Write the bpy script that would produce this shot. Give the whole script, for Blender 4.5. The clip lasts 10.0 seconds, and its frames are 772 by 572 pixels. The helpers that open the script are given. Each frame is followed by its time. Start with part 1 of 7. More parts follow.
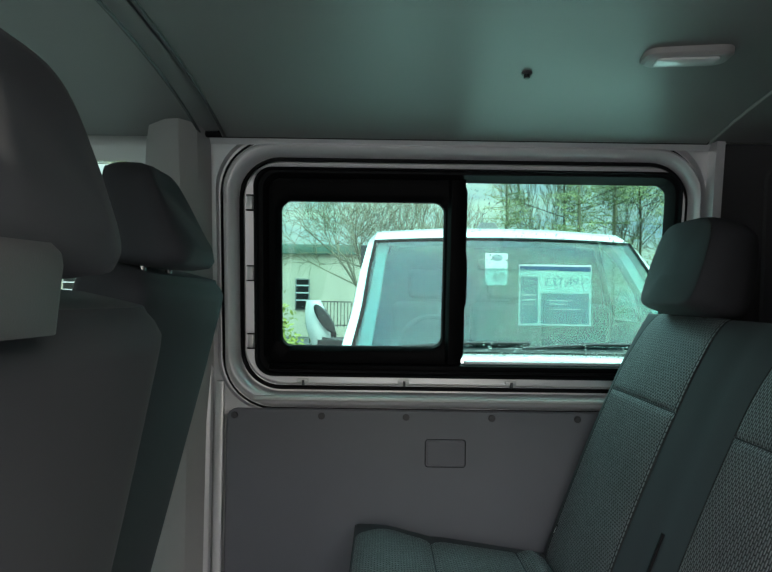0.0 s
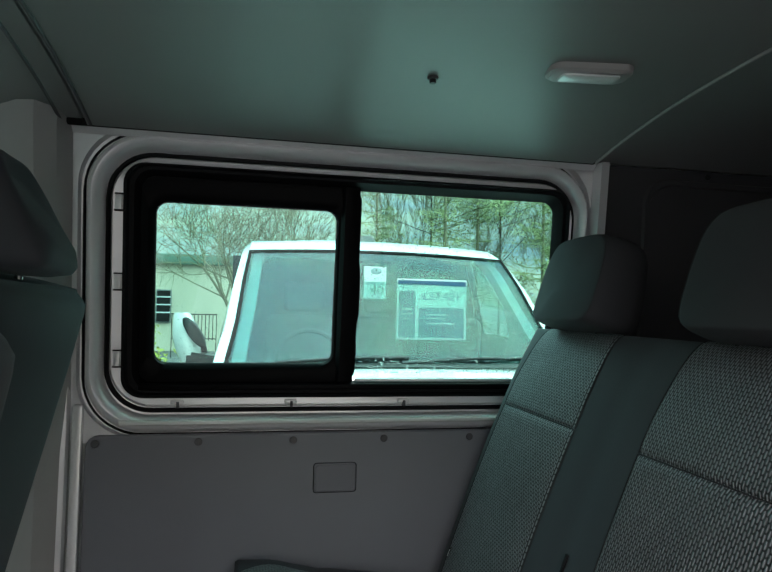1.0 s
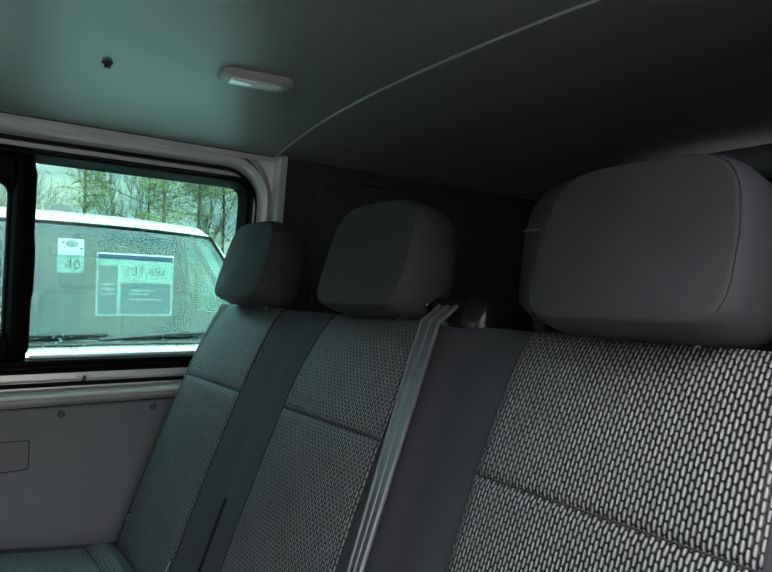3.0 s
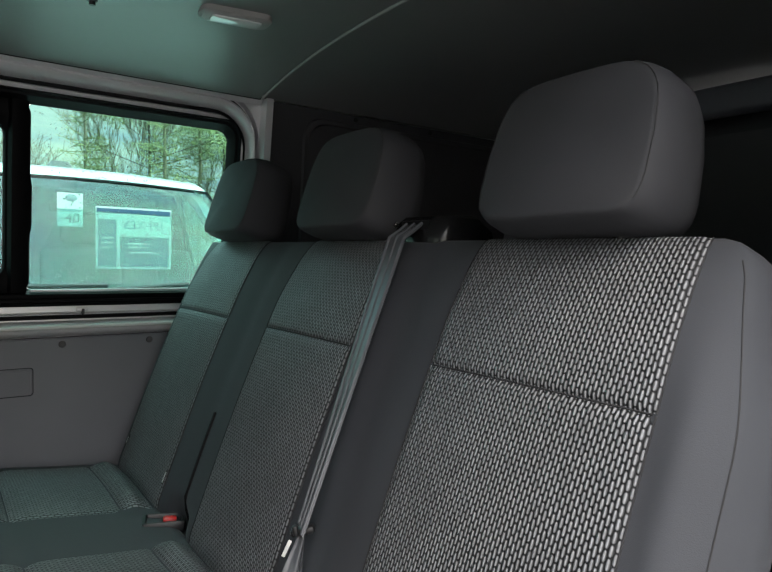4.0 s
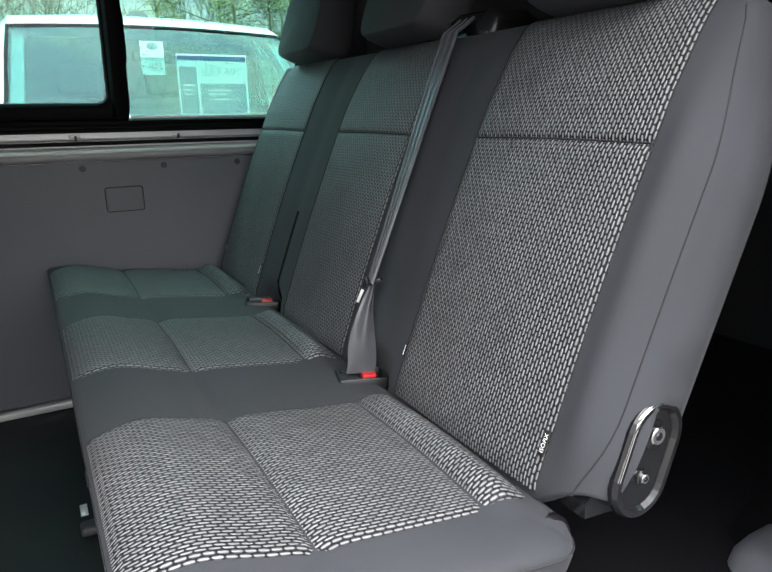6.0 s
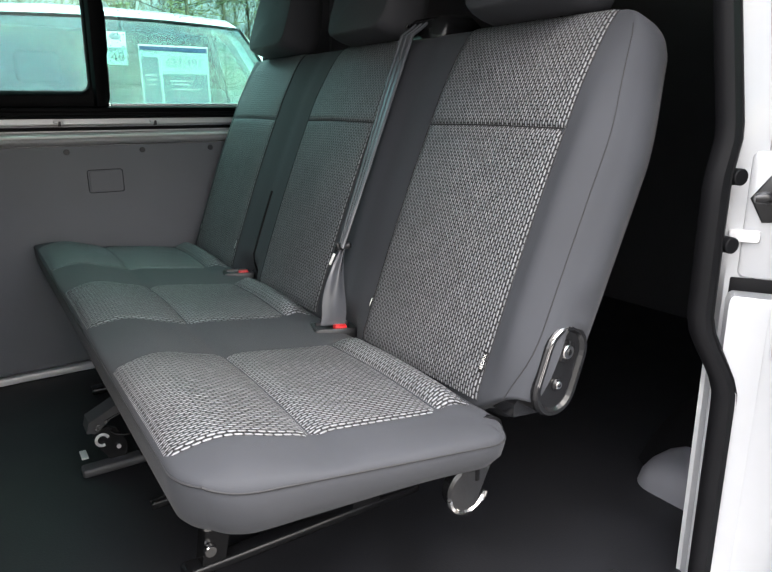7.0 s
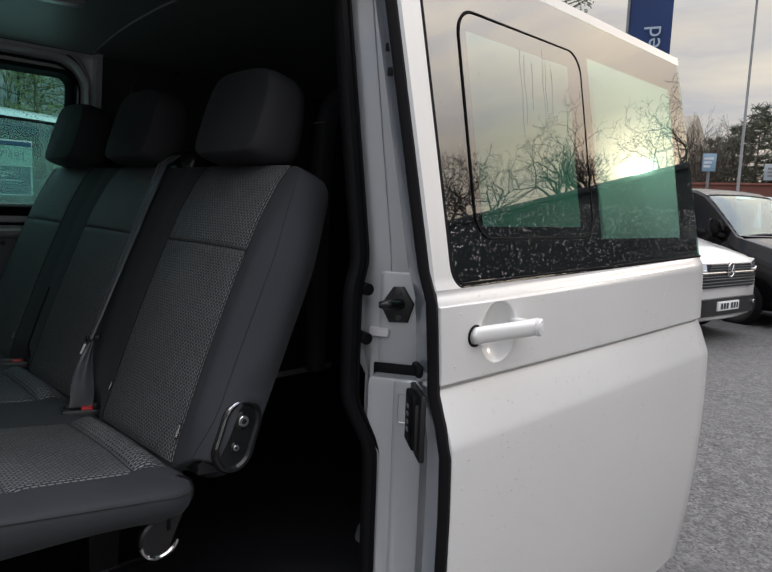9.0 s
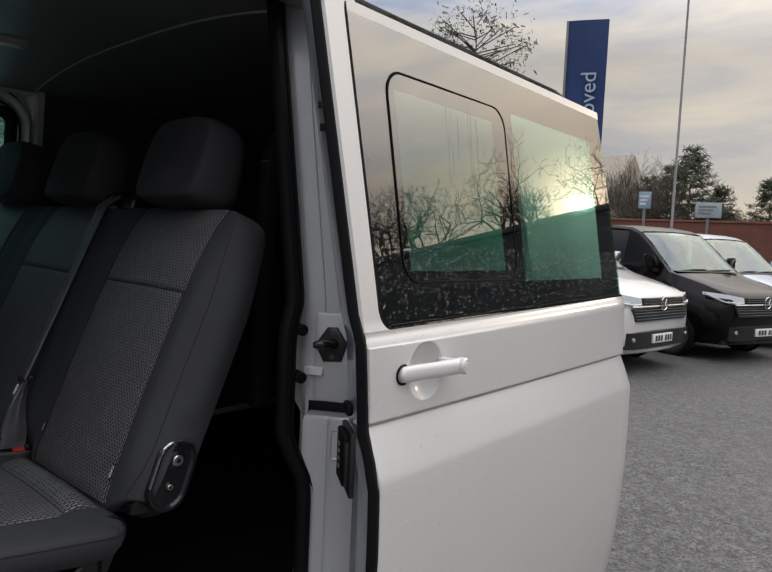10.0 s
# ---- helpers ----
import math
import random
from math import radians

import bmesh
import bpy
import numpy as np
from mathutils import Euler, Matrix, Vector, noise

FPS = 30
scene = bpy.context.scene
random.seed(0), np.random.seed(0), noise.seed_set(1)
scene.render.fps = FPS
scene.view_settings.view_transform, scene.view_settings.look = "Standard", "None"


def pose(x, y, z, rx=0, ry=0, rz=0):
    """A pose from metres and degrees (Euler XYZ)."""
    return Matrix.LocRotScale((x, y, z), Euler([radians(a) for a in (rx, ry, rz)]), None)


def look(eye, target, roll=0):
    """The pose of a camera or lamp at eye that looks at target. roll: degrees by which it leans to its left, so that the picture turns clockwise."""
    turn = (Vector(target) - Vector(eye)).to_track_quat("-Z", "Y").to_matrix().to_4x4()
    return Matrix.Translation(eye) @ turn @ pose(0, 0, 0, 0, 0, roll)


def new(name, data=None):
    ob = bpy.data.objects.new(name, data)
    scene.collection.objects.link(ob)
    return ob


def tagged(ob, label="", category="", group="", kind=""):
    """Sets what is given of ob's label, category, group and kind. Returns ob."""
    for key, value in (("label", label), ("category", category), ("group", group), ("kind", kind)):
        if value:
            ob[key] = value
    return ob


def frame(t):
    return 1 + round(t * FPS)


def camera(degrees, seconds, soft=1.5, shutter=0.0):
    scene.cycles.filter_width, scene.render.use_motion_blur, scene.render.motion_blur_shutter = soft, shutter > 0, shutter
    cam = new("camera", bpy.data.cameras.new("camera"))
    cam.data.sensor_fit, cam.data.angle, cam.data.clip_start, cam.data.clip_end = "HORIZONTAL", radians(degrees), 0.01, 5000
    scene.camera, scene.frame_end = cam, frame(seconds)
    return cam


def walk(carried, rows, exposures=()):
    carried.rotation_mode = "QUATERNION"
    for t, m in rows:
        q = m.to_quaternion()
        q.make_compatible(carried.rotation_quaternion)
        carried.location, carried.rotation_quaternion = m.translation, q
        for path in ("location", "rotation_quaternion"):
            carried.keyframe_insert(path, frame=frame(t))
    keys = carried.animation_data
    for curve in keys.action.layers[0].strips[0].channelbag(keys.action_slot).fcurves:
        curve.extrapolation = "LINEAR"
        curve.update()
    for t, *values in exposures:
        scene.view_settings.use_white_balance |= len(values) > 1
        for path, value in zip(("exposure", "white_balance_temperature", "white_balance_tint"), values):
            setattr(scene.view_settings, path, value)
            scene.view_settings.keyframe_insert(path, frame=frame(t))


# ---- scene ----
cam = camera(62.4, 10.0)
EXPOSURES = [(0, 1.46, 5830, 11), (0.5, 1.50, 5830, 11), (1.5, 1.34, 5780, 10), (2.0, 1.40, 5750, 9), (2.5, 1.42, 5750, 9), (4.0, 1.50, 6000, 13), (4.5, 1.48, 5780, 10), (5.5, 1.54, 5780, 12), (7.0, 1.84, 5950, 15), (7.5, 1.46, 5950, 15), (8.0, 0.36, 5800, 15), (8.5, -0.25, 5680, 15), (9.0, -0.62, 5700, 16), (10.0, -0.86, 5800, 16)]
PATH = [
    (0, (0.018, 0.029, 1.503), (0.023, 2.028, 1.549), 0.8),
    (0.5, (0.014, 0.097, 1.506), (0.155, 2.091, 1.572), 0.9),
    (1, (-0.029, 0.126, 1.503), (0.385, 2.081, 1.598), 1.2),
    (1.5, (-0.022, 0.083, 1.511), (0.661, 1.961, 1.612), 1.5),
    (2, (-0.003, 0.032, 1.525), (0.92, 1.804, 1.615), 1.8),
    (2.5, (-0.004, -0.007, 1.519), (1.115, 1.649, 1.589), 1.8),
    (2.7, (0.004, -0.022, 1.516), (1.163, 1.606, 1.58), 1.9),
    (3.8, (0.009, -0.134, 1.45), (1.213, 1.463, 1.403), 0.8),
    (4, (0.008, -0.145, 1.431), (1.184, 1.472, 1.359), 0.9),
    (4.5, (-0.006, -0.167, 1.385), (1.086, 1.498, 1.2), 0.3),
    (5, (-0.02, -0.208, 1.356), (0.997, 1.488, 1.054), -0.5),
    (5.5, (-0.035, -0.253, 1.332), (0.921, 1.454, 0.918), -1.2),
    (5.7, (-0.041, -0.267, 1.329), (0.895, 1.44, 0.867), -1.5),
    (6.8, (-0.154, -0.447, 1.314), (0.808, 1.221, 0.774), -1.1),
    (7, (-0.179, -0.471, 1.317), (0.874, 1.147, 0.794), -0.5),
    (7.5, (-0.148, -0.631, 1.333), (1.009, 0.931, 0.863), 0.4),
    (8, (-0.125, -0.758, 1.354), (1.137, 0.741, 0.954), 1.2),
    (8.5, (-0.114, -0.832, 1.363), (1.222, 0.624, 1.055), 1.7),
    (9, (-0.122, -0.874, 1.385), (1.287, 0.525, 1.141), 2.1),
    (9.5, (-0.133, -0.918, 1.399), (1.331, 0.433, 1.223), 2.3),
    (10, (-0.142, -0.938, 1.412), (1.377, 0.356, 1.273), 2.6),
]
walk(cam, [(t, look(eye, target, roll)) for t, eye, target, roll in PATH], EXPOSURES)

# ---- light ----
SUN_AZ, SUN_EL = radians(-21.6), radians(10.9)
sun_from = Vector((math.cos(SUN_AZ) * math.cos(SUN_EL), math.sin(SUN_AZ) * math.cos(SUN_EL), math.sin(SUN_EL)))
world = bpy.data.worlds.new("overcast_evening")
scene.world = world
world.use_nodes = True
wn = world.node_tree
wn.nodes.clear()


def wnode(kind, **values):
    n = wn.nodes.new(kind)
    for key, value in values.items():
        n.inputs[key].default_value = value
    return n


sky = wn.nodes.new("ShaderNodeTexSky")
sky.sky_type, sky.sun_disc = "NISHITA", False
sky.sun_elevation, sky.sun_rotation = SUN_EL, math.pi / 2 - SUN_AZ
sky.air_density, sky.dust_density = 1.4, 2.0
coord = wn.nodes.new("ShaderNodeTexCoord")
stretch = wn.nodes.new("ShaderNodeMapping")
stretch.inputs["Scale"].default_value = (1.0, 1.0, 4.5)
wn.links.new(coord.outputs["Generated"], stretch.inputs["Vector"])
clouds = wnode("ShaderNodeTexNoise", Scale=2.6, Detail=7.0, Roughness=0.58, Distortion=0.4)
wn.links.new(stretch.outputs["Vector"], clouds.inputs["Vector"])
cover = wn.nodes.new("ShaderNodeValToRGB")
cover.color_ramp.elements[0].position, cover.color_ramp.elements[0].color = 0.33, (4.5, 5.2, 6.5, 1)
cover.color_ramp.elements[1].position, cover.color_ramp.elements[1].color = 0.64, (12.6, 10.9, 7.9, 1)
wn.links.new(clouds.outputs["Fac"], cover.inputs["Fac"])
veil = wn.nodes.new("ShaderNodeMix")
veil.data_type = "RGBA"
veil.inputs["Factor"].default_value = 0.72
wn.links.new(sky.outputs["Color"], veil.inputs[6])
wn.links.new(cover.outputs["Color"], veil.inputs[7])
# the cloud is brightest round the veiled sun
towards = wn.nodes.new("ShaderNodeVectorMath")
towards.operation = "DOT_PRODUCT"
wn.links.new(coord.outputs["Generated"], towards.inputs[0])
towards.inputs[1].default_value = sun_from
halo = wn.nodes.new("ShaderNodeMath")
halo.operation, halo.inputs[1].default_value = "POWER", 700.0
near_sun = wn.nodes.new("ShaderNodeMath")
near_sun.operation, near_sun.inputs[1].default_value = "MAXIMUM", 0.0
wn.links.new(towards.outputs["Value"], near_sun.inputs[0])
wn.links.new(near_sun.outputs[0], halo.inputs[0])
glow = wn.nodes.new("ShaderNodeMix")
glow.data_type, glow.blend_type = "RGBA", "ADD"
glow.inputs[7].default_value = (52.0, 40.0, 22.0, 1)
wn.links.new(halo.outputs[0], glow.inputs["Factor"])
broad = wn.nodes.new("ShaderNodeMath")
broad.operation, broad.inputs[1].default_value = "POWER", 3.0
wn.links.new(near_sun.outputs[0], broad.inputs[0])
bright_side = wn.nodes.new("ShaderNodeMix")
bright_side.data_type, bright_side.blend_type = "RGBA", "ADD"
bright_side.inputs[7].default_value = (6.2, 5.2, 3.5, 1)
wn.links.new(broad.outputs[0], bright_side.inputs["Factor"])
wn.links.new(veil.outputs[2], bright_side.inputs[6])
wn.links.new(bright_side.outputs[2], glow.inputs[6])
# an overcast sky is brighter overhead than near the horizon
height = wn.nodes.new("ShaderNodeSeparateXYZ")
wn.links.new(coord.outputs["Generated"], height.inputs[0])
rise = wnode("ShaderNodeMapRange", **{"From Min": 0.27, "From Max": 0.98, "To Min": 0.92, "To Max": 6.6})
wn.links.new(height.outputs["Z"], rise.inputs["Value"])
overhead = wn.nodes.new("ShaderNodeVectorMath")
overhead.operation = "SCALE"
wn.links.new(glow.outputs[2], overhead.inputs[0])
wn.links.new(rise.outputs["Result"], overhead.inputs["Scale"])
back = wnode("ShaderNodeBackground", Strength=0.10)
wn.links.new(overhead.outputs["Vector"], back.inputs["Color"])
wout = wn.nodes.new("ShaderNodeOutputWorld")
wn.links.new(back.outputs[0], wout.inputs["Surface"])

sun = new("sun", bpy.data.lights.new("sun", "SUN"))
sun.data.energy, sun.data.angle, sun.data.color = 1.0, radians(0.9), (1.0, 0.84, 0.62)
sun.matrix_world = look(sun_from * 50, (0, 0, 0))


# ---- materials ----
def shader(name):
    m = bpy.data.materials.new(name)
    m.use_nodes = True
    return m, m.node_tree, m.node_tree.nodes["Principled BSDF"]


def surface(name, color, rough=0.5, metal=0.0, coat=0.0, vary=0.12, scale=6.0, grain=400.0, bump=0.05, depth=0.001, spec=0.5, coat_rough=0.04, random=0.0):
    """A principled surface with colour drift at a large scale, and a fine grain in relief and gloss."""
    m, t, p = shader(name)
    c = t.nodes.new("ShaderNodeTexCoord")
    big = t.nodes.new("ShaderNodeTexNoise")
    big.inputs["Scale"].default_value, big.inputs["Detail"].default_value = scale, 6.0
    fine = t.nodes.new("ShaderNodeTexNoise")
    fine.inputs["Scale"].default_value, fine.inputs["Detail"].default_value = grain, 3.0
    for n in (big, fine):
        t.links.new(c.outputs["Object"], n.inputs["Vector"])
    ramp = t.nodes.new("ShaderNodeValToRGB")
    for e, k in zip(ramp.color_ramp.elements, (1 - vary, 1 + vary)):
        e.color = (*[min(1.0, v * k) for v in color], 1)
    ramp.color_ramp.elements[0].position, ramp.color_ramp.elements[1].position = 0.3, 0.7
    t.links.new(big.outputs["Fac"], ramp.inputs["Fac"])
    source = ramp.outputs["Color"]
    if random:
        info = t.nodes.new("ShaderNodeObjectInfo")
        hue = t.nodes.new("ShaderNodeHueSaturation")
        span = t.nodes.new("ShaderNodeMapRange")
        span.inputs["To Min"].default_value, span.inputs["To Max"].default_value = 1 - random, 1 + random
        t.links.new(info.outputs["Random"], span.inputs["Value"])
        t.links.new(span.outputs["Result"], hue.inputs["Value"])
        t.links.new(source, hue.inputs["Color"])
        source = hue.outputs["Color"]
    t.links.new(source, p.inputs["Base Color"])
    spread = t.nodes.new("ShaderNodeMapRange")
    spread.inputs["To Min"].default_value, spread.inputs["To Max"].default_value = max(0.02, rough - 0.08), min(1, rough + 0.08)
    t.links.new(big.outputs["Fac"], spread.inputs["Value"])
    t.links.new(spread.outputs["Result"], p.inputs["Roughness"])
    p.inputs["Metallic"].default_value, p.inputs["Coat Weight"].default_value = metal, coat
    p.inputs["Coat Roughness"].default_value, p.inputs["Specular IOR Level"].default_value = coat_rough, spec
    if bump:
        b = t.nodes.new("ShaderNodeBump")
        b.inputs["Strength"].default_value, b.inputs["Distance"].default_value = bump, depth
        t.links.new(fine.outputs["Fac"], b.inputs["Height"])
        t.links.new(b.outputs["Normal"], p.inputs["Normal"])
    return m


def glazing(name, tint, gloss=1.0, least=0.043, steep=5.0):
    """Clear or tinted sheet glass: tinted see-through, with a mirror's gloss by the angle."""
    m = bpy.data.materials.new(name)
    m.use_nodes = True
    t = m.node_tree
    t.nodes.remove(t.nodes["Principled BSDF"])
    see = t.nodes.new("ShaderNodeBsdfTransparent")
    see.inputs["Color"].default_value = (*tint, 1)
    shine = t.nodes.new("ShaderNodeBsdfGlossy")
    shine.inputs["Roughness"].default_value = 0.012
    shine.inputs["Color"].default_value = (gloss, gloss, gloss, 1)
    facing_ = t.nodes.new("ShaderNodeLayerWeight")
    facing_.inputs["Blend"].default_value = 0.5
    power = t.nodes.new("ShaderNodeMath")
    power.operation, power.inputs[1].default_value = "POWER", steep
    t.links.new(facing_.outputs["Facing"], power.inputs[0])
    angle = t.nodes.new("ShaderNodeMapRange")
    angle.inputs["To Min"].default_value, angle.inputs["To Max"].default_value = least, 1.0
    t.links.new(power.outputs[0], angle.inputs["Value"])
    mix = t.nodes.new("ShaderNodeMixShader")
    t.links.new(angle.outputs[0], mix.inputs[0])
    t.links.new(see.outputs[0], mix.inputs[1])
    t.links.new(shine.outputs[0], mix.inputs[2])
    t.links.new(mix.outputs[0], t.nodes["Material Output"].inputs["Surface"])
    return m


def woven(name, dark, light, width=0.0050, length=0.0120):
    """Upholstery of short rounded yarn floats in staggered columns; UV in metres, u across and v along the floats."""
    m, t, p = shader(name)

    def maths(op, a, b=None):
        n = t.nodes.new("ShaderNodeMath")
        n.operation = op
        for socket, v in zip(n.inputs, (a, b)):
            if isinstance(v, (int, float)):
                socket.default_value = v
            elif v is not None:
                t.links.new(v, socket)
        return n.outputs[0]

    uv = t.nodes.new("ShaderNodeUVMap")
    wob = t.nodes.new("ShaderNodeTexNoise")
    wob.inputs["Scale"].default_value, wob.inputs["Detail"].default_value = 9.0, 3.0
    t.links.new(uv.outputs[0], wob.inputs["Vector"])
    split = t.nodes.new("ShaderNodeSeparateXYZ")
    t.links.new(uv.outputs[0], split.inputs[0])
    u = maths("DIVIDE", split.outputs["X"], width)
    column = maths("FLOOR", u)
    shift = maths("MULTIPLY", column, 0.5)
    v = maths("ADD", maths("DIVIDE", split.outputs["Y"], length), shift)
    fu = maths("ABSOLUTE", maths("SUBTRACT", maths("FRACT", u), 0.5))
    fv = maths("ABSOLUTE", maths("SUBTRACT", maths("FRACT", v), 0.5))
    side = maths("MULTIPLY", fu, 2.0)
    across = maths("POWER", side, 1.7)
    rounded = maths("ADD", fv, maths("MULTIPLY", maths("POWER", side, 2.0), 0.13))
    along = maths("POWER", maths("MULTIPLY", rounded, 2.0), 8.0)
    height = maths("MAXIMUM", maths("SUBTRACT", maths("SUBTRACT", 1.0, across), along), 0.0)
    cell = t.nodes.new("ShaderNodeCombineXYZ")
    t.links.new(column, cell.inputs[0])
    t.links.new(maths("FLOOR", v), cell.inputs[1])
    chance = t.nodes.new("ShaderNodeTexWhiteNoise")
    chance.noise_dimensions = "2D"
    t.links.new(cell.outputs[0], chance.inputs["Vector"])
    strand = t.nodes.new("ShaderNodeTexNoise")
    strand.inputs["Scale"].default_value, strand.inputs["Detail"].default_value = 1.0, 2.0
    along_yarn = t.nodes.new("ShaderNodeMapping")
    along_yarn.inputs["Scale"].default_value = (2600.0, 260.0, 1.0)
    t.links.new(uv.outputs[0], along_yarn.inputs["Vector"])
    t.links.new(along_yarn.outputs[0], strand.inputs["Vector"])
    yarn_tone = maths("ADD", maths("MULTIPLY", strand.outputs["Fac"], 0.55), maths("ADD", maths("MULTIPLY", wob.outputs["Fac"], 0.16), maths("ADD", maths("MULTIPLY", chance.outputs["Value"], 0.10), 0.36)))
    # grey-on-black pattern; ridge highlights and shaded sides are painted in by height
    tone = maths("MULTIPLY", height, yarn_tone)
    ramp = t.nodes.new("ShaderNodeValToRGB")
    ramp.color_ramp.elements[0].color, ramp.color_ramp.elements[1].color = (*dark, 1), (*light, 1)
    ramp.color_ramp.elements[0].position, ramp.color_ramp.elements[1].position = 0.06, 0.84
    middle = ramp.color_ramp.elements.new(0.45)
    middle.color = (*[c * 0.19 for c in light], 1)
    t.links.new(tone, ramp.inputs["Fac"])
    t.links.new(ramp.outputs["Color"], p.inputs["Base Color"])
    p.inputs["Roughness"].default_value = 0.42
    p.inputs["Specular IOR Level"].default_value = 0.4
    b = t.nodes.new("ShaderNodeBump")
    b.inputs["Strength"].default_value, b.inputs["Distance"].default_value = 1.0, 0.0016
    t.links.new(height, b.inputs["Height"])
    t.links.new(b.outputs["Normal"], p.inputs["Normal"])
    return m


M_WEAVE = woven("woven_upholstery", (0.010, 0.010, 0.011), (0.32, 0.326, 0.344))
M_CLOTH = surface("charcoal_cloth", (0.041, 0.0432, 0.050), 0.74, vary=0.10, scale=5, grain=900, bump=0.35, depth=0.0006, spec=0.3)
M_CLOTH.node_tree.nodes["Principled BSDF"].inputs["Sheen Weight"].default_value = 0.05
M_CLOTH.node_tree.nodes["Principled BSDF"].inputs["Sheen Roughness"].default_value = 0.45
M_RESTCLOTH = surface("dark_charcoal_cloth", (0.031, 0.0315, 0.036), 0.78, vary=0.12, scale=5, grain=900, bump=0.4, depth=0.0006)
M_STITCH = surface("stitching", (0.022, 0.022, 0.024), 0.8)
M_LINING = surface("grey_headlining", (0.212, 0.217, 0.212), 0.45, vary=0.05, scale=3, grain=700, bump=0.12, depth=0.0004, spec=0.5)
M_TRIM = surface("grey_trim_board", (0.168, 0.171, 0.192), 0.55, vary=0.06, scale=4, grain=650, bump=0.3, depth=0.0006, spec=0.4)
M_PILLAR = surface("pale_grey_pillar_plastic", (0.36, 0.36, 0.35), 0.55, vary=0.05, grain=600, bump=0.2, depth=0.0005)
M_DARKTRIM = surface("dark_trim_plastic", (0.058, 0.058, 0.062), 0.5, vary=0.08, grain=500, bump=0.2, depth=0.0005)
M_STEEL = surface("grey_painted_steel", (0.74, 0.735, 0.75), 0.34, metal=0.2, coat=0.8, vary=0.04, scale=8, grain=250, bump=0.03, depth=0.0004, coat_rough=0.15)
M_PAINT = surface("white_body_paint", (0.66, 0.655, 0.64), 0.38, coat=1.0, vary=0.02, scale=3, grain=140, bump=0.015, depth=0.0006, coat_rough=0.035)
M_PAINT.node_tree.nodes["Principled BSDF"].inputs["Coat IOR"].default_value = 1.8
M_SILVER = surface("silver_white_body_paint", (0.67, 0.668, 0.655), 0.34, metal=0.08, coat=1.0, vary=0.02, scale=3, grain=300, bump=0.02, depth=0.0004, coat_rough=0.14)
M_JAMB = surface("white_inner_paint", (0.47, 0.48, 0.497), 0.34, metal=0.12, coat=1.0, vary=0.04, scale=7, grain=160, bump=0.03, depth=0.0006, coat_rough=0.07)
# white paint, dimmed and blued to imitate mirrored sky on the shut face
M_SHUT = surface("edge_paint_tinted_as_sky", (0.40, 0.44, 0.50), 0.36, metal=0.25, coat=1.0, vary=0.04, scale=7, grain=160, bump=0.03, depth=0.0006, coat_rough=0.08)
M_RUBBER = surface("black_rubber", (0.006, 0.006, 0.007), 0.6, vary=0.2, grain=300, bump=0.15, depth=0.0005, spec=0.15)
M_FRIT = surface("black_tinted_glass", (0.004, 0.004, 0.004), 0.06, vary=0.2, scale=12, bump=0.0)
M_BORDER = surface("black_glass_print", (0.004, 0.004, 0.004), 0.8, vary=0.2, scale=12, bump=0.0, spec=0.1)
M_BLACK = surface("black_plastic", (0.014, 0.014, 0.015), 0.4, vary=0.15, grain=420, bump=0.2, depth=0.0005)
M_SASH = surface("matt_black_sash_plastic", (0.004, 0.004, 0.0045), 0.45, vary=0.15, grain=420, bump=0.15, depth=0.0004, spec=0.05)
M_FLOOR = surface("black_rubber_floor", (0.008, 0.0085, 0.011), 0.6, vary=0.25, scale=9, grain=260, bump=0.4, depth=0.001)
M_CHROME = surface("chromed_steel", (0.62, 0.61, 0.60), 0.16, metal=1.0, vary=0.05, bump=0.0)
M_IRON = surface("black_coated_steel", (0.009, 0.009, 0.010), 0.22, metal=0.0, vary=0.2, grain=300, bump=0.1)
M_RED = surface("red_button_plastic", (0.62, 0.02, 0.02), 0.4, vary=0.05, bump=0.0)
M_BELT = surface("grey_belt_webbing", (0.092, 0.096, 0.107), 0.24, vary=0.1, scale=20, grain=1200, bump=0.25, depth=0.0005, spec=1.0)
M_TAG = surface("black_label_ribbon", (0.012, 0.012, 0.012), 0.6)
M_WHITE = surface("white_print", (0.78, 0.78, 0.76), 0.6, vary=0.03, bump=0.0)
M_GLASS = glazing("green_tinted_glass", (0.49, 0.70, 0.67))
M_GLASS_CAB = glazing("tinted_cab_glass", (0.62, 0.74, 0.72))
M_GLASS_DOOR = glazing("green_tinted_door_glass", (0.16, 0.37, 0.29), least=0.26, steep=5.0)
M_POLE = surface("galvanised_steel", (0.22, 0.23, 0.23), 0.5, metal=0.5, vary=0.15)
M_HOUSING = surface("dim_grey_plastic", (0.075, 0.075, 0.078), 0.55, vary=0.06, grain=600, bump=0.2, depth=0.0005)
M_LENS = surface("milky_lamp_lens", (0.75, 0.77, 0.76), 0.25, vary=0.03, coat=0.5, grain=200, bump=0.1)


# ---- tools ----
def bm_new():
    return bmesh.new()


def part(name, bm, material, parent=None, label="", smooth=True, angle=40):
    """Links a bmesh as one mesh object, under a thing or a part where one is given."""
    bmesh.ops.recalc_face_normals(bm, faces=bm.faces)
    me = bpy.data.meshes.new(name)
    bm.to_mesh(me)
    bm.free()
    me.materials.append(material)
    if smooth:
        for p in me.polygons:
            p.use_smooth = True
        me.set_sharp_from_angle(angle=radians(angle))
    ob = new(name, me)
    if parent:
        ob.parent = parent
        ob.matrix_parent_inverse = parent.matrix_basis.inverted()
    if label:
        tagged(ob, label)
    return ob


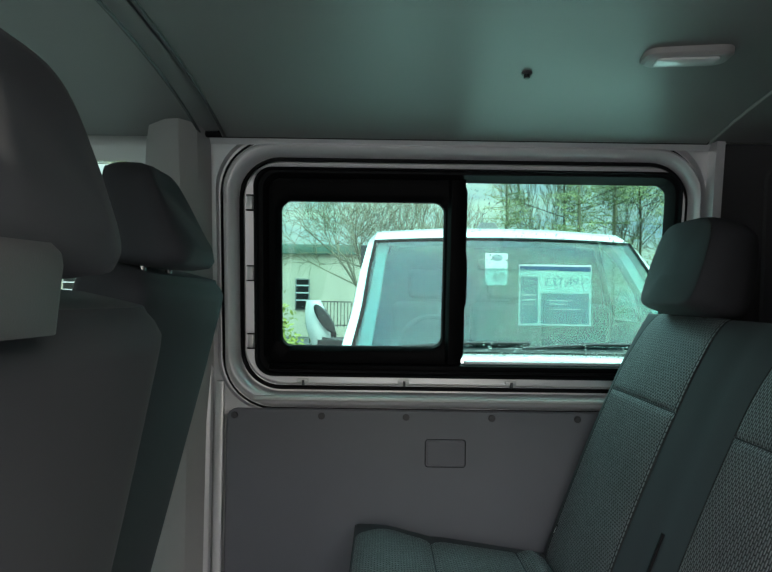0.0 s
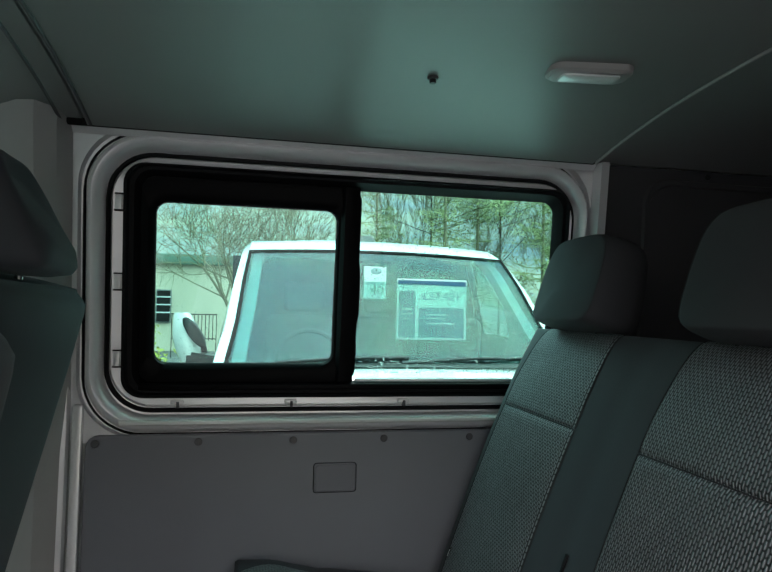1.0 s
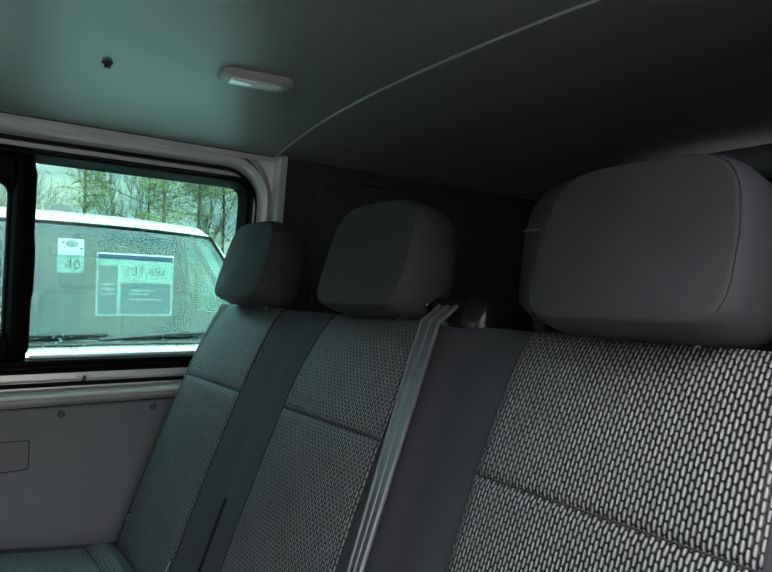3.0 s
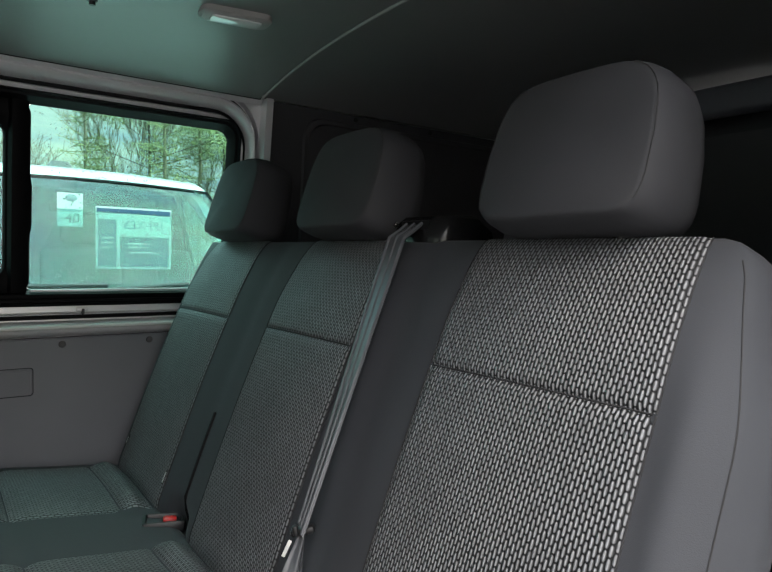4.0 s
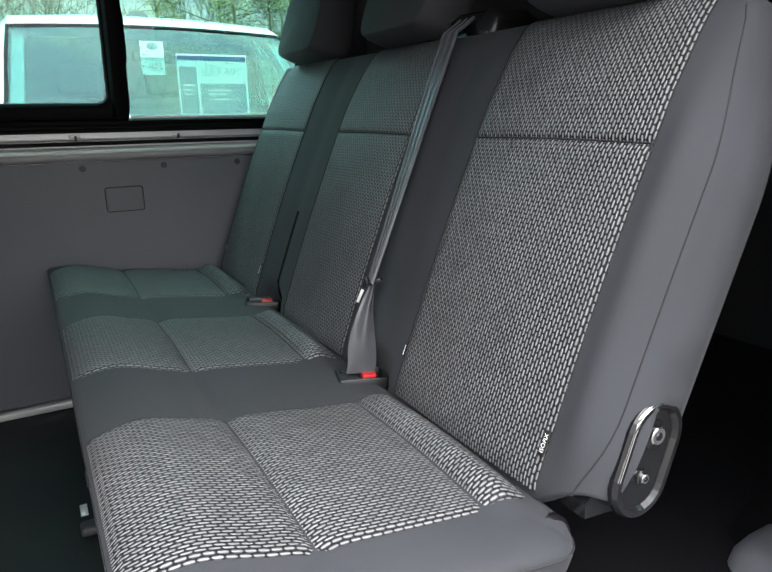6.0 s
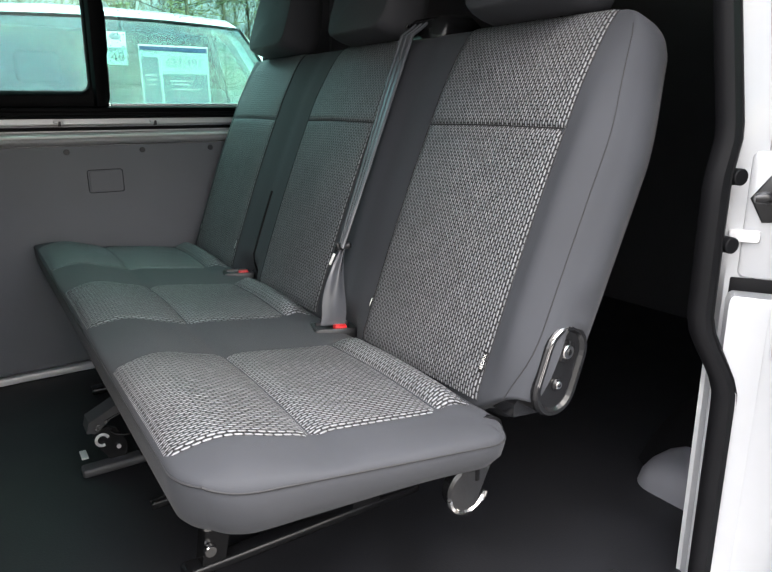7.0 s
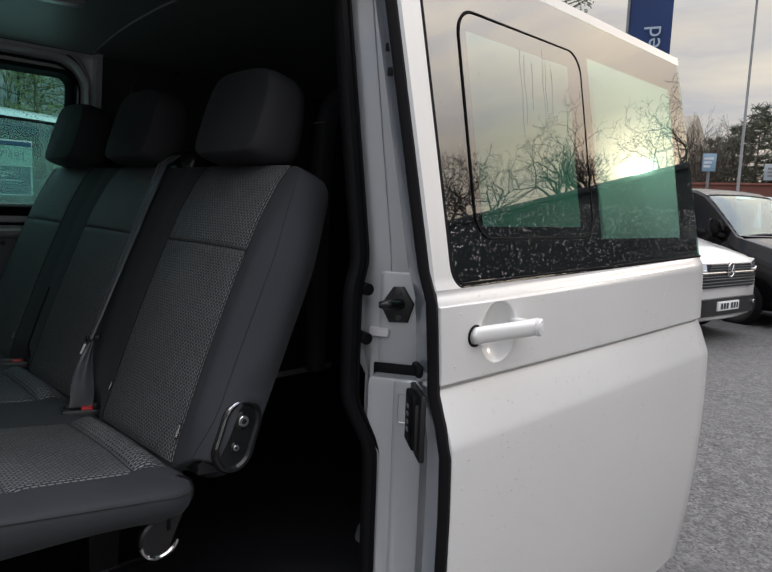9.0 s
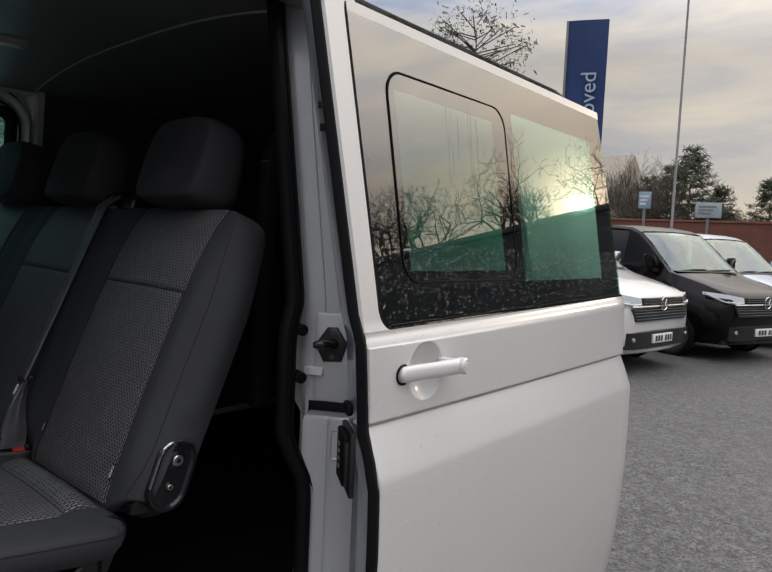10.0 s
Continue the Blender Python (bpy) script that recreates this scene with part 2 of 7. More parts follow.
def thing(name, label, category, at=(0, 0, 0), group="", kind=""):
    ob = new(name)
    ob.empty_display_size = 0.05
    ob.matrix_basis = Matrix.Translation(at)
    return tagged(ob, label, category, group, kind)


def box(bm, x0, x1, y0, y1, z0, z1, bevel=0.0, segments=2):
    vs = [bm.verts.new((x, y, z)) for x in (x0, x1) for y in (y0, y1) for z in (z0, z1)]
    faces = [bm.faces.new([vs[i] for i in q]) for q in ((0, 1, 3, 2), (4, 6, 7, 5), (0, 4, 5, 1), (2, 3, 7, 6), (0, 2, 6, 4), (1, 5, 7, 3))]
    if bevel:
        bmesh.ops.bevel(bm, geom=list({e for f in faces for e in f.edges}), offset=bevel, segments=segments, affect="EDGES", profile=0.5)
    return bm


def boxed(*values, bevel=0.0, segments=2):
    return box(bm_new(), *values, bevel=bevel, segments=segments)


def rrect(x0, x1, z0, z1, r, n=6):
    """A rounded rectangle as (a, b) pairs, counter-clockwise."""
    out = []
    for cx, cz, a in ((x1 - r, z1 - r, 0), (x0 + r, z1 - r, 90), (x0 + r, z0 + r, 180), (x1 - r, z0 + r, 270)):
        for i in range(n + 1):
            w = radians(a + 90 * i / n)
            out.append((cx + r * math.cos(w), cz + r * math.sin(w)))
    return out


def loft(bm, loops, closed=True, cap0=False, cap1=False):
    rows = [[bm.verts.new(p) for p in loop] for loop in loops]
    n = len(rows[0])
    for a, b in zip(rows, rows[1:]):
        for i in range(n if closed else n - 1):
            bm.faces.new((a[i], a[(i + 1) % n], b[(i + 1) % n], b[i]))
    if cap0:
        bm.faces.new(rows[0][::-1])
    if cap1:
        bm.faces.new(rows[-1])
    return bm


def sheet(bm, fn, nu, nv, uv=None):
    """A grid of quads from fn(i / nu, j / nv), with UV in metres from uv(same)."""
    vs = [[bm.verts.new(fn(i / nu, j / nv)) for j in range(nv + 1)] for i in range(nu + 1)]
    layer = bm.loops.layers.uv.verify() if uv else None
    for i in range(nu):
        for j in range(nv):
            ids = ((i, j), (i + 1, j), (i + 1, j + 1), (i, j + 1))
            f = bm.faces.new([vs[a][b] for a, b in ids])
            if uv:
                for l, (a, b) in zip(f.loops, ids):
                    l[layer].uv = uv(a / nu, b / nv)
    return vs


def tube(bm, points, radii, sides=8, caps=True):
    pts = [Vector(p) for p in points]
    if isinstance(radii, (int, float)):
        radii = [radii] * len(pts)
    loops, ref = [], Vector((0.13, 0.29, 0.95))
    for i, p in enumerate(pts):
        d = (pts[min(i + 1, len(pts) - 1)] - pts[max(i - 1, 0)]).normalized()
        a = d.cross(ref)
        if a.length < 0.05:
            a = d.cross(Vector((1, 0, 0)))
        a.normalize()
        b = d.cross(a)
        loops.append([p + radii[i] * (a * math.cos(2 * math.pi * k / sides) + b * math.sin(2 * math.pi * k / sides)) for k in range(sides)])
    return loft(bm, loops, cap0=caps, cap1=caps)


def disc(bm, centre, axis, radius, thick, sides=20, bevel=0.0):
    """A short round plug along an axis."""
    c, d = Vector(centre), Vector(axis).normalized()
    a = d.orthogonal().normalized()
    b = d.cross(a)
    ring = lambda r, h: [c + d * h + r * (a * math.cos(2 * math.pi * k / sides) + b * math.sin(2 * math.pi * k / sides)) for k in range(sides)]
    e = bevel or radius * 0.12
    return loft(bm, [ring(radius, 0), ring(radius, thick - min(e, thick * 0.5)), ring(radius - e, thick)], cap0=True, cap1=True)


def ribbon(bm, points, width_dirs, width, thick=0.0012):
    """A flat band along a path; width_dirs gives its cross direction at each point."""
    pts = [Vector(p) for p in points]
    loops = []
    for i, p in enumerate(pts):
        d = (pts[min(i + 1, len(pts) - 1)] - pts[max(i - 1, 0)]).normalized()
        w = Vector(width_dirs[i]).normalized() * width / 2
        n = d.cross(w).normalized() * thick / 2
        loops.append([p - w - n, p + w - n, p + w + n, p - w + n])
    return loft(bm, loops, cap0=True, cap1=True)


def lettering(name, text, size, m, material, parent, align="CENTER", extrude=0.0004):
    c = bpy.data.curves.new(name, "FONT")
    c.body, c.size, c.align_x, c.align_y, c.extrude = text, size, align, "CENTER", extrude
    raw = bpy.data.objects.new(name, c)
    scene.collection.objects.link(raw)
    bpy.context.view_layer.update()
    me = bpy.data.meshes.new_from_object(raw.evaluated_get(bpy.context.evaluated_depsgraph_get()))
    bpy.data.objects.remove(raw)
    bpy.data.curves.remove(c)
    me.materials.clear()
    me.materials.append(material)
    me.transform(m)
    ob = new(name, me)
    if parent:
        ob.parent = parent
        ob.matrix_parent_inverse = parent.matrix_basis.inverted()
    return ob


def lerp(a, b, t):
    return a + (b - a) * t


def ease(t):
    t = max(0.0, min(1.0, t))
    return t * t * (3 - 2 * t)


# ---- the van: shell ----
FLOOR, FAR = 0.55, 1.625


def far_y(z, off=0.0):
    """The far side's inner face: upright below the sill, leaning in above it."""
    return FAR + off - 0.13 * max(0.0, z - 1.25)


DOOR_SECTION = ((0.30, -0.205), (0.42, -0.224), (0.51, -0.236), (0.63, -0.2460), (0.75, -0.2525), (0.87, -0.2545), (0.962, -0.2532), (0.992, -0.2520), (1.001, -0.2498), (1.085, -0.2195), (1.20, -0.2180), (1.24, -0.2165), (1.255, -0.213), (1.268, -0.206), (1.285, -0.200))


def near_y(z, off=0.0):
    """The sliding door's outer skin: bulged at the waist, leaning in above the belt."""
    if z > 1.285:
        return -0.200 + off + 0.155 * (z - 1.285)
    for (za, ya), (zb, yb) in zip(DOOR_SECTION, DOOR_SECTION[1:]):
        if za <= z <= zb:
            return off + lerp(ya, yb, (z - za) / (zb - za))
    return DOOR_SECTION[0][1] + off


def leaned_box(name, x0, x1, o0, o1, z0, z1, material, side="far", parent=None, label="", steps=6):
    f = far_y if side == "far" else near_y
    bm = bm_new()
    zs = [lerp(z0, z1, i / steps) for i in range(steps + 1)]
    loops = [[(x0, f(z, o0), z), (x1, f(z, o0), z), (x1, f(z, o1), z), (x0, f(z, o1), z)] for z in zs]
    loft(bm, loops, cap0=True, cap1=True)
    return part(name, bm, material, parent, label)


def far_ring(loops, n=8):
    return [[(x, far_y(z, off), z) for x, z in rrect(x0, x1, z0, z1, r, n)] for x0, x1, z0, z1, r, off in loops]


# floor, roof and outer walls
floor = part("floor", boxed(-2.3, 2.05, 0.0, 1.60, FLOOR - 0.06, FLOOR), M_FLOOR, smooth=False)
tagged(floor, "black ribbed rubber floor of the van", "floor", kind="structure")


def ceiling_z(y):
    u = min(1.0, abs(y - 0.8) / 0.74)
    return 1.946 - 0.070 * u ** 2.7


bm = bm_new()
sheet(bm, lambda u, v: (lerp(-0.367, 0.771, u), lerp(0.03, 1.518, v), ceiling_z(lerp(0.03, 1.518, v))), 4, 40)
sheet(bm, lambda u, v: (lerp(-0.367, 0.771, u), lerp(0.03, 1.518, v), ceiling_z(lerp(0.03, 1.518, v)) + 0.012), 4, 40)
tagged(part("ceiling", bm, M_LINING), "plain grey fabric headlining over the rear seats", "ceiling", kind="structure")
bm = bm_new()
for dz in (0.004, 0.016):
    sheet(bm, lambda u, v: (lerp(0.781, 1.86, u), lerp(0.03, 1.518, v), ceiling_z(lerp(0.03, 1.518, v)) + dz), 4, 40)
tagged(part("ceiling_rear", bm, M_LINING), "grey headlining over the luggage space", "ceiling", kind="structure")
bm = bm_new()
for dz in (0.006, 0.018):
    sheet(bm, lambda u, v: (lerp(-2.2, -0.377, u), lerp(0.03, 1.543, v), ceiling_z(lerp(0.03, 1.518, v)) + dz - 0.10 * max(0.0, 0.4 - u) ** 1.2), 10, 40)
tagged(part("ceiling_front", bm, M_LINING), "grey headlining over the cab", "ceiling", kind="structure")
bm = bm_new()
ys = [lerp(0.05, 1.512, i / 40) for i in range(41)]
tube(bm, [(0.776, y, ceiling_z(y) - 0.001) for y in ys], 0.0034, 6)
tagged(part("trim", bm, M_PILLAR), "thin pale seam strip across the headlining", "trim", kind="structure")
for x in (-0.414, -0.360):
    bm = bm_new()
    tube(bm, [(x, y, ceiling_z(y) - 0.001) for y in ys], 0.0035, 6)
    tagged(part("trim", bm, M_DARKTRIM), "dark joint line across the headlining", "trim", kind="structure")

bm = bm_new()
loft(bm, [[(x, lerp(0.04, 1.62, v / 24), 1.93 + 0.065 * math.sin(math.pi * v / 24) ** 0.6 - drop) for v in range(25)]
          for x, drop in ((-1.75, 0.10), (-1.55, 0.03), (-1.2, 0.0), (1.82, 0.0), (2.02, 0.03), (2.11, 0.08))], closed=False)
tagged(part("roof", bm, M_PAINT), "white painted steel roof of the van", "roof", kind="structure")

# far side: skin round two windows
W_X0, W_X1, W_Z0, W_Z1 = -0.305, 0.740, 1.312, 1.838
wall_far = thing("wall_offside", "white steel far side of the van with its window", "wall", kind="structure")
for x0, x1, z0, z1 in ((-2.3, 2.10, 0.25, W_Z0), (-1.74, 2.02, W_Z1, 1.935), (-0.62, W_X0, W_Z0, W_Z1), (W_X1, 2.06, W_Z0, W_Z1)):
    leaned_box("skin", x0, x1, 0.045, 0.085, z0, z1, M_PAINT, parent=wall_far)
# pressed steel surround of the window, seen from inside
surround = thing("trim_window_surround", "grey painted pressed-steel surround of the side window", "trim", kind="structure")
bm = bm_new()
loft(bm, far_ring([(-0.430, 0.792, 1.215, 1.915, 0.05, 0.000), (-0.391, 0.788, 1.222, 1.898, 0.132, 0.000), (-0.388, 0.786, 1.225, 1.895, 0.130, 0.018), (-0.377, 0.781, 1.232, 1.882, 0.124, 0.020),
                   (-0.373, 0.778, 1.240, 1.877, 0.120, -0.002), (-0.369, 0.775, 1.247, 1.873, 0.117, -0.010), (-0.362, 0.772, 1.255, 1.868, 0.113, -0.013), (-0.354, 0.768, 1.260, 1.860, 0.108, -0.010),
                   (-0.346, 0.763, 1.267, 1.853, 0.103, 0.002), (-0.342, 0.760, 1.271, 1.850, 0.100, 0.030), (-0.332, 0.754, 1.287, 1.841, 0.093, 0.036), (-0.328, 0.751, 1.292, 1.837, 0.090, 0.022),
                   (-0.325, 0.749, 1.295, 1.834, 0.088, 0.018), (-0.304, 0.742, 1.309, 1.824, 0.048, 0.022), (-0.303, 0.741, 1.310, 1.823, 0.047, 0.050)], 10))
part("pressing", bm, M_STEEL, surround)
# black tubes in the pressing's grooves imitate the shade there
for (x0, x1, z0, z1, r, off), thick in (((-0.382, 0.783, 1.228, 1.888, 0.127, 0.021), 0.0038), ((-0.337, 0.757, 1.280, 1.845, 0.096, 0.033), 0.0060)):
    loop = far_ring([(x0, x1, z0, z1, r, off)], 10)[0]
    part("groove", tube(bm_new(), loop + loop[:1], thick, 6, caps=False), M_RUBBER, surround, "black bead laid in the groove for its shade")
# another black tube, imitating the dark gap under the headlining
part("groove", tube(bm_new(), [(x, far_y(1.905, -0.020), 1.889) for x in (-0.42, 0.2, 0.775)], 0.0085, 8), M_RUBBER, surround, "black tube for the shaded gap under the headlining")
for x in (-0.182, 0.071, 0.340):
    part("clip", boxed(x - 0.016, x + 0.012, far_y(1.30, 0.012), far_y(1.30, 0.030), 1.2955, 1.305, bevel=0.003), M_STEEL, surround)
    part("clip_pin", boxed(x - 0.003, x + 0.003, far_y(1.30, 0.008), far_y(1.30, 0.03), 1.288, 1.302, bevel=0.001), M_DARKTRIM, surround)
for z in (1.398, 1.566, 1.737):
    part("clip", boxed(-0.320, -0.306, far_y(z, 0.013), far_y(z, 0.040), z - 0.018, z + 0.018, bevel=0.003), M_STEEL, surround)
    for dz in (-0.018, 0.018):
        part("clip_edge", boxed(-0.321, -0.300, far_y(z, 0.011), far_y(z, 0.030), z + dz - 0.0015, z + dz + 0.0015), M_RUBBER, surround)
part("sill_bead", tube(bm_new(), [(x, far_y(1.262, -0.015), 1.259) for x in (-0.30, 0.1, 0.5, 0.72)], 0.0065, 8), M_SILVER, surround, "bright rounded lower bead")
part("sill_line", tube(bm_new(), [(x, far_y(1.2935, 0.019), 1.2935) for x in (-0.25, 0.2, 0.70)], 0.0022, 6), M_SILVER, surround)
# upper rail under the headlining
part("rail", loft(bm_new(), [[(x, far_y(1.90, -0.002), 1.870), (x, far_y(1.90, -0.018), 1.884), (x, far_y(1.90, -0.020), 1.897), (x, far_y(1.91, 0.0), 1.905)] for x in (-0.40, 0.785)], closed=False), M_STEEL, surround)

# the far side window: rubber, sliding sash and fixed pane
window = thing("window_1", "black-framed sliding side window with green tinted panes and rain drops", "window", kind="structure")
bm = bm_new()
loft(bm, far_ring([(W_X0 - 0.001, W_X1 + 0.004, W_Z0 - 0.004, W_Z1 - 0.012, 0.048, 0.042), (W_X0 + 0.001, W_X1 + 0.002, W_Z0 - 0.002, W_Z1 - 0.014, 0.046, 0.016), (W_X0 + 0.008, W_X1 - 0.002, W_Z0 + 0.004, W_Z1 - 0.018, 0.044, 0.014), (W_X0 + 0.012, W_X1 - 0.005, W_Z0 + 0.008, W_Z1 - 0.020, 0.042, 0.024),
                   (W_X0 + 0.022, W_X1 - 0.012, W_Z0 + 0.018, W_Z1 - 0.026, 0.040, 0.024), (W_X0 + 0.030, W_X1 - 0.022, W_Z0 + 0.028, W_Z1 - 0.032, 0.036, 0.040),
                   (W_X0 + 0.034, W_X1 - 0.026, W_Z0 + 0.034, W_Z1 - 0.040, 0.030, 0.055)], 8))
part("window_frame", bm, M_RUBBER, window, "black rubber and plastic frame")
bm = bm_new()
loft(bm, far_ring([(-0.272, 0.222, 1.342, 1.805, 0.03, 0.055), (-0.270, 0.220, 1.344, 1.800, 0.03, 0.036), (-0.255, 0.190, 1.372, 1.765, 0.035, 0.032),
                   (-0.243, 0.168, 1.384, 1.750, 0.030, 0.040), (-0.239, 0.163, 1.388, 1.746, 0.026, 0.050)], 8))
part("sash", bm, M_SASH, window, "black plastic sliding sash")
bm = bm_new()
loft(bm, [[(x, far_y(z, o), z) for x, o in ((0.172, 0.036), (0.180, 0.022), (0.196 + b, 0.022), (0.214 + b, 0.030), (0.216 + b, 0.058), (0.172, 0.058))]
          for z, b in ((1.345, 0.0), (1.47, 0.0), (1.50, 0.009), (1.60, 0.009), (1.66, 0.001), (1.80, 0.001))], cap0=True, cap1=True)
part("mullion", bm, M_SASH, window, "black centre post with a grip bulge")
part("track", boxed(-0.27, 0.715, far_y(1.33, 0.018), far_y(1.33, 0.05), 1.326, 1.341, bevel=0.004), M_SASH, window)
part("track", boxed(0.222, 0.715, far_y(1.35, 0.034), far_y(1.35, 0.05), 1.345, 1.352, bevel=0.002), M_STEEL, window)
for x0, x1, z0, z1, o in ((-0.243, 0.170, 1.384, 1.750, 0.047), (0.212, 0.722, 1.350, 1.802, 0.060)):
    bm = bm_new()
    loft(bm, [[(x, far_y(z, o + d), z) for x, z in rrect(x0, x1, z0, z1, 0.02, 3)] for d in (0, 0.004)], cap0=True, cap1=True)
    pane = part("pane", bm, M_GLASS, window, smooth=False)
    pane.visible_shadow = True

# far side lower trim board with screws and a small cover
board = thing("trim_board", "dark grey lower side trim board with a small square cover", "trim", kind="structure")
bm = bm_new()
loft(bm, [[(x, y, z) for x, z in rrect(-0.368 + e, 0.86 - e, 0.575 + e, 1.232 - e, 0.025, 4)] for e, y in ((0, FAR), (0, FAR - 0.010), (0.003, FAR - 0.013))], cap1=True)
part("panel", bm, M_TRIM, board)
bm = bm_new()
loft(bm, [[(x, y, z) for x, z in rrect(0.126 + e, 0.222 - e, 1.096 + e, 1.160 - e, 0.006, 3)] for e, y in ((-0.003, FAR - 0.0125), (-0.002, FAR - 0.0138), (0.000, FAR - 0.0138), (0.001, FAR - 0.0125), (0.003, FAR - 0.0125), (0.004, FAR - 0.0155))], cap1=True)
part("cover", bm, M_TRIM, board, "small rounded square cover")
gap = [(x, FAR - 0.0132, z) for x, z in rrect(0.1245, 0.2235, 1.0945, 1.1615, 0.007, 4)]
part("cover_gap", tube(bm_new(), gap + gap[:1], 0.0013, 5, caps=False), M_RUBBER, board)
for x in (-0.348, -0.133, 0.076, 0.288, 0.50):
    part("screw", disc(bm_new(), (x, FAR - 0.012, 1.216), (0, -1, 0), 0.0085, 0.005, 14), M_DARKTRIM, board)
part("skirting", boxed(-0.52, 0.86, FAR - 0.035, FAR - 0.008, 0.553, 0.572, bevel=0.003), M_STEEL, board, "bare metal edge strip at the floor")
part("channel", boxed(-0.395, -0.374, FAR - 0.02, FAR, 0.56, 1.30, bevel=0.004), M_STEEL, board)
part("channel", boxed(-0.44, -0.40, FAR - 0.03, FAR, 0.56, 1.86, bevel=0.012), M_STEEL, board)

# rear part of the far side, and the tail
rear_board = thing("trim_board_rear", "dark trim lining of the luggage space", "trim", kind="structure")
leaned_box("panel", 0.806, 2.03, -0.014, 0.0, 0.575, 1.885, M_DARKTRIM, parent=rear_board)
leaned_box("pillar", 0.788, 0.808, -0.040, 0.0, 1.20, 1.885, M_STEEL, parent=rear_board, label="grey painted steel pillar")
bm = bm_new()
loft(bm, [[(x, far_y(z, o), z) for x, z in rrect(0.92 + e, 1.96 - e, 0.68 + e, 1.86 - e, 0.06, 5)] for e, o in ((0, -0.014), (0.004, -0.022), (0.014, -0.022), (0.018, -0.014))])
part("raised_edge", bm, M_DARKTRIM, rear_board)
for x in (1.1, 1.4, 1.7):
    part("plug", disc(bm_new(), (x, far_y(1.875, -0.012), 1.873), (0, -1, 0), 0.008, 0.004, 12), M_BLACK, rear_board)
tail = thing("wall_tail", "closed tail end of the van with pale pillar trims", "wall", kind="structure")
part("panel", loft(bm_new(), [[(x0, y0, z), (x1, y0, z), (x1, y1, z), (x0, y1, z)] for z, x0, x1, y0, y1 in ((0.25, 2.05, 2.11, -0.02, 1.68), (1.25, 2.05, 2.11, -0.055, 1.68), (1.90, 2.03, 2.09, 0.035, 1.615))], cap0=True, cap1=True), M_DARKTRIM, tail)
arch = [(1.525, 0.58), (1.522, 1.20), (1.515, 1.53), (1.488, 1.75), (1.462, 1.82), (1.415, 1.862), (1.34, 1.886), (1.10, 1.896), (0.80, 1.898), (0.50, 1.896), (0.30, 1.886), (0.20, 1.862), (0.155, 1.82), (0.13, 1.75), (0.10, 1.53), (0.09, 1.20), (0.088, 0.58)]
bm = bm_new()
loops = []
for k, (y, z) in enumerate(arch):
    (ya, za), (yb, zb) = arch[max(0, k - 1)], arch[min(len(arch) - 1, k + 1)]
    d = Vector((0, yb - ya, zb - za)).normalized()
    n = Vector((0, d.z, -d.y))
    c = Vector((1.80, y, z))
    loops.append([c + n * a + Vector((b, 0, 0)) for a, b in ((-0.040, 0.05), (-0.040, -0.012), (-0.032, -0.020), (0.028, -0.020), (0.036, -0.012), (0.036, 0.05))])
loft(bm, loops, cap0=True, cap1=True)
tail_arch = part("pillar", bm, M_TRIM, tail, "grey plastic arch round the tail opening", angle=50)
part("joint", boxed(1.7785, 1.790, 1.452, 1.528, 1.762, 1.766), M_WHITE, tail_arch, smooth=False)
part("inner_panel", loft(bm_new(), [[(x, y, z) for x, z in ((2.044, 0.60), (2.044, 1.25), (1.900, 1.82))] for y in (0.22, 1.36)], closed=False), M_DARKTRIM, tail)

# B pillar on the far side and the cab beyond
pillar = thing("trim_pillar", "pale grey plastic B-pillar trim", "trim", kind="structure")
bm = bm_new()
loft(bm, [[(-0.56 + a, far_y(z, -0.012), z), (-0.545 + a, far_y(z, -d), z), (-0.50 + a, far_y(z, -d - 0.03), z), (-0.45, far_y(z, -d - 0.035), z), (-0.415, far_y(z, -d - 0.01), z), (-0.40, far_y(z, -0.004), z)]
          for z, d, a in ((0.56, 0.02, 0.0), (1.2, 0.025, 0.0), (1.5, 0.035, 0.0), (1.75, 0.05, 0.0), (1.86, 0.055, 0.01), (1.925, 0.05, 0.02), (1.94, 0.03, 0.03))], closed=True, cap1=True)
part("cover", bm, M_PILLAR, pillar)
cab_window = thing("window_2", "side window of the driver's door", "window", kind="structure")
pane = leaned_box("pane", -1.65, -0.62, 0.05, 0.054, W_Z0, W_Z1, M_GLASS_CAB, parent=cab_window)
wall_front = thing("wall_front", "front end of the cab with the windscreen opening", "wall", kind="structure")
part("bulkhead", boxed(-2.34, -2.28, -0.06, 1.68, 0.3, 1.20), M_DARKTRIM, wall_front)
part("dashboard", boxed(-2.28, -1.72, 0.02, 1.58, 0.9, 1.20, bevel=0.08, segments=4), M_BLACK, wall_front)
bm = bm_new()
loft(bm, [[(-2.28, y, 1.20), (-1.75, y, 1.86)] for y in (0.02, 0.4, 0.8, 1.2, 1.60)], closed=False)
part("windscreen", bm, M_GLASS_CAB, wall_front)
for f, o in ((far_y, 0.055), (near_y, 0.185)):
    tri = [(-2.24, W_Z0), (-1.66, W_Z0), (-1.66, W_Z1), (-1.78, W_Z1)]
    part("quarter_pane", loft(bm_new(), [[(x, f(z, o + d), z) for x, z in tri] for d in (0, 0.004)], cap0=True, cap1=True), M_GLASS_CAB, wall_front)
    part("pillar", tube(bm_new(), [(-2.30, f(1.20, o), 1.20), (-2.10, f(1.45, o), 1.46), (-1.76, f(1.88, o), 1.89)], 0.035, 8), M_PAINT, wall_front)
bm = bm_new()
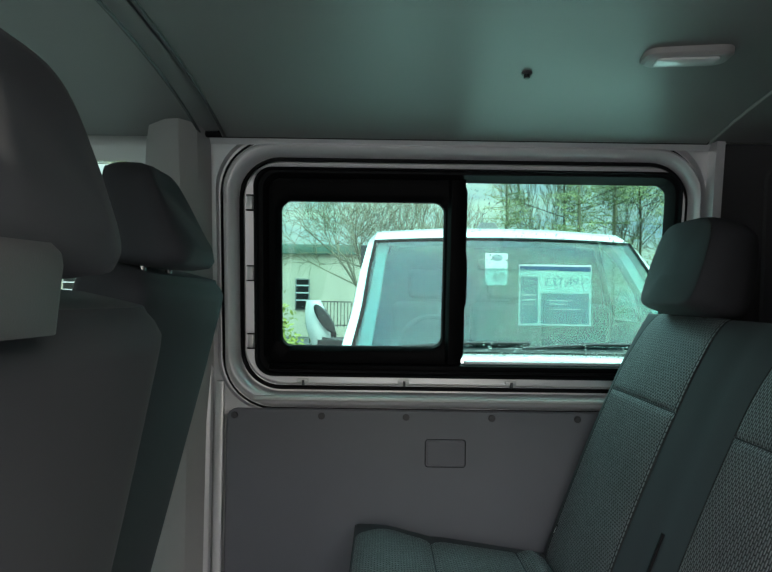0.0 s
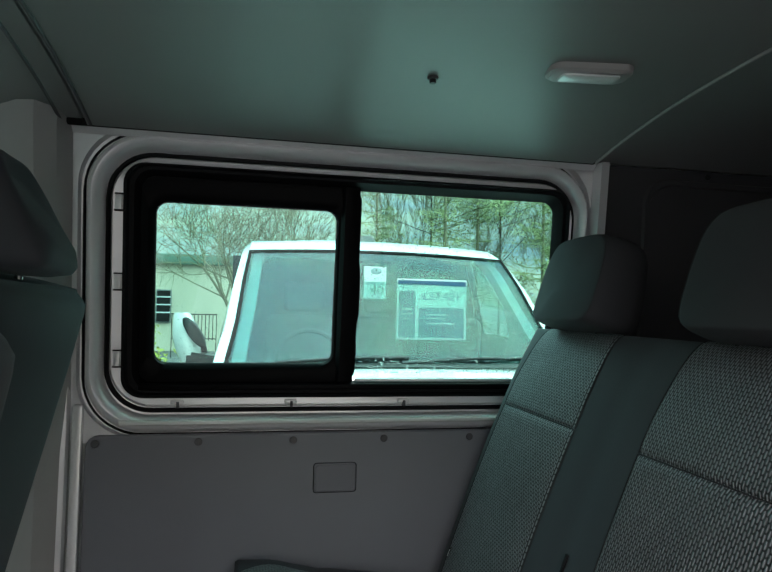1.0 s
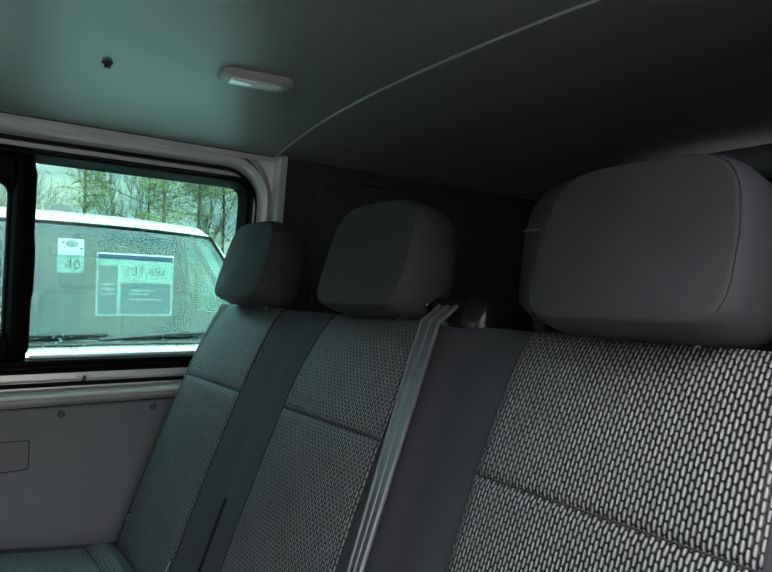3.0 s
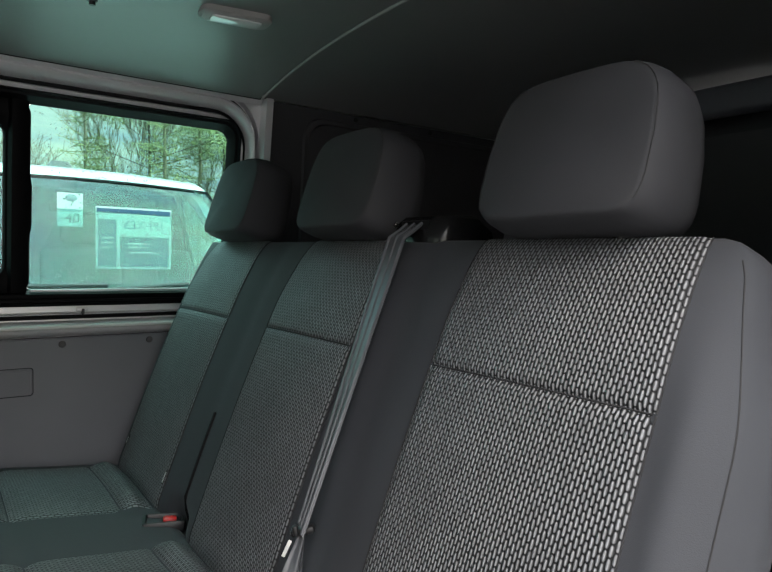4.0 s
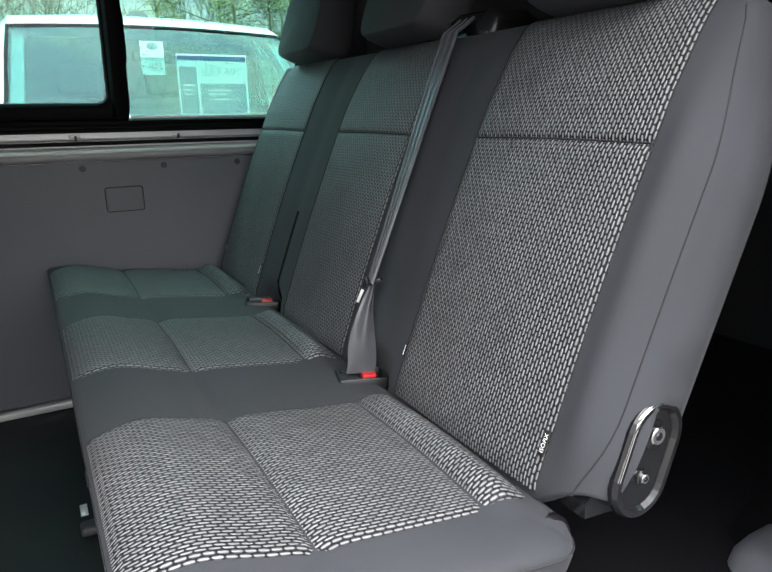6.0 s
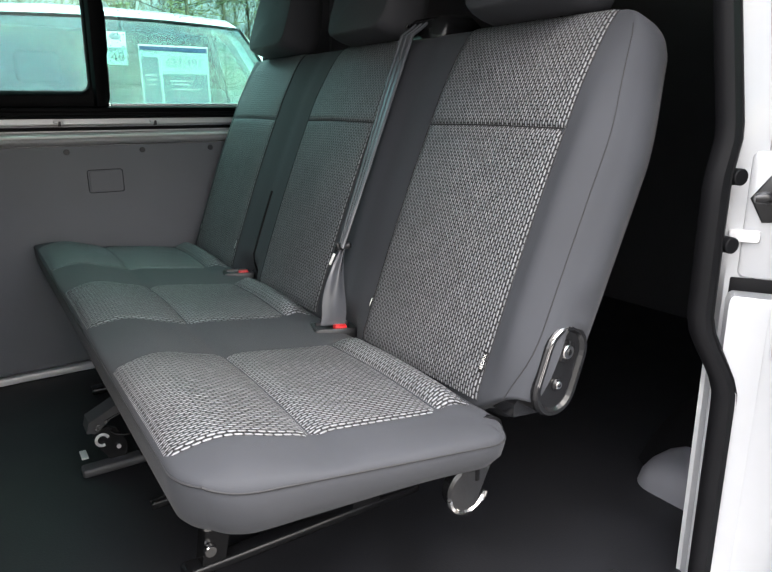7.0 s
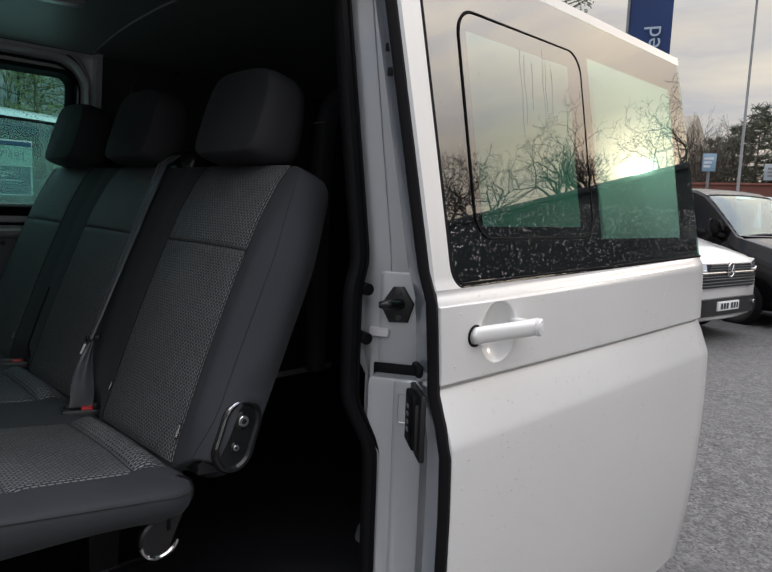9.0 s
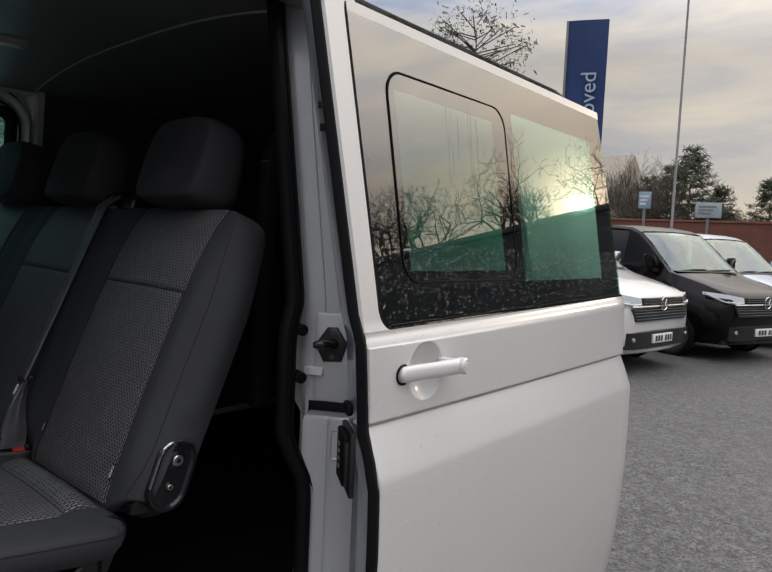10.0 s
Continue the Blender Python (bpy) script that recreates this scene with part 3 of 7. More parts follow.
loft(bm, [[(x, lerp(0.8 - w, 0.8 + w, t), z) for t, z in ((0.0, 0.28), (0.0, zt - 0.25), (0.02, zt - 0.10), (0.12, zt), (0.5, zt + 0.03), (0.88, zt), (0.98, zt - 0.10), (1.0, zt - 0.25), (1.0, 0.28))] for x, w, zt in ((-2.28, 0.90, 1.20), (-2.55, 0.89, 1.12), (-2.85, 0.84, 1.00), (-2.98, 0.72, 0.88), (-3.02, 0.55, 0.72))], cap1=True)
part("bonnet", bm, M_PAINT, wall_front)

bumper = thing("rear_bumper", "white painted rear bumper of the van", "bumper", at=(2.12, 0.8, 0.3))
bm = bm_new()
loft(bm, [[(x, y, z) for x, y in rrect(1.93 + e, 2.20 - e, -0.140 + e, 1.74 - e, 0.10, 6)] for e, z in ((0.03, 0.28), (0.0, 0.33), (0.0, 0.42), (0.008, 0.455), (0.05, 0.47))], cap0=True, cap1=True)
part("shell", bm, M_PAINT, bumper)

# near side: cab door, then the door opening, then the rear quarter
wall_near = thing("wall_nearside", "white steel near side of the van beside the open doorway", "wall", kind="structure")
for x0, x1, z0, z1 in ((-2.3, -0.47, 0.25, W_Z0), (-1.74, -0.47, W_Z1, 1.93), (-0.70, -0.47, W_Z0, W_Z1)):
    leaned_box("skin", x0, x1, 0.155, 0.215, z0, z1, M_PAINT, "near", wall_near)
leaned_box("skin", 0.80, 2.10, 0.135, 0.165, 0.25, 1.27, M_PAINT, "near", wall_near)
bm = bm_new()
loft(bm, [[(0.80, near_y(z, 0.135), z), (lerp(2.12, 2.10, (z - 1.27) / 0.63), near_y(z, 0.135), z), (lerp(2.12, 2.10, (z - 1.27) / 0.63), near_y(z, 0.165), z), (0.80, near_y(z, 0.165), z)] for z in [lerp(1.27, 1.90, i / 6) for i in range(7)]], cap0=True, cap1=True)
part("skin", bm, M_PAINT, wall_near)
leaned_box("lintel", -0.47, 0.80, 0.145, 0.20, 1.895, 1.935, M_PAINT, "near", wall_near)
part("sill", boxed(-0.47, 0.80, -0.09, 0.03, 0.30, FLOOR - 0.012, bevel=0.01), M_PAINT, wall_near)
part("sill_tread", boxed(-0.46, 0.66, -0.05, 0.10, FLOOR - 0.012, FLOOR + 0.006, bevel=0.004), M_BLACK, wall_near)
near_board = thing("trim_board_near", "dark lining of the near rear quarter with a rounded raised edge", "trim", kind="structure")
part("panel", loft(bm_new(), [[(x, y, z) for y, z in ((0.05, 0.575), (0.05, 1.27), (0.11, 1.90))] for x in (0.80, 2.03)], closed=False), M_TRIM, near_board)
bm = bm_new()
loft(bm, [[(x, y + 0.095 * max(0.0, z - 1.27), z) for x, z in rrect(0.90 + e, 1.96 - e, 0.98 + e, 1.82 - e, 0.06, 5)] for e, y in ((0, 0.05), (0.004, 0.060), (0.016, 0.060), (0.020, 0.05))])
part("raised_edge", bm, M_DARKTRIM, near_board)
cab_near = thing("window_3", "side window of the passenger's door", "window", kind="structure")
leaned_box("pane", -1.70, -0.70, 0.18, 0.184, W_Z0, W_Z1, M_GLASS_CAB, "near", parent=cab_near)


# ---- the rear bench ----
LEAN_DEG = 23.0
UP = Vector((math.sin(radians(LEAN_DEG)), 0, math.cos(radians(LEAN_DEG))))
OUT = Vector((-math.cos(radians(LEAN_DEG)), 0, math.sin(radians(LEAN_DEG))))
FOOT = Vector((0.388, 0, 0.90))
B_Y0, B_Y1, B_H = 0.105, 1.600, 0.628
SEATS = ((0.180, 0.505), (0.698, 1.008), (1.203, 1.530))


def edge_round(d, r):
    if d >= r:
        return 1.0
    d = max(0.0, d)
    return math.sqrt(max(0.0, 1 - (1 - d / r) ** 2))


def back_front(y, s):
    """How far the backrest's face stands out of its plane."""
    h = -0.012
    for a, b in SEATS:
        u = (y - a) / (b - a)
        if -0.25 < u < 1.25:
            h += 0.007 * math.cos(math.pi * (u - 0.5) / 1.5) ** 2
    h += 0.010 * math.sin(math.pi * min(1, max(0, s / B_H))) - 0.010 * ease((s - 0.47) / 0.16)
    for mid in (0.602, 1.108):
        h -= 0.004 * math.exp(-((y - mid) / 0.03) ** 2)
        h -= 0.034 * math.exp(-((y - mid) / 0.055) ** 4) * ease((0.075 - s) / 0.07)
    # the bolster beside the doorway stands proud of the woven panel
    h += 0.011 * math.exp(-((y - 0.146 - 0.4 * end_inset(s)) / 0.022) ** 2) * ease(s / 0.12) * ease((0.58 - s) / 0.2)
    return h


def back_point(y, s, h):
    p = FOOT + UP * s + OUT * h
    return (p.x, y, p.z + 0.018 * (y - 0.25) / 1.3 * max(0.0, s) / B_H)


def end_inset(s):
    """The backrest narrows a little towards its top corner on the doorway side."""
    k = max(0.0, min(1.0, (s - B_H + 0.055) / 0.055))
    return 0.034 * ease((s - 0.40) / 0.24) + 0.040 * (1 - math.sqrt(1 - k * k)) + 0.012 * ease((0.10 - s) / 0.1)


def back_surface(y, s):
    y0 = B_Y0 + end_inset(s)
    e = edge_round(min(y - y0, B_Y1 - y), 0.085) * edge_round(B_H - s, 0.065) * edge_round(s + 0.012, 0.045)
    return lerp(-0.040, back_front(y, s), e)


bench = thing("rear_bench_seat", "three-seat van bench in charcoal cloth with grey woven panels", "bench seat", at=(0.25, 0.85, FLOOR))
bm = bm_new()


def back_skin(front):
    def at(u, v):
        uu = lerp(u, 0.5 - 0.5 * math.cos(math.pi * u), 0.6)
        low = -0.012 + 0.052 * (1 - ease(uu * 1.5 / 0.10))
        s = lerp(low, B_H, lerp(v, 0.5 - 0.5 * math.cos(math.pi * v), 0.6))
        y0 = B_Y0 + end_inset(s)
        y = lerp(y0, B_Y1, uu)
        if front:
            return back_point(y, s, back_surface(y, s))
        e = edge_round(min(y - y0, B_Y1 - y), 0.05) * edge_round(B_H - s, 0.05) * edge_round(s + 0.012, 0.04)
        return back_point(y, s, lerp(-0.104, -0.130, e))
    return at


sheet(bm, back_skin(True), 120, 56)
sheet(bm, back_skin(False), 120, 56)
edge = [(k / 120, 0.0) for k in range(121)] + [(1.0, k / 56) for k in range(1, 57)] + [(1 - k / 120, 1.0) for k in range(1, 121)] + [(0.0, 1 - k / 56) for k in range(1, 56)]


def hinge_hollow(u, v, t):
    """The doorway end is drawn in where the recliner sits."""
    return 0.034 * ease((0.27 - v) / 0.05) * ease((t - 0.25) / 0.12) * ease((1 - t) / 0.06) if u < 0.5 else 0.0


loft(bm, [[lerp(Vector(back_skin(True)(u, v)), Vector(back_skin(False)(u, v)), t) + Vector((0, hinge_hollow(u, v, t) + (-0.012 + 0.009 * math.exp(-((v - 0.30) / 0.05) ** 2) if u < 0.5 else 0.003) * math.sin(math.pi * t) ** 0.8 * math.sin(math.pi * v) ** 0.3, 0)) for u, v in edge] for t in [i / 10 for i in range(11)]])
bmesh.ops.remove_doubles(bm, verts=bm.verts, dist=0.0003)
part("backrest", bm, M_CLOTH, bench, angle=75)

SEAM = 0.429
for a, b in SEATS:
    mid = (a + b) / 2
    for s0, s1 in ((0.012, SEAM - 0.0012), (SEAM + 0.0012, 0.6275)):
        def yy(u, v, a=a, b=b, s0=s0, s1=s1, mid=mid):
            s = lerp(s0, s1, v)
            wide = 1.0 - 0.10 * ease((s - 0.45) / 0.25) if mid > 0.5 else 1.0
            y = lerp(a, b, u) + (0.14 * end_inset(s) if mid < 0.5 else 0) * (1 - 0.35 * u)
            return mid + (y - mid) * wide if mid > 0.5 else y

        def up_s(v, s0=s0, s1=s1):
            return lerp(s0, s1, v)

        def patch(u, v, s0=s0, s1=s1, yy=yy):
            s, y = lerp(s0, s1, v), yy(u, v)
            sink = 0.0035 * max(1 - edge_round(min(u, 1 - u) * 0.31, 0.0035), 1 - edge_round(min(v if s0 > 0.1 else 1, 1 - v if s1 < 0.5 else 1) * (s1 - s0), 0.010))
            return back_point(y, s, back_surface(y, s) + 0.0035 - sink)

        bm = bm_new()
        cols = 34
        sheet(bm, patch, cols, 40, uv=lambda u, v, a=a, b=b, s0=s0, s1=s1: (lerp(a, b, u), lerp(s0, s1, v)))
        part("woven_panel", bm, M_WEAVE, bench, "grey and black woven seat fabric")
        for u in (0.0, 1.0):
            bm = bm_new()
            tube(bm, [back_point(yy(u, i / 30), up_s(i / 30), back_surface(yy(u, i / 30), up_s(i / 30)) + 0.0008) for i in range(31)], 0.0011, 5)
            part("edge_seam", bm, M_STITCH, bench)
    bm = bm_new()
    tube(bm, [back_point(lerp(a + 0.004, b - 0.004, i / 16), SEAM, back_surface(lerp(a, b, i / 16), SEAM) + 0.0002) for i in range(17)], 0.0012, 6)
    part("seam", bm, M_STITCH, bench)
# piping down the doorway end of the backrest and the joint between the two far places
bm = bm_new()
tube(bm, [back_point(y, s, back_surface(y, s) + 0.0003) for y, s in [(B_Y0 + end_inset(s) + 0.0105 + 0.016 * ease((0.14 - s) / 0.14), s) for s in [0.03 + 0.57 * i / 30 for i in range(31)]]], 0.0009, 5)
part("side_seam", bm, M_STITCH, bench)
bm = bm_new()
tube(bm, [back_point(1.092, s, back_surface(1.092, s) + 0.0012) for s in [0.0 + 0.24 * i / 10 for i in range(11)]], 0.0036, 5)
part("zip_slit", bm, M_RUBBER, bench)

# cushion
C_X0, C_X1 = -0.044, 0.394


def far_rise(y):
    """The cushion climbs a little towards the far side."""
    return 0.012 * (y - 0.35) / 1.25 if y > 0.35 else 0.0


def cushion_top(x, y):
    z = 0.953 - 0.135 * x + far_rise(y)
    z += 0.012 * math.exp(-((x - 0.03) / 0.055) ** 2) - 0.006 * math.exp(-((x - 0.135) / 0.016) ** 2)
    for a, b in SEATS:
        u = (y - a) / (b - a)
        if -0.3 < u < 1.3:
            z += 0.009 * math.cos(math.pi * (u - 0.5) / 1.6) ** 2 - 0.004
            z += 0.010 * math.exp(-((x - 0.36) / 0.022) ** 2) * ease((0.58 - abs(u - 0.5)) / 0.12)
    return z


def cushion_surface(x, y, r=0.055):
    """The cushion's upper face, rolled down to the piping line all round."""
    n = max(0.0, 1 - (x - C_X0) / 0.08, 1 - min(y - B_Y0, B_Y1 - y) / 0.08)
    e = math.sqrt(max(0.0, 1 - min(1.0, n) ** 2.4)) * edge_round(C_X1 + 0.03 - x, 0.03)
    return lerp(0.935 - 0.150 * x + far_rise(y), cushion_top(x, y), e)


def cushion_xy(u, v):
    uu = lerp(u, 0.5 - 0.5 * math.cos(math.pi * u), 0.7)
    vv = lerp(v, 0.5 - 0.5 * math.cos(math.pi * v), 0.7)
    x, y = lerp(C_X0, C_X1 + 0.03, uu), lerp(B_Y0, B_Y1, vv)
    return x, y


def corner_pull(x, y):
    """Rounds the plan of the front corners."""
    r = 0.08
    dx, dy = C_X0 + r - x, B_Y0 + r - y
    if dx > 0 and dy > 0:
        d = math.hypot(dx, dy)
        m = max(dx, dy)
        if d > 0:
            k = m / d
            return C_X0 + r - dx * k, B_Y0 + r - dy * k
    r = 0.060
    dx, dy = x - (C_X1 + 0.03 - r), B_Y0 + r - y
    if dx > 0 and dy > 0:
        k = max(dx, dy) / math.hypot(dx, dy)
        return C_X1 + 0.03 - r + dx * k, B_Y0 + r - dy * k
    return x, y


def cushion_skin(u, v):
    x, y = cushion_xy(u, v)
    z = cushion_surface(x, y)
    return (*corner_pull(x, y), z)


bm = bm_new()
sheet(bm, cushion_skin, 48, 120)
rim = []
for k in range(49):
    rim.append((k / 48, 0.0))
for k in range(1, 121):
    rim.append((1.0, k / 120))
for k in range(1, 49):
    rim.append((1 - k / 48, 1.0))
for k in range(1, 120):
    rim.append((0.0, 1 - k / 120))


def rim_loop(drop, inset):
    out = []
    for u, v in rim:
        x, y, z = cushion_skin(u, v)
        cx, cy = 0.19, 0.85
        end = ease((0.22 - y) / 0.12)
        out.append((lerp(x, cx, inset / 0.25), y + (inset * (1 + 1.1 * end) if y < cy else -inset), z - drop * (1 - 0.30 * end * ease((x + 0.03) / 0.36))))
    return out


loft(bm, [rim_loop(0.0, 0.0), rim_loop(0.014, 0.0), rim_loop(0.038, 0.002), rim_loop(0.064, 0.009), rim_loop(0.086, 0.022), rim_loop(0.098, 0.046)], cap1=True)
bmesh.ops.remove_doubles(bm, verts=bm.verts, dist=0.0004)
part("cushion", bm, M_CLOTH, bench, angle=75)
bm = bm_new()
tube(bm, [Vector(p) + Vector((0, 0, -0.001)) for p in rim_loop(0.0, -0.0003)] + [Vector(rim_loop(0.0, -0.0003)[0])], 0.0014, 5, caps=False)
part("piping", bm, M_STITCH, bench)
for a, b in SEATS:
    for x0, x1 in ((-0.040, 0.1333), (0.1347, 0.330), (0.332, 0.396)):
        def patch(u, v, a=a, b=b, x0=x0, x1=x1):
            x, y = lerp(x0, x1, u), lerp(a, b, v)
            if x0 < 0:
                y = lerp(a + 0.012 * (1 - u) ** 2, b - 0.012 * (1 - u) ** 2, v)
            sink = 0.0035 * (1 - edge_round(min(u, 1 - u) * (x1 - x0), 0.008)) + 0.0035 * (1 - edge_round(min(v, 1 - v) * 0.31, 0.006))
            extra = (0.011 * math.sin(math.pi * u) ** 0.8 * ease(min(v, 1 - v) * 0.31 / 0.04) - 0.0015) if x0 > 0.3 else 0.0
            return (x, y, cushion_surface(x, y) + 0.0035 - sink + extra)

        bm = bm_new()
        sheet(bm, patch, 20, 34, uv=lambda u, v, a=a, b=b, x0=x0, x1=x1: (lerp(a, b, v), lerp(x0, x1, u)))
        part("woven_panel", bm, M_WEAVE, bench, "grey and black woven seat fabric")


# labels sewn into the lower edge of the backrest
def back_frame(y, s, lift=0.0, turn=0):
    """A frame lying on the backrest: x along the bench to the doorway, y up the backrest, z out of it."""
    p = Vector(back_point(y, s, back_surface(y, s) + 0.003 + lift))
    m = Matrix((Vector((0, -1, 0)), UP, OUT)).transposed().to_4x4()
    return Matrix.Translation(p) @ m @ pose(0, 0, 0, 0, 0, turn)


for y, s, text in ((0.184, 0.070, "ISOFIX"), (0.503, 0.085, ""), (1.207, 0.075, "ISOFIX"), (1.513, 0.085, "")):
    m = back_frame(y, s, 0.001)
    wide, tall = (0.0045, 0.0150) if text else (0.0012, 0.012)
    bm = boxed(-wide, wide, -tall, tall, 0, 0.0015, bevel=0.0005)
    bm.transform(m)
    tag = part("label", bm, M_TAG, bench, "small black ribbon label with white capitals" if text else "small black ribbon label")
    if not text:
        bm = boxed(-0.0007, 0.0007, -0.010, 0.006, 0.0015, 0.0022)
        bm.transform(m)
        part("stitching", bm, M_WHITE, tag, smooth=False)
    if text:
        lettering("lettering", text, 0.0078, m @ pose(0, 0, 0.0018, 0, 0, 90), M_WHITE, tag)


# head restraints
def head_restraint(centre_y, parent, base, lean, width=0.30, height=0.205, thick=0.105, cloth=M_CLOTH, rake=0.0, taper=0.12, narrow=0.0):
    w = lean
    up = Vector((math.sin(w), 0, math.cos(w)))
    out = Vector((-math.cos(w), 0, math.sin(w)))
    o = Vector(base)

    def at(y, s, h):
        return o + Vector((0, y, 0)) + up * s + out * h

    def outline(k):
        loop = []
        n = 40
        for i in range(n):
            a = 2 * math.pi * i / n
            c, s_ = math.cos(a), math.sin(a)
            x = math.copysign(abs(c) ** (0.40 if s_ > 0 else 0.24), c) * width / 2
            z = math.copysign(abs(s_) ** (0.44 if s_ > 0 else 0.35), s_) * height / 2
            x *= 1.0 - 0.075 * (z / (height / 2) + 0.3) ** 2
            loop.append((x, z))
        return loop

    base_loop = outline(0)
    bm = bm_new()
    loops = []
    for h, k in ((-0.5, 0.60), (-0.485, 0.84), (-0.42, 0.945), (-0.2, 1.0), (0.15, 1.0), (0.34, 0.975), (0.44, 0.945), (0.482, 0.928), (0.497, 0.912), (0.504, 0.88), (0.514, 0.65), (0.518, 0.3)):
        curve = 0.012 * (1 - k)
        loops.append([at(x * k * (1 - narrow * (z / height + 0.5)), height / 2 + z * k, h * thick * (1 - taper * 2 * z / height) + rake * z + 0.006 * (1 - (2 * x / width) ** 2)) for x, z in base_loop])
    loft(bm, loops, cap0=True, cap1=True)
    hr = part("head_restraint", bm, cloth, parent, "padded charcoal cloth head restraint", angle=80)
    for side in (-1, 1):
        bm = bm_new()
        tube(bm, [at(x * 0.928 * (1 - narrow * (z / height + 0.5)), height / 2 + z * 0.928, 0.488 * thick * (1 - taper * 2 * z / height) + rake * z + 0.006 * (1 - (2 * x / width) ** 2)) for z, x in sorted((z, x) for x, z in base_loop if side * x > width * 0.30 and z > -height * 0.44)], 0.0010, 5)
        part("seam", bm, M_STITCH, hr)
        part("post", tube(bm_new(), [at(side * 0.062, -0.05, -0.006), at(side * 0.062, 0.03, -0.006)], 0.006, 10), M_CHROME, hr, "chromed steel post")
        part("collar", tube(bm_new(), [at(side * 0.062, -0.028, -0.006), at(side * 0.062, -0.014, -0.006)], 0.013, 12), M_BLACK, hr, "black plastic post collar")
    return hr


for y, wide in ((0.353, 0.259), (0.858, 0.268), (1.362, 0.270)):
    head_restraint(y, bench, (0.655, y, 1.464 + 0.014 * (y - 0.25)), radians(14), width=wide, height=0.200, thick=0.11, cloth=M_RESTCLOTH)

# belt guide on the backrest and the grey belt between the near and the middle place
bm = bm_new()
loft(bm, [[(0.666 + a, y, 1.466), (0.676 + a, y, 1.497 + h), (0.688 + a, y, 1.506 + h), (0.745 + a, y, 1.508 + h), (0.775, y, 1.488 + h), (0.780, y, 1.43), (0.675 + a, y, 1.44)]
          for y, a, h in ((0.606, 0.006, -0.022), (0.612, 0.0, -0.004), (0.622, -0.006, 0.002), (0.738, -0.006, 0.004), (0.750, 0.0, -0.002), (0.756, 0.006, -0.020))], cap0=True, cap1=True)
guide = part("belt_guide", bm, M_IRON, bench, "glossy black plastic belt outlet on the backrest")
part("slot", boxed(0.666, 0.684, 0.648, 0.718, 1.478, 1.502, bevel=0.002), M_RUBBER, guide)
part("button", disc(bm_new(), (0.664, 0.729, 1.496), (-1, 0, 0.5), 0.006, 0.006, 12), M_CHROME, guide)
belt = thing("seat_belt", "grey webbing seat belt over the backrest into a red-buttoned buckle", "seat belt", at=(0.39, 0.60, 0.912))
TONGUE, SLOT = Vector((0.429, 0.619, 1.062)), Vector((0.392, 0.602, 0.910))
HIGH = Vector((0.634, 0.684, 1.470))
ACROSS = Vector((0.76, -0.60, 0.24)).normalized()


def webbing(points, dirs, width):
    """A belt with raised ribs along its edges and its middle."""
    web = part("webbing", ribbon(bm_new(), points, dirs, width, 0.0014), M_BELT, belt)
    for k in (-0.40, 0.0, 0.40):
        side = [Vector(p) + Vector(d).normalized() * width * k for p, d in zip(points, dirs)]
        part("woven_rib", tube(bm_new(), side, 0.0036 if k else 0.0028, 8), M_BELT, web)


pts = [Vector(p) for p in ((0.700, 0.684, 1.488), (0.684, 0.684, 1.500), (0.666, 0.684, 1.496), (0.650, 0.684, 1.484))]
dirs = [Vector((0.015 * k, 1, 0.02)) for k in range(4)]
for i in range(21):
    t = i / 20
    pts.append(HIGH.lerp(TONGUE, t) + OUT * 0.004)
    dirs.append(Vector((lerp(0.03, 0.42, t), 1, 0.02)))
webbing(pts, dirs, 0.050)
BASE = Vector((0.94, -0.30, 0.0)).normalized()


def web_point(u, v, lift):
    """The belt gathered to a point at the tongue, opening to its full width at the buckle."""
    n = (SLOT - TONGUE).cross(BASE).normalized()
    wide = lerp(0.24, 0.98, ease(v * 1.25) ** 0.8)
    p = TONGUE.lerp(SLOT, v) - BASE * 0.007 * math.sin(math.pi * min(1.0, v * 1.15))
    fold = 0.0045 * math.cos(3 * math.pi * u + 0.6) * (1 - v) ** 1.3
    bow = 0.014 * math.sin(math.pi * (0.15 + 0.85 * v)) * math.cos(math.pi * (u - 0.5)) * 0.8
    return p + BASE * 0.050 * wide * (u - 0.5) + n * (fold + bow + lift)


bm = bm_new()
for lift in (0.0, 0.0013):
    sheet(bm, lambda u, v: web_point(u, v, lift), 20, 36)
part("webbing", bm, M_BELT, belt, "satin grey webbing gathered below the tongue", angle=80)
ALONG = Vector((0, 0, 1)) - ACROSS * ACROSS.z
ALONG.normalize()
m = Matrix.Translation(TONGUE) @ Matrix((ACROSS, ALONG, ACROSS.cross(ALONG))).transposed().to_4x4()
bm = boxed(-0.017, 0.017, -0.0055, 0.0055, -0.006, 0.010, bevel=0.004)
bm.transform(m)
tongue = part("tongue", bm, M_BLACK, belt, "black plastic belt tongue")
bm = boxed(-0.012, -0.004, -0.004, 0.012, 0.004, 0.014, bevel=0.003)
bm.transform(m)
part("tongue_stop", bm, M_BLACK, tongue)
bm = boxed(-0.0025, 0.0025, -0.029, -0.004, 0.004, 0.0053, bevel=0.0005)
bm.transform(m @ pose(-0.017, -0.006, 0, 0, 0, -38))
part("tongue_tag", bm, M_WHITE, tongue, "small pale paper tag")


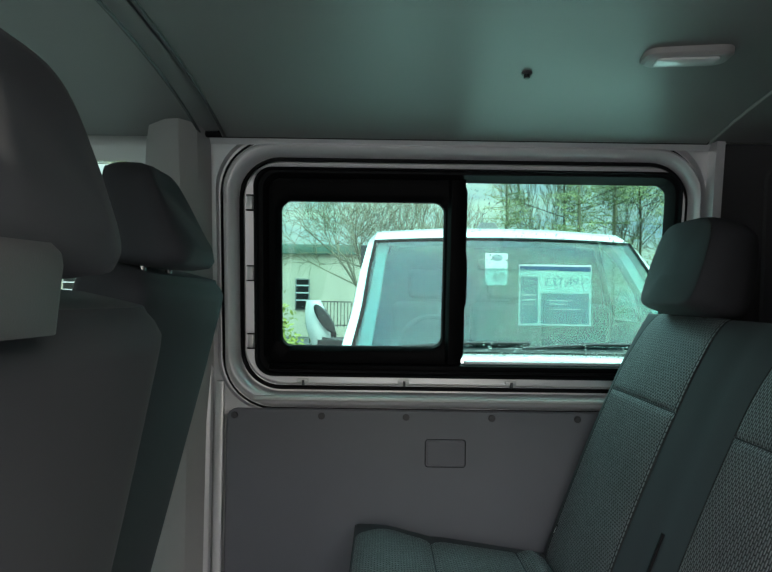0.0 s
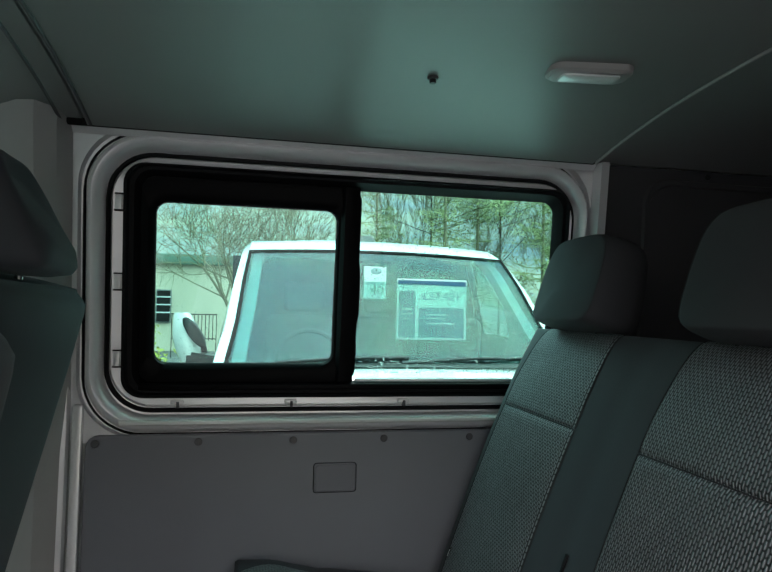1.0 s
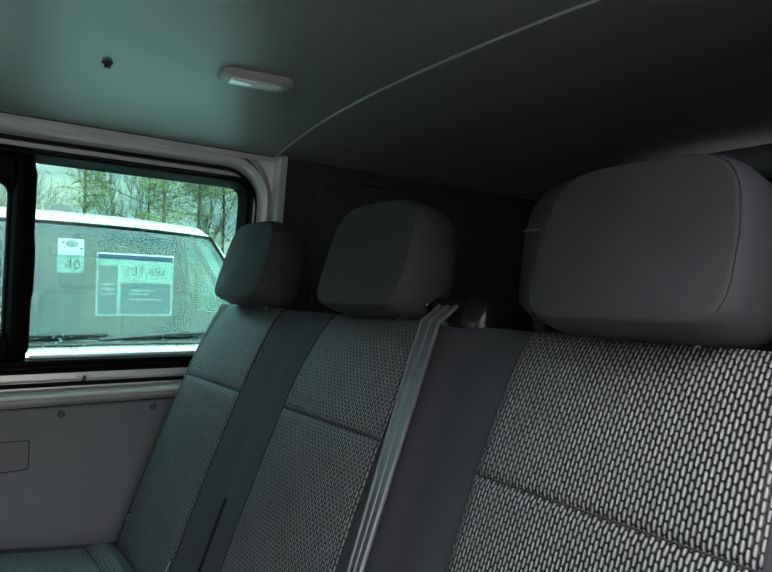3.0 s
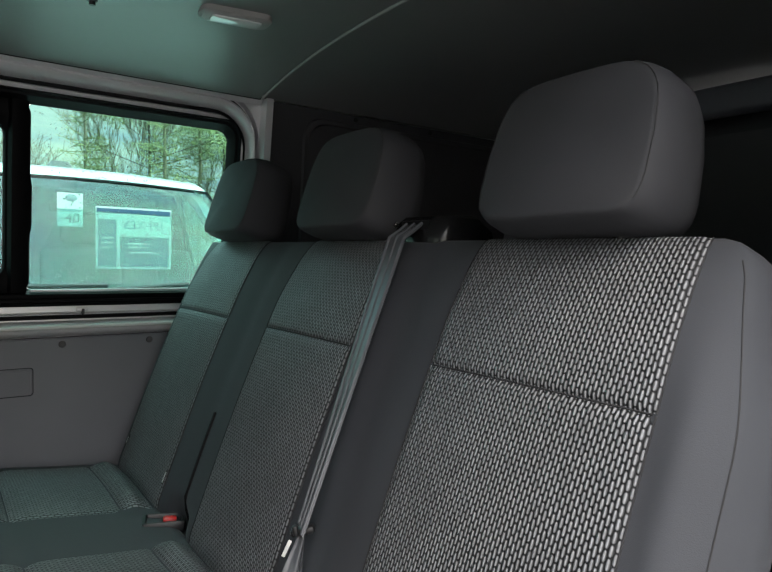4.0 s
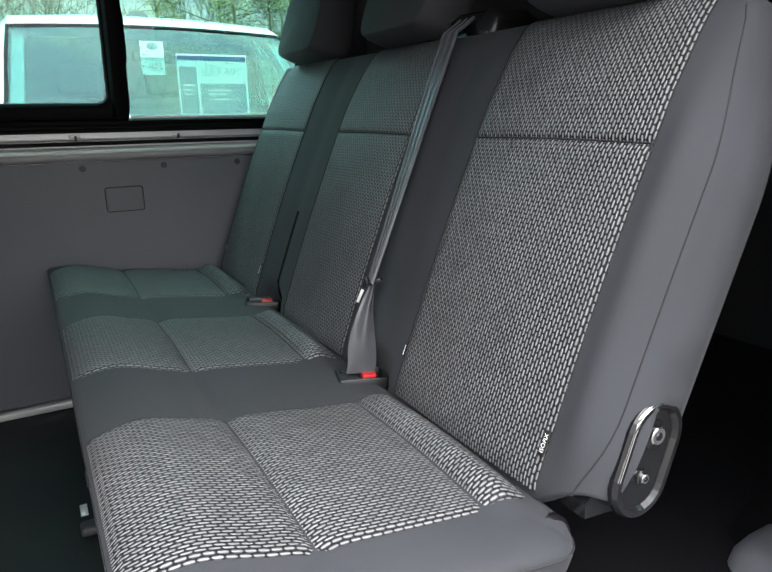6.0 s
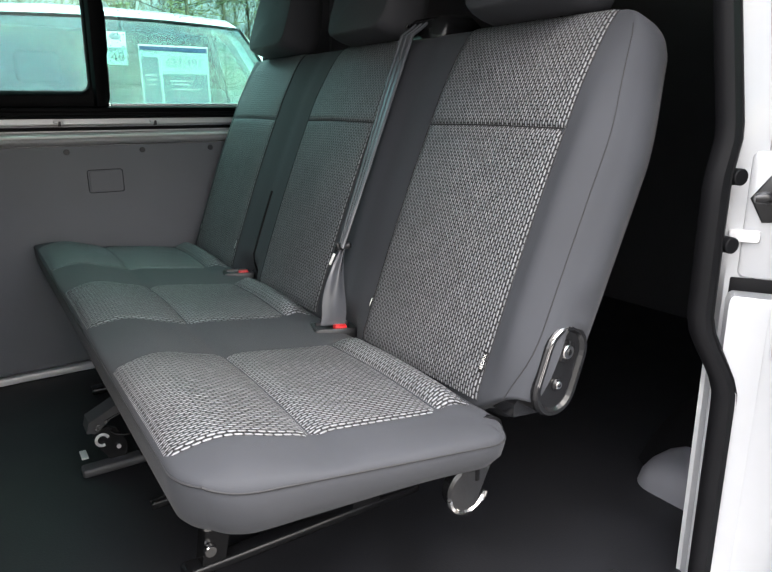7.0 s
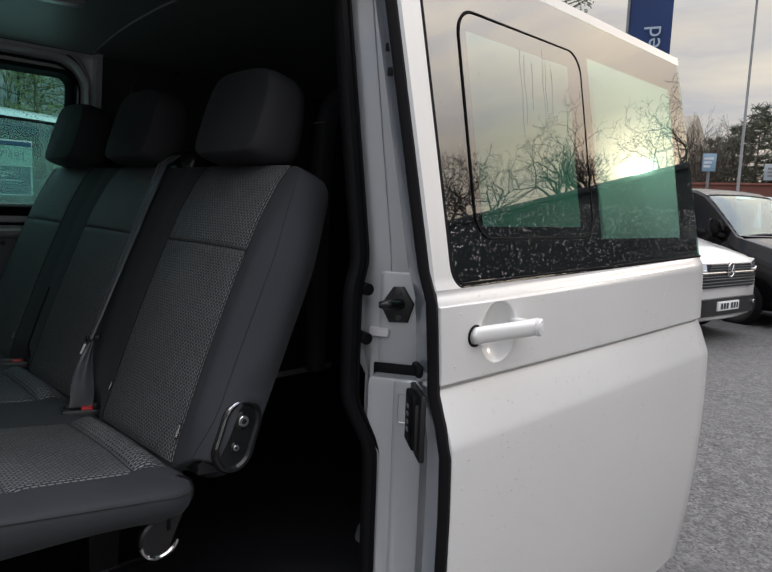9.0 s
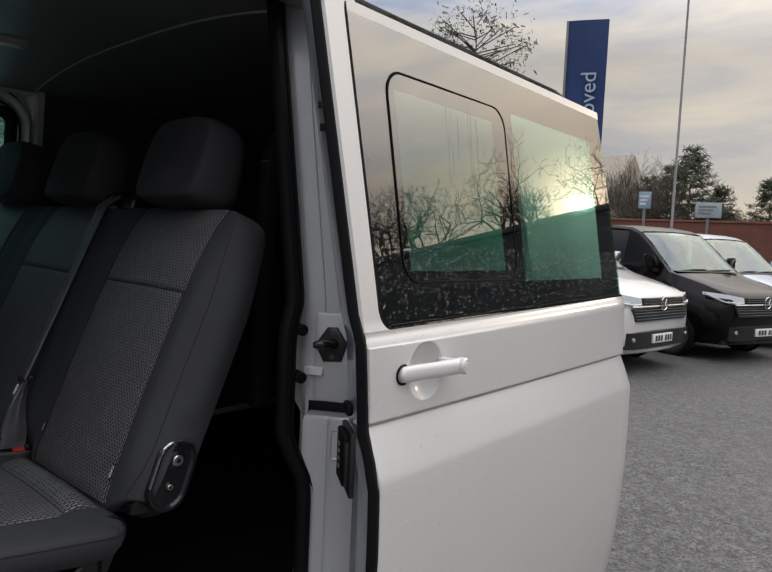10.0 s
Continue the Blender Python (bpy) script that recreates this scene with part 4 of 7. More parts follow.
def buckle(x, y, z, turn, k=1.0):
    ob = thing("belt_buckle", "black red-buttoned belt buckle set flush into the bench cushion", "buckle", at=(x, y, z), group="belt buckles")
    m = Matrix.Translation((x, y, z)) @ pose(0, 0, 0, 0, 2, turn)
    bm = bm_new()
    loft(bm, [[(a, b, c) for a, b in rrect(-0.038 * k + e, 0.038 * k - e, -0.025 * k + e, 0.025 * k - e, 0.005, 3)] for e, c in ((0, -0.018), (0, 0.0), (0.001, 0.0012), (0.006, 0.0012), (0.0075, -0.001), (0.008, -0.012))], cap1=True)
    bm.transform(m)
    part("surround", bm, M_BLACK, ob, "black plastic bezel")
    for name, mat, dims, bev in (("body", M_RUBBER, (-0.004, 0.024, -0.020, 0.004, -0.014, -0.004), 0.002), ("button", M_RED, (-0.002, 0.024, -0.020, 0.001, -0.012, 0.0055), 0.004)):
        bm = boxed(*dims, bevel=bev)
        bm.transform(m)
        part(name, bm, mat, ob)
    return ob


buckle(0.396, 0.607, 0.9055, -17, 1.13)
buckle(0.397, 1.137, 0.9110, -17, 1.08)

# recliner hinge on the doorway end
hinge = part("recliner_hinge", bm_new(), M_IRON, bench, "black steel recliner hinge plate with a chromed rim")


def hinge_loop(r, y):
    a, b = Vector((0.502, 0, 0.985)), Vector((0.484, 0, 0.934))
    d = (b - a).normalized()
    n = Vector((d.z, 0, -d.x))
    out = []
    for c, base in ((a, 180), (b, 0)):
        for i in range(13):
            w = radians(base + 180 * i / 12)
            p = c + r * (n * math.cos(w) + d * math.sin(w))
            out.append((p.x, y, p.z))
    return out


bm = bm_new()
loft(bm, [hinge_loop(0.041, 0.128), hinge_loop(0.043, 0.106), hinge_loop(0.040, 0.101), hinge_loop(0.034, 0.101), hinge_loop(0.030, 0.106)], cap1=True)
bm.to_mesh(hinge.data)
bm.free()
bm = bm_new()
tube(bm, hinge_loop(0.0385, 0.1035)[5:15], [0.0012] + [0.0030] * 8 + [0.0012], 6)
part("rim", bm, M_CHROME, hinge)
for x, z, r in ((0.503, 0.986, 0.013), (0.487, 0.939, 0.007)):
    part("boss", disc(bm_new(), (x, 0.1065, z), (0, -1, 0), r * 1.35, 0.003, 20), M_IRON, hinge)
    part("bolt", disc(bm_new(), (x, 0.104, z), (0, -1, 0), r * 0.85, 0.004, 16), M_CHROME, hinge)
    part("bolt_core", disc(bm_new(), (x, 0.1005, z), (0, -1, 0), r * 0.4, 0.0015, 6), M_IRON, hinge)

part("hinge_bracket", loft(bm_new(), [[(x, y, z) for x, z in ((0.425, 0.915), (0.450, 0.935), (0.520, 0.950), (0.532, 0.935), (0.504, 0.898), (0.470, 0.892), (0.425, 0.896))] for y in (0.185, 0.132, 0.126)], cap0=True, cap1=True), M_IRON, bench, "black steel bracket under the recliner", angle=30)
# folding frame under the cushion
for y in (0.50, 0.945, 1.40):
    shown = 0.945 == y
    frame_leg = part("frame_leg", loft(bm_new(), [[(0.06, yy, 0.56), (0.10, yy, 0.56), (0.16, yy, 0.82), (0.10, yy, 0.82)] for yy in (y - 0.018, y + 0.018)], cap0=True, cap1=True), M_IRON, bench, "black steel folding leg")
    part("rear_strut", loft(bm_new(), [[(0.36, yy, 0.56), (0.42, yy, 0.56), (0.44, yy, 0.84), (0.36, yy, 0.84)] for yy in (y - 0.02, y + 0.02)], cap0=True, cap1=True), M_IRON, bench)
    part("floor_rail", boxed(-0.062 if shown else 0.03, 0.52, y - 0.022, y + 0.015, FLOOR, FLOOR + 0.020, bevel=0.007, segments=3), M_DARKTRIM if shown else M_IRON, bench)
    for dz in (0.0, 0.05):
        part("bolt", disc(bm_new(), (0.075, y - 0.02, 0.60 + dz), (0, -1, 0), 0.011, 0.010, 12), M_CHROME, frame_leg)
# front latch of the folding frame: sloping guard, hook, bail wire and foot bolts
latch = part("latch", loft(bm_new(), [[(x, y, z) for x, z in ((-0.040, 0.640), (-0.034, 0.664), (0.02, 0.690), (0.085, 0.715), (0.085, 0.690), (0.01, 0.662), (-0.02, 0.636))] for y in (0.955, 1.01)], cap0=True, cap1=True), M_DARKTRIM, bench, "black steel latch with a hook and a bright wire", angle=30)
part("hook", tube(bm_new(), [(-0.012 + 0.013 * math.cos(w), 0.945, 0.622 + 0.013 * math.sin(w)) for w in [radians(20 + 270 * i / 16) for i in range(17)]], 0.0035, 8), M_STEEL, latch)
part("hook_plate", loft(bm_new(), [[(x, y, z) for x, z in ((-0.03, 0.632), (0.0, 0.650), (0.02, 0.640), (0.04, 0.600), (0.035, 0.570), (0.0, 0.570), (-0.02, 0.60))] for y in (0.950, 0.956)], cap0=True, cap1=True), M_IRON, latch)
part("bail_wire", tube(bm_new(), [(0.008, 0.945, 0.636), (0.018, 0.942, 0.628), (0.034, 0.940, 0.624), (0.064, 0.940, 0.619), (0.10, 0.940, 0.618)], 0.0016, 8), M_CHROME, latch)
part("edge", tube(bm_new(), [(-0.002, 0.953, 0.662), (0.044, 0.953, 0.679), (0.085, 0.953, 0.694)], 0.0011, 6), M_CHROME, latch)
for x, z in ((-0.016, 0.655), (-0.020, 0.647), (0.0, 0.660)):
    part("rivet", disc(bm_new(), (x, 0.953, z), (0, -1, 0), 0.0035, 0.003, 10), M_CHROME, latch)
part("foot_tab", boxed(-0.058, -0.044, 0.945, 0.985, 0.586, 0.590, bevel=0.001), M_STEEL, latch)
part("pin", disc(bm_new(), (0.020, 0.948, 0.597), (0, -1, 0), 0.005, 0.005, 12), M_STEEL, latch)
part("floor_rail", boxed(0.035, 0.50, 0.725, 0.745, FLOOR, FLOOR + 0.014, bevel=0.002), M_IRON, bench)
part("rail_edge", tube(bm_new(), [(0.040, 0.727, FLOOR + 0.0145), (0.10, 0.727, FLOOR + 0.0145)], 0.0012, 6), M_CHROME, bench)
part("cross_tube", tube(bm_new(), [(0.12, 0.46, 0.80), (0.12, 1.50, 0.80)], 0.016, 12), M_IRON, bench)
part("cross_tube", tube(bm_new(), [(0.39, 0.46, 0.80), (0.39, 1.50, 0.80)], 0.016, 12), M_IRON, bench)
bm = bm_new()
loop = []
for r, y in ((0.034, 0.165), (0.036, 0.150), (0.032, 0.146), (0.026, 0.146)):
    pts = []
    for c, base in ((Vector((0.362, 0, 0.79)), 270), (Vector((0.395, 0, 0.86)), 90)):
        for i in range(11):
            w = radians(base - 65 + 180 * i / 10 - 90)
            pts.append((c.x + r * math.cos(w), y, c.z + r * math.sin(w)))
    loop.append(pts)
loft(bm, loop, cap1=True)
bracket = part("release_bracket", bm, M_IRON, bench, "black steel bracket with a bright lower edge")
part("slot", boxed(0.374, 0.382, 0.1445, 0.150, 0.80, 0.85, bevel=0.002), M_RUBBER, bracket)
part("rim", tube(bm_new(), [(0.362 + 0.035 * math.cos(w), 0.147, 0.79 + 0.035 * math.sin(w)) for w in [radians(190 + 150 * i / 14) for i in range(15)]], 0.004, 6), M_CHROME, bracket)


# ---- doorway jamb ----
jamb = thing("door_frame", "white painted rear door pillar with black seal and striker", "door frame", kind="structure")


def seal_at(z):
    """The seal's line in plan: upright above, stepping forward at the waist and back and outwards below it."""
    low = ease((1.03 - z) / 0.13)
    return 0.690 - 0.018 * ease((1.30 - z) / 0.09) + 0.032 * low, 0.020 - 0.035 * low


def lean_in(z):
    return 0.155 * max(0.0, z - 1.285)


def on_plate(s, z, lift=0.0):
    """A point on the pillar's oblique shut face, s metres out from its inner edge."""
    return Vector((0.757 + 0.496 * s - 0.868 * lift, 0.009 - 0.868 * s - 0.496 * lift + lean_in(z), z))


zs = [lerp(0.52, 1.90, i / 60) for i in range(61)]
bm = bm_new()
loft(bm, [[(seal_at(z)[0] + dx, seal_at(z)[1] + lean_in(z) + dy, z) for dx, dy in ((0.006, 0.016), (0.000, 0.008), (0.000, -0.004), (0.006, -0.012), (0.018, -0.014), (0.022, -0.006), (0.025, -0.013), (0.033, -0.010), (0.036, 0.002), (0.030, 0.018))] for z in zs], cap0=True, cap1=True)
part("seal", bm, M_RUBBER, jamb, "black rubber door seal")
bm = bm_new()
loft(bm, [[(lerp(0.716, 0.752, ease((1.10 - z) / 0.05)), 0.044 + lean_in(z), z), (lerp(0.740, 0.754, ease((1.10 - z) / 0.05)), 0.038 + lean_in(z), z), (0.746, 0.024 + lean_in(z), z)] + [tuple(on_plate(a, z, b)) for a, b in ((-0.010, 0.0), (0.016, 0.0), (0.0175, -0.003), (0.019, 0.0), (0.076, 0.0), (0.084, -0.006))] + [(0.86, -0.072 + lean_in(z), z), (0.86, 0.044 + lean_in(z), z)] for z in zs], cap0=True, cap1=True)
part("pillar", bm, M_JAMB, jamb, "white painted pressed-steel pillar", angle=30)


def plate_box(name, s0, s1, z0, z1, l0, l1, r, material, parent, label=""):
    """A pad with rounded corners lying on the oblique shut face."""
    e = min(r * 0.4, (l1 - l0) * 0.6)
    bm = bm_new()
    loft(bm, [[on_plate(a, z, l) for a, z in rrect(s0 + k, s1 - k, z0 + k, z1 - k, r, 5)] for k, l in ((0, l0), (0, lerp(l0, l1, 0.6)), (e * 0.35, lerp(l0, l1, 0.9)), (e, l1))], cap1=True)
    return part(name, bm, material, parent, label)


plate_box("upper_plate", -0.004, 0.080, 1.079, 1.262, -0.010, 0.0045, 0.010, M_JAMB, jamb, "raised white plate round the striker")
plate_box("plate_tab", -0.022, 0.020, 1.132, 1.150, -0.006, 0.012, 0.004, M_STEEL, jamb, "small folded metal tab")
plate_box("gap", -0.012, 0.082, 1.052, 1.0785, -0.004, 0.0015, 0.003, M_RUBBER, jamb, "dark gap under the raised plate")
# the lower part of the pillar stands forward of the upper and ends in a ledge
bm = bm_new()
lower = ((0.756, 0.030), (0.742, 0.010), (0.7165, -0.003), (0.719, -0.011), (0.741, -0.0485), (0.7425, -0.0475), (0.7435, -0.0530), (0.764, -0.0885), (0.772, -0.0960), (0.835, -0.100), (0.835, 0.030))
loft(bm, [[(lerp(x, 0.80, e), lerp(y, -0.02, e), z) for x, y in lower] for z, e in ((0.52, 0.0), (0.80, 0.0), (1.046, 0.0), (1.054, 0.025), (1.058, 0.09))], cap0=True, cap1=True)
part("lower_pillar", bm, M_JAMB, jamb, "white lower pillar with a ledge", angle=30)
n_out = Vector((-0.868, -0.496, 0.0))
bm = bm_new()
loft(bm, [[Vector((0.742 + 0.496 * a, -0.049 - 0.868 * a, z)) + n_out * l for a, z in rrect(0.006 + k, 0.044 - k, 0.972 + k, 1.034 - k, 0.005, 4)] for k, l in ((0.0, -0.004), (0.0, 0.0025), (0.002, 0.0028), (0.004, 0.0005))], cap1=True)
part("pressed_recess", bm, M_JAMB, jamb)
# striker: six-sided black plate with a peg
hexa = ((0.000, 1.196), (0.025, 1.233), (0.046, 1.234), (0.068, 1.201), (0.056, 1.164), (0.018, 1.162))
bm = bm_new()
loft(bm, [[on_plate(lerp(a, 0.035, e), lerp(z, 1.198, e), l) for a, z in hexa] for e, l in ((0, 0.003), (0, 0.0075), (0.07, 0.0095))], cap0=True, cap1=True)
striker = part("striker", bm, M_BLACK, jamb, "black six-sided striker plate with a peg")
part("peg", tube(bm_new(), [on_plate(0.040, 1.200, 0.006), on_plate(0.032, 1.200, 0.024), on_plate(0.016, 1.200, 0.032), on_plate(0.004, 1.199, 0.034)], [0.011, 0.0105, 0.0095, 0.006], 12), M_IRON, striker, "rounded black peg")
for a, z in ((0.036, 1.224), (0.037, 1.173)):
    part("screw", disc(bm_new(), on_plate(a, z, 0.008), n_out, 0.006, 0.003, 12), M_DARKTRIM, striker)
for z in (1.228, 1.132):
    part("buffer", disc(bm_new(), (0.722, 0.030, z), (-0.30, -1, 0), 0.012, 0.030, 14), M_RUBBER, jamb)
for z in (1.55, 1.60):
    part("plug", disc(bm_new(), (0.724, 0.030 + lean_in(z), z), (-0.5, -1, 0), 0.007, 0.024, 10), M_RUBBER, jamb)
wheel_arch = thing("trim_wheel_arch", "pale grey rounded wheel arch cover on the load floor", "trim", kind="structure")
bm = bm_new()
loft(bm, [[(x, y, z) for x, y in rrect(0.915 + e, 1.60 - e, 0.052, 0.265 - e, 0.05, 6)] for e, z in ((0.0, FLOOR), (0.004, 0.572), (0.016, 0.595), (0.040, 0.606), (0.07, 0.610))], cap1=True)
part("cover", bm, M_TRIM, wheel_arch)


# ---- the sliding door, slid fully back ----
D_X0, D_X1, D_Z0, D_Z1 = 0.677, 1.868, 0.34, 1.832
door = thing("sliding_door", "white sliding van door, open, with tinted window and wet paint", "door", at=(1.29, -0.2, 0.34))


def door_rear(z):
    k = max(0.0, z - 1.27)
    return D_X1 + 0.010 - 0.010 * ease((z - 1.0) / 0.27) - 0.10 * k - 0.06 * k * k


def door_front(z):
    return 0.674 - 0.075 * max(0.0, z - 1.12) + 0.01 * max(0, 1.09 - z)


GZ0, GZ1 = 1.274, 1.818


def g_x0(z):
    """Front edge of the glass, rounded at its lower corner."""
    return 0.7085 - 0.066 * (z - 1.28) + 0.03 * (1 - edge_round(z - GZ0 + 0.0005, 0.03))


def crease(z):
    slot = 0.013 if 1.0868 <= z <= 1.0942 else 0.0
    return max(slot, 0.006 * (0.5 + 0.5 * math.exp(-max(0.0, 1.086 - z) / 0.042)) if z < 1.094 else 0.0)


def door_y(z):
    return near_y(z) + crease(z)


zd = [lerp(D_Z0, 0.95, i / 10) for i in range(11)] + [0.962, 0.972, 0.980, 0.986, 0.992, 0.998, 1.004, 1.012, 1.035, 1.055, 1.064, 1.070, 1.075, 1.079, 1.083, 1.0852, 1.0862, 1.0868, 1.0905, 1.0942, 1.0950, 1.0965, 1.100, 1.104] + [1.110 + 0.002 * i for i in range(61)] + [1.238, 1.246, 1.250] + [1.256, 1.262, 1.268, GZ0]
bm = bm_new()


HOLLOW_X, HOLLOW_Z = 0.831, 1.170


def hollow(x, z):
    """A round dish pressed into the skin behind the handle."""
    r2 = ((x - HOLLOW_X) / 0.054) ** 2 + ((z - HOLLOW_Z) / 0.056) ** 2
    return 0.021 * max(0.0, 1 - r2) ** 0.75


def door_row(z, x0, x1):
    out = [(x0 + 0.004, door_y(z) + 0.03, z), (x0, door_y(z) + 0.008, z), (x0 + 0.003, door_y(z) + 0.0015, z)]
    a, b = x0 + 0.008, x1 - 0.008
    xs = [a, lerp(a, 0.770, 0.5), 0.770] + [0.774 + 0.0019 * i for i in range(61)] + [lerp(0.895, b, i / 16) for i in range(17)]
    out += [(x, door_y(z) - 0.004 * math.sin(math.pi * (x - a) / (b - a)) + hollow(x, z), z) for x in xs]
    return out + [(x1 - 0.003, door_y(z) + 0.0015, z), (x1, door_y(z) + 0.008, z), (x1 - 0.004, door_y(z) + 0.03, z)]


loft(bm, [door_row(z, door_front(z), door_rear(z)) for z in zd], closed=False)
door_skin = part("skin", bm, M_SILVER, door, "white painted lower door skin")
zu = [GZ0 + 0.04 * (i / 8) ** 2 for i in range(9)] + [lerp(GZ0 + 0.06, D_Z1, i / 14) for i in range(15)]
bm = bm_new()
loft(bm, [[(door_front(z) + 0.004, door_y(z) + 0.03, z), (door_front(z), door_y(z) + 0.006, z), (door_front(z) + 0.004, door_y(z), z), (g_x0(z) - 0.001, door_y(z) - 0.001, z), (g_x0(z) - 0.001, door_y(z) + 0.02, z)] for z in zu], closed=False)
front_rail = part("front_rail", bm, M_SILVER, door)
bm = bm_new()
loft(bm, [[(lerp(door_front(z), door_rear(z), i / 16), door_y(z) + o, z) for i in range(17)] for z, o in ((GZ1 - 0.002, 0.012), (GZ1, 0.0), (GZ1 + 0.02, -0.001), (D_Z1, 0.004), (D_Z1 + 0.008, 0.03))], closed=False)
part("top_rail", bm, M_SILVER, door)
# inner frame of the door
for name, dims in (("frame_rail", (D_X0 + 0.02, D_X1 - 0.02, 0.36, 1.26)),):
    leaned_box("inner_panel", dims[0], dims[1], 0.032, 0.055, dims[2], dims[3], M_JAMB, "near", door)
bm = bm_new()
zz = [lerp(0.36, 1.90, i / 30) for i in range(31)]
loft(bm, [[(door_front(z) - 0.004 + dx, near_y(z) + dy, z) for dx, dy in ((0.008, 0.006), (-0.001, 0.004), (-0.007, 0.010), (-0.009, 0.018), (-0.003, 0.025), (0.010, 0.026))] for z in zz], cap0=True, cap1=True)
part("edge_seal", bm, M_RUBBER, door, "black rubber edge seal")
bm = bm_new()
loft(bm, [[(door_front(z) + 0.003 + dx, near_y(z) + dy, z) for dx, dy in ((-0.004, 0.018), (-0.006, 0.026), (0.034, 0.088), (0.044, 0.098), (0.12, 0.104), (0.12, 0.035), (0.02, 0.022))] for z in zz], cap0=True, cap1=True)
# the blue is mirrored sky put into the paint colour
part("shut_face", bm, M_SHUT, door, "white shut face of the door, mirrored sky blue put into its colour")
LATCH = Matrix.Translation((0.680, -0.169, 1.018)) @ Matrix(((0.596, 0, -0.803), (0.803, 0, 0.596), (0, 1, 0))).to_4x4()


def on_shut_face(name, dims, bevel, material, parent, label=""):
    bm = boxed(*dims, bevel=bevel)
    bm.transform(LATCH)
    return part(name, bm, material, parent, label)


lock = on_shut_face("lock", (-0.040, 0.056, -0.058, 0.058, -0.004, 0.006), 0.003, M_BLACK, door, "black door latch with a row of pale contacts")
on_shut_face("lock_body", (-0.020, 0.046, -0.044, 0.050, 0.004, 0.016), 0.004, M_RUBBER, lock)
on_shut_face("lock_body", (-0.032, -0.022, -0.040, 0.040, 0.004, 0.014), 0.004, M_BLACK, lock)
for i in range(4):
    on_shut_face("contact", (0.012, 0.026, -0.021 + 0.014 * i, -0.014 + 0.014 * i, 0.014, 0.0175), 0.001, M_POLE, lock)
on_shut_face("buffer", (-0.018, 0.026, 0.082, 0.104, -0.002, 0.012), 0.006, M_RUBBER, door)
for z in (1.60, 1.64):
    part("lug", boxed(0.640, 0.672, near_y(z, 0.03), near_y(z, 0.05), z, z + 0.014, bevel=0.002), M_BLACK, door)

# window of the door: black-bordered glass with an inset sliding pane
def glass_row(z, x0, x1, n, off):
    return [(lerp(x0, x1, i / n), near_y(z, off) - 0.002 * math.sin(math.pi * i / n), z) for i in range(n + 1)]


def g_x1(z):
    return door_rear(z) - 0.004


PANES = ((0.140, 0.496, 1.358, 1.702), (0.590, 1.060, 1.332, 1.738))
door_window = part("window", bm_new(), M_RUBBER, door, "tinted door window in a black border")
bm = bm_new()
loft(bm, [[(g_x0(z) - 0.004, near_y(z, 0.001), z), (g_x0(z) + 0.006, near_y(z, -0.0015), z), (g_x0(z) + 0.006, near_y(z, 0.006), z)] for z in zu], closed=False)
loft(bm, [[(x, near_y(GZ0, 0.001), GZ0 - 0.004), (x, near_y(GZ0, -0.002), GZ0 + 0.006), (x, near_y(GZ0, 0.006), GZ0 + 0.006)] for x in (g_x0(GZ0), g_x1(GZ0))], closed=False)
bm.to_mesh(door_window.data)
bm.free()
base_x = 0.675


def ringed(x0, x1, z0, z1, r, off, n=6):
    return [(base_x + x - 0.035 * (z - 1.35), near_y(z, off), z) for x, z in rrect(x0, x1, z0, z1, r, n)]


def border_between(z0, z1, x0f, x1f, n=2):
    """A piece of the black border, in front of which lies the clear glass sheet."""
    bm = bm_new()
    rows = 24
    loft(bm, [[(x0f(lerp(z0, z1, i / rows)), near_y(lerp(z0, z1, i / rows), 0.0045), lerp(z0, z1, i / rows)), (x1f(lerp(z0, z1, i / rows)), near_y(lerp(z0, z1, i / rows), 0.0045), lerp(z0, z1, i / rows))] for i in range(rows + 1)], closed=False)
    return bm


sx = lambda x: (lambda z: base_x + x - 0.035 * (z - 1.35))
(p0, p1, pz0, pz1), (q0, q1, qz0, qz1) = PANES
for z0, z1, a, b in ((GZ0, pz0, g_x0, sx(p1)), (GZ0, qz0, sx(p1), g_x1), (pz0, pz1, g_x0, sx(p0)), (pz0, qz0 + 0.0, sx(p1), sx(p1)), (qz0, qz1, sx(p1), sx(q0)), (qz0, qz1, sx(q1), g_x1),
                     (pz1, GZ1, g_x0, sx(p1)), (qz1, GZ1, sx(p1), g_x1)):
    if z1 > z0:
        part("border", border_between(z0, z1, a, b), M_BORDER, door_window, "printed black glass border")
bm = bm_new()
rows = 60
loft(bm, [glass_row(z, g_x0(z), g_x1(z), 12, 0.0) for z in [lerp(GZ0, GZ1, i / rows) for i in range(rows + 1)]], closed=False)
part("pane", bm, M_GLASS_DOOR, door_window)
bm = bm_new()
loft(bm, [ringed(p0 - 0.026 - e, p1 + 0.044 + e, pz0 - 0.019 - e, pz1 + 0.032 + e, 0.048, o, 8) for e, o in ((0.0, -0.0002), (0.001, -0.003), (0.004, -0.003), (0.005, -0.0002))])
part("sash_joint", bm, M_BORDER, door_window)


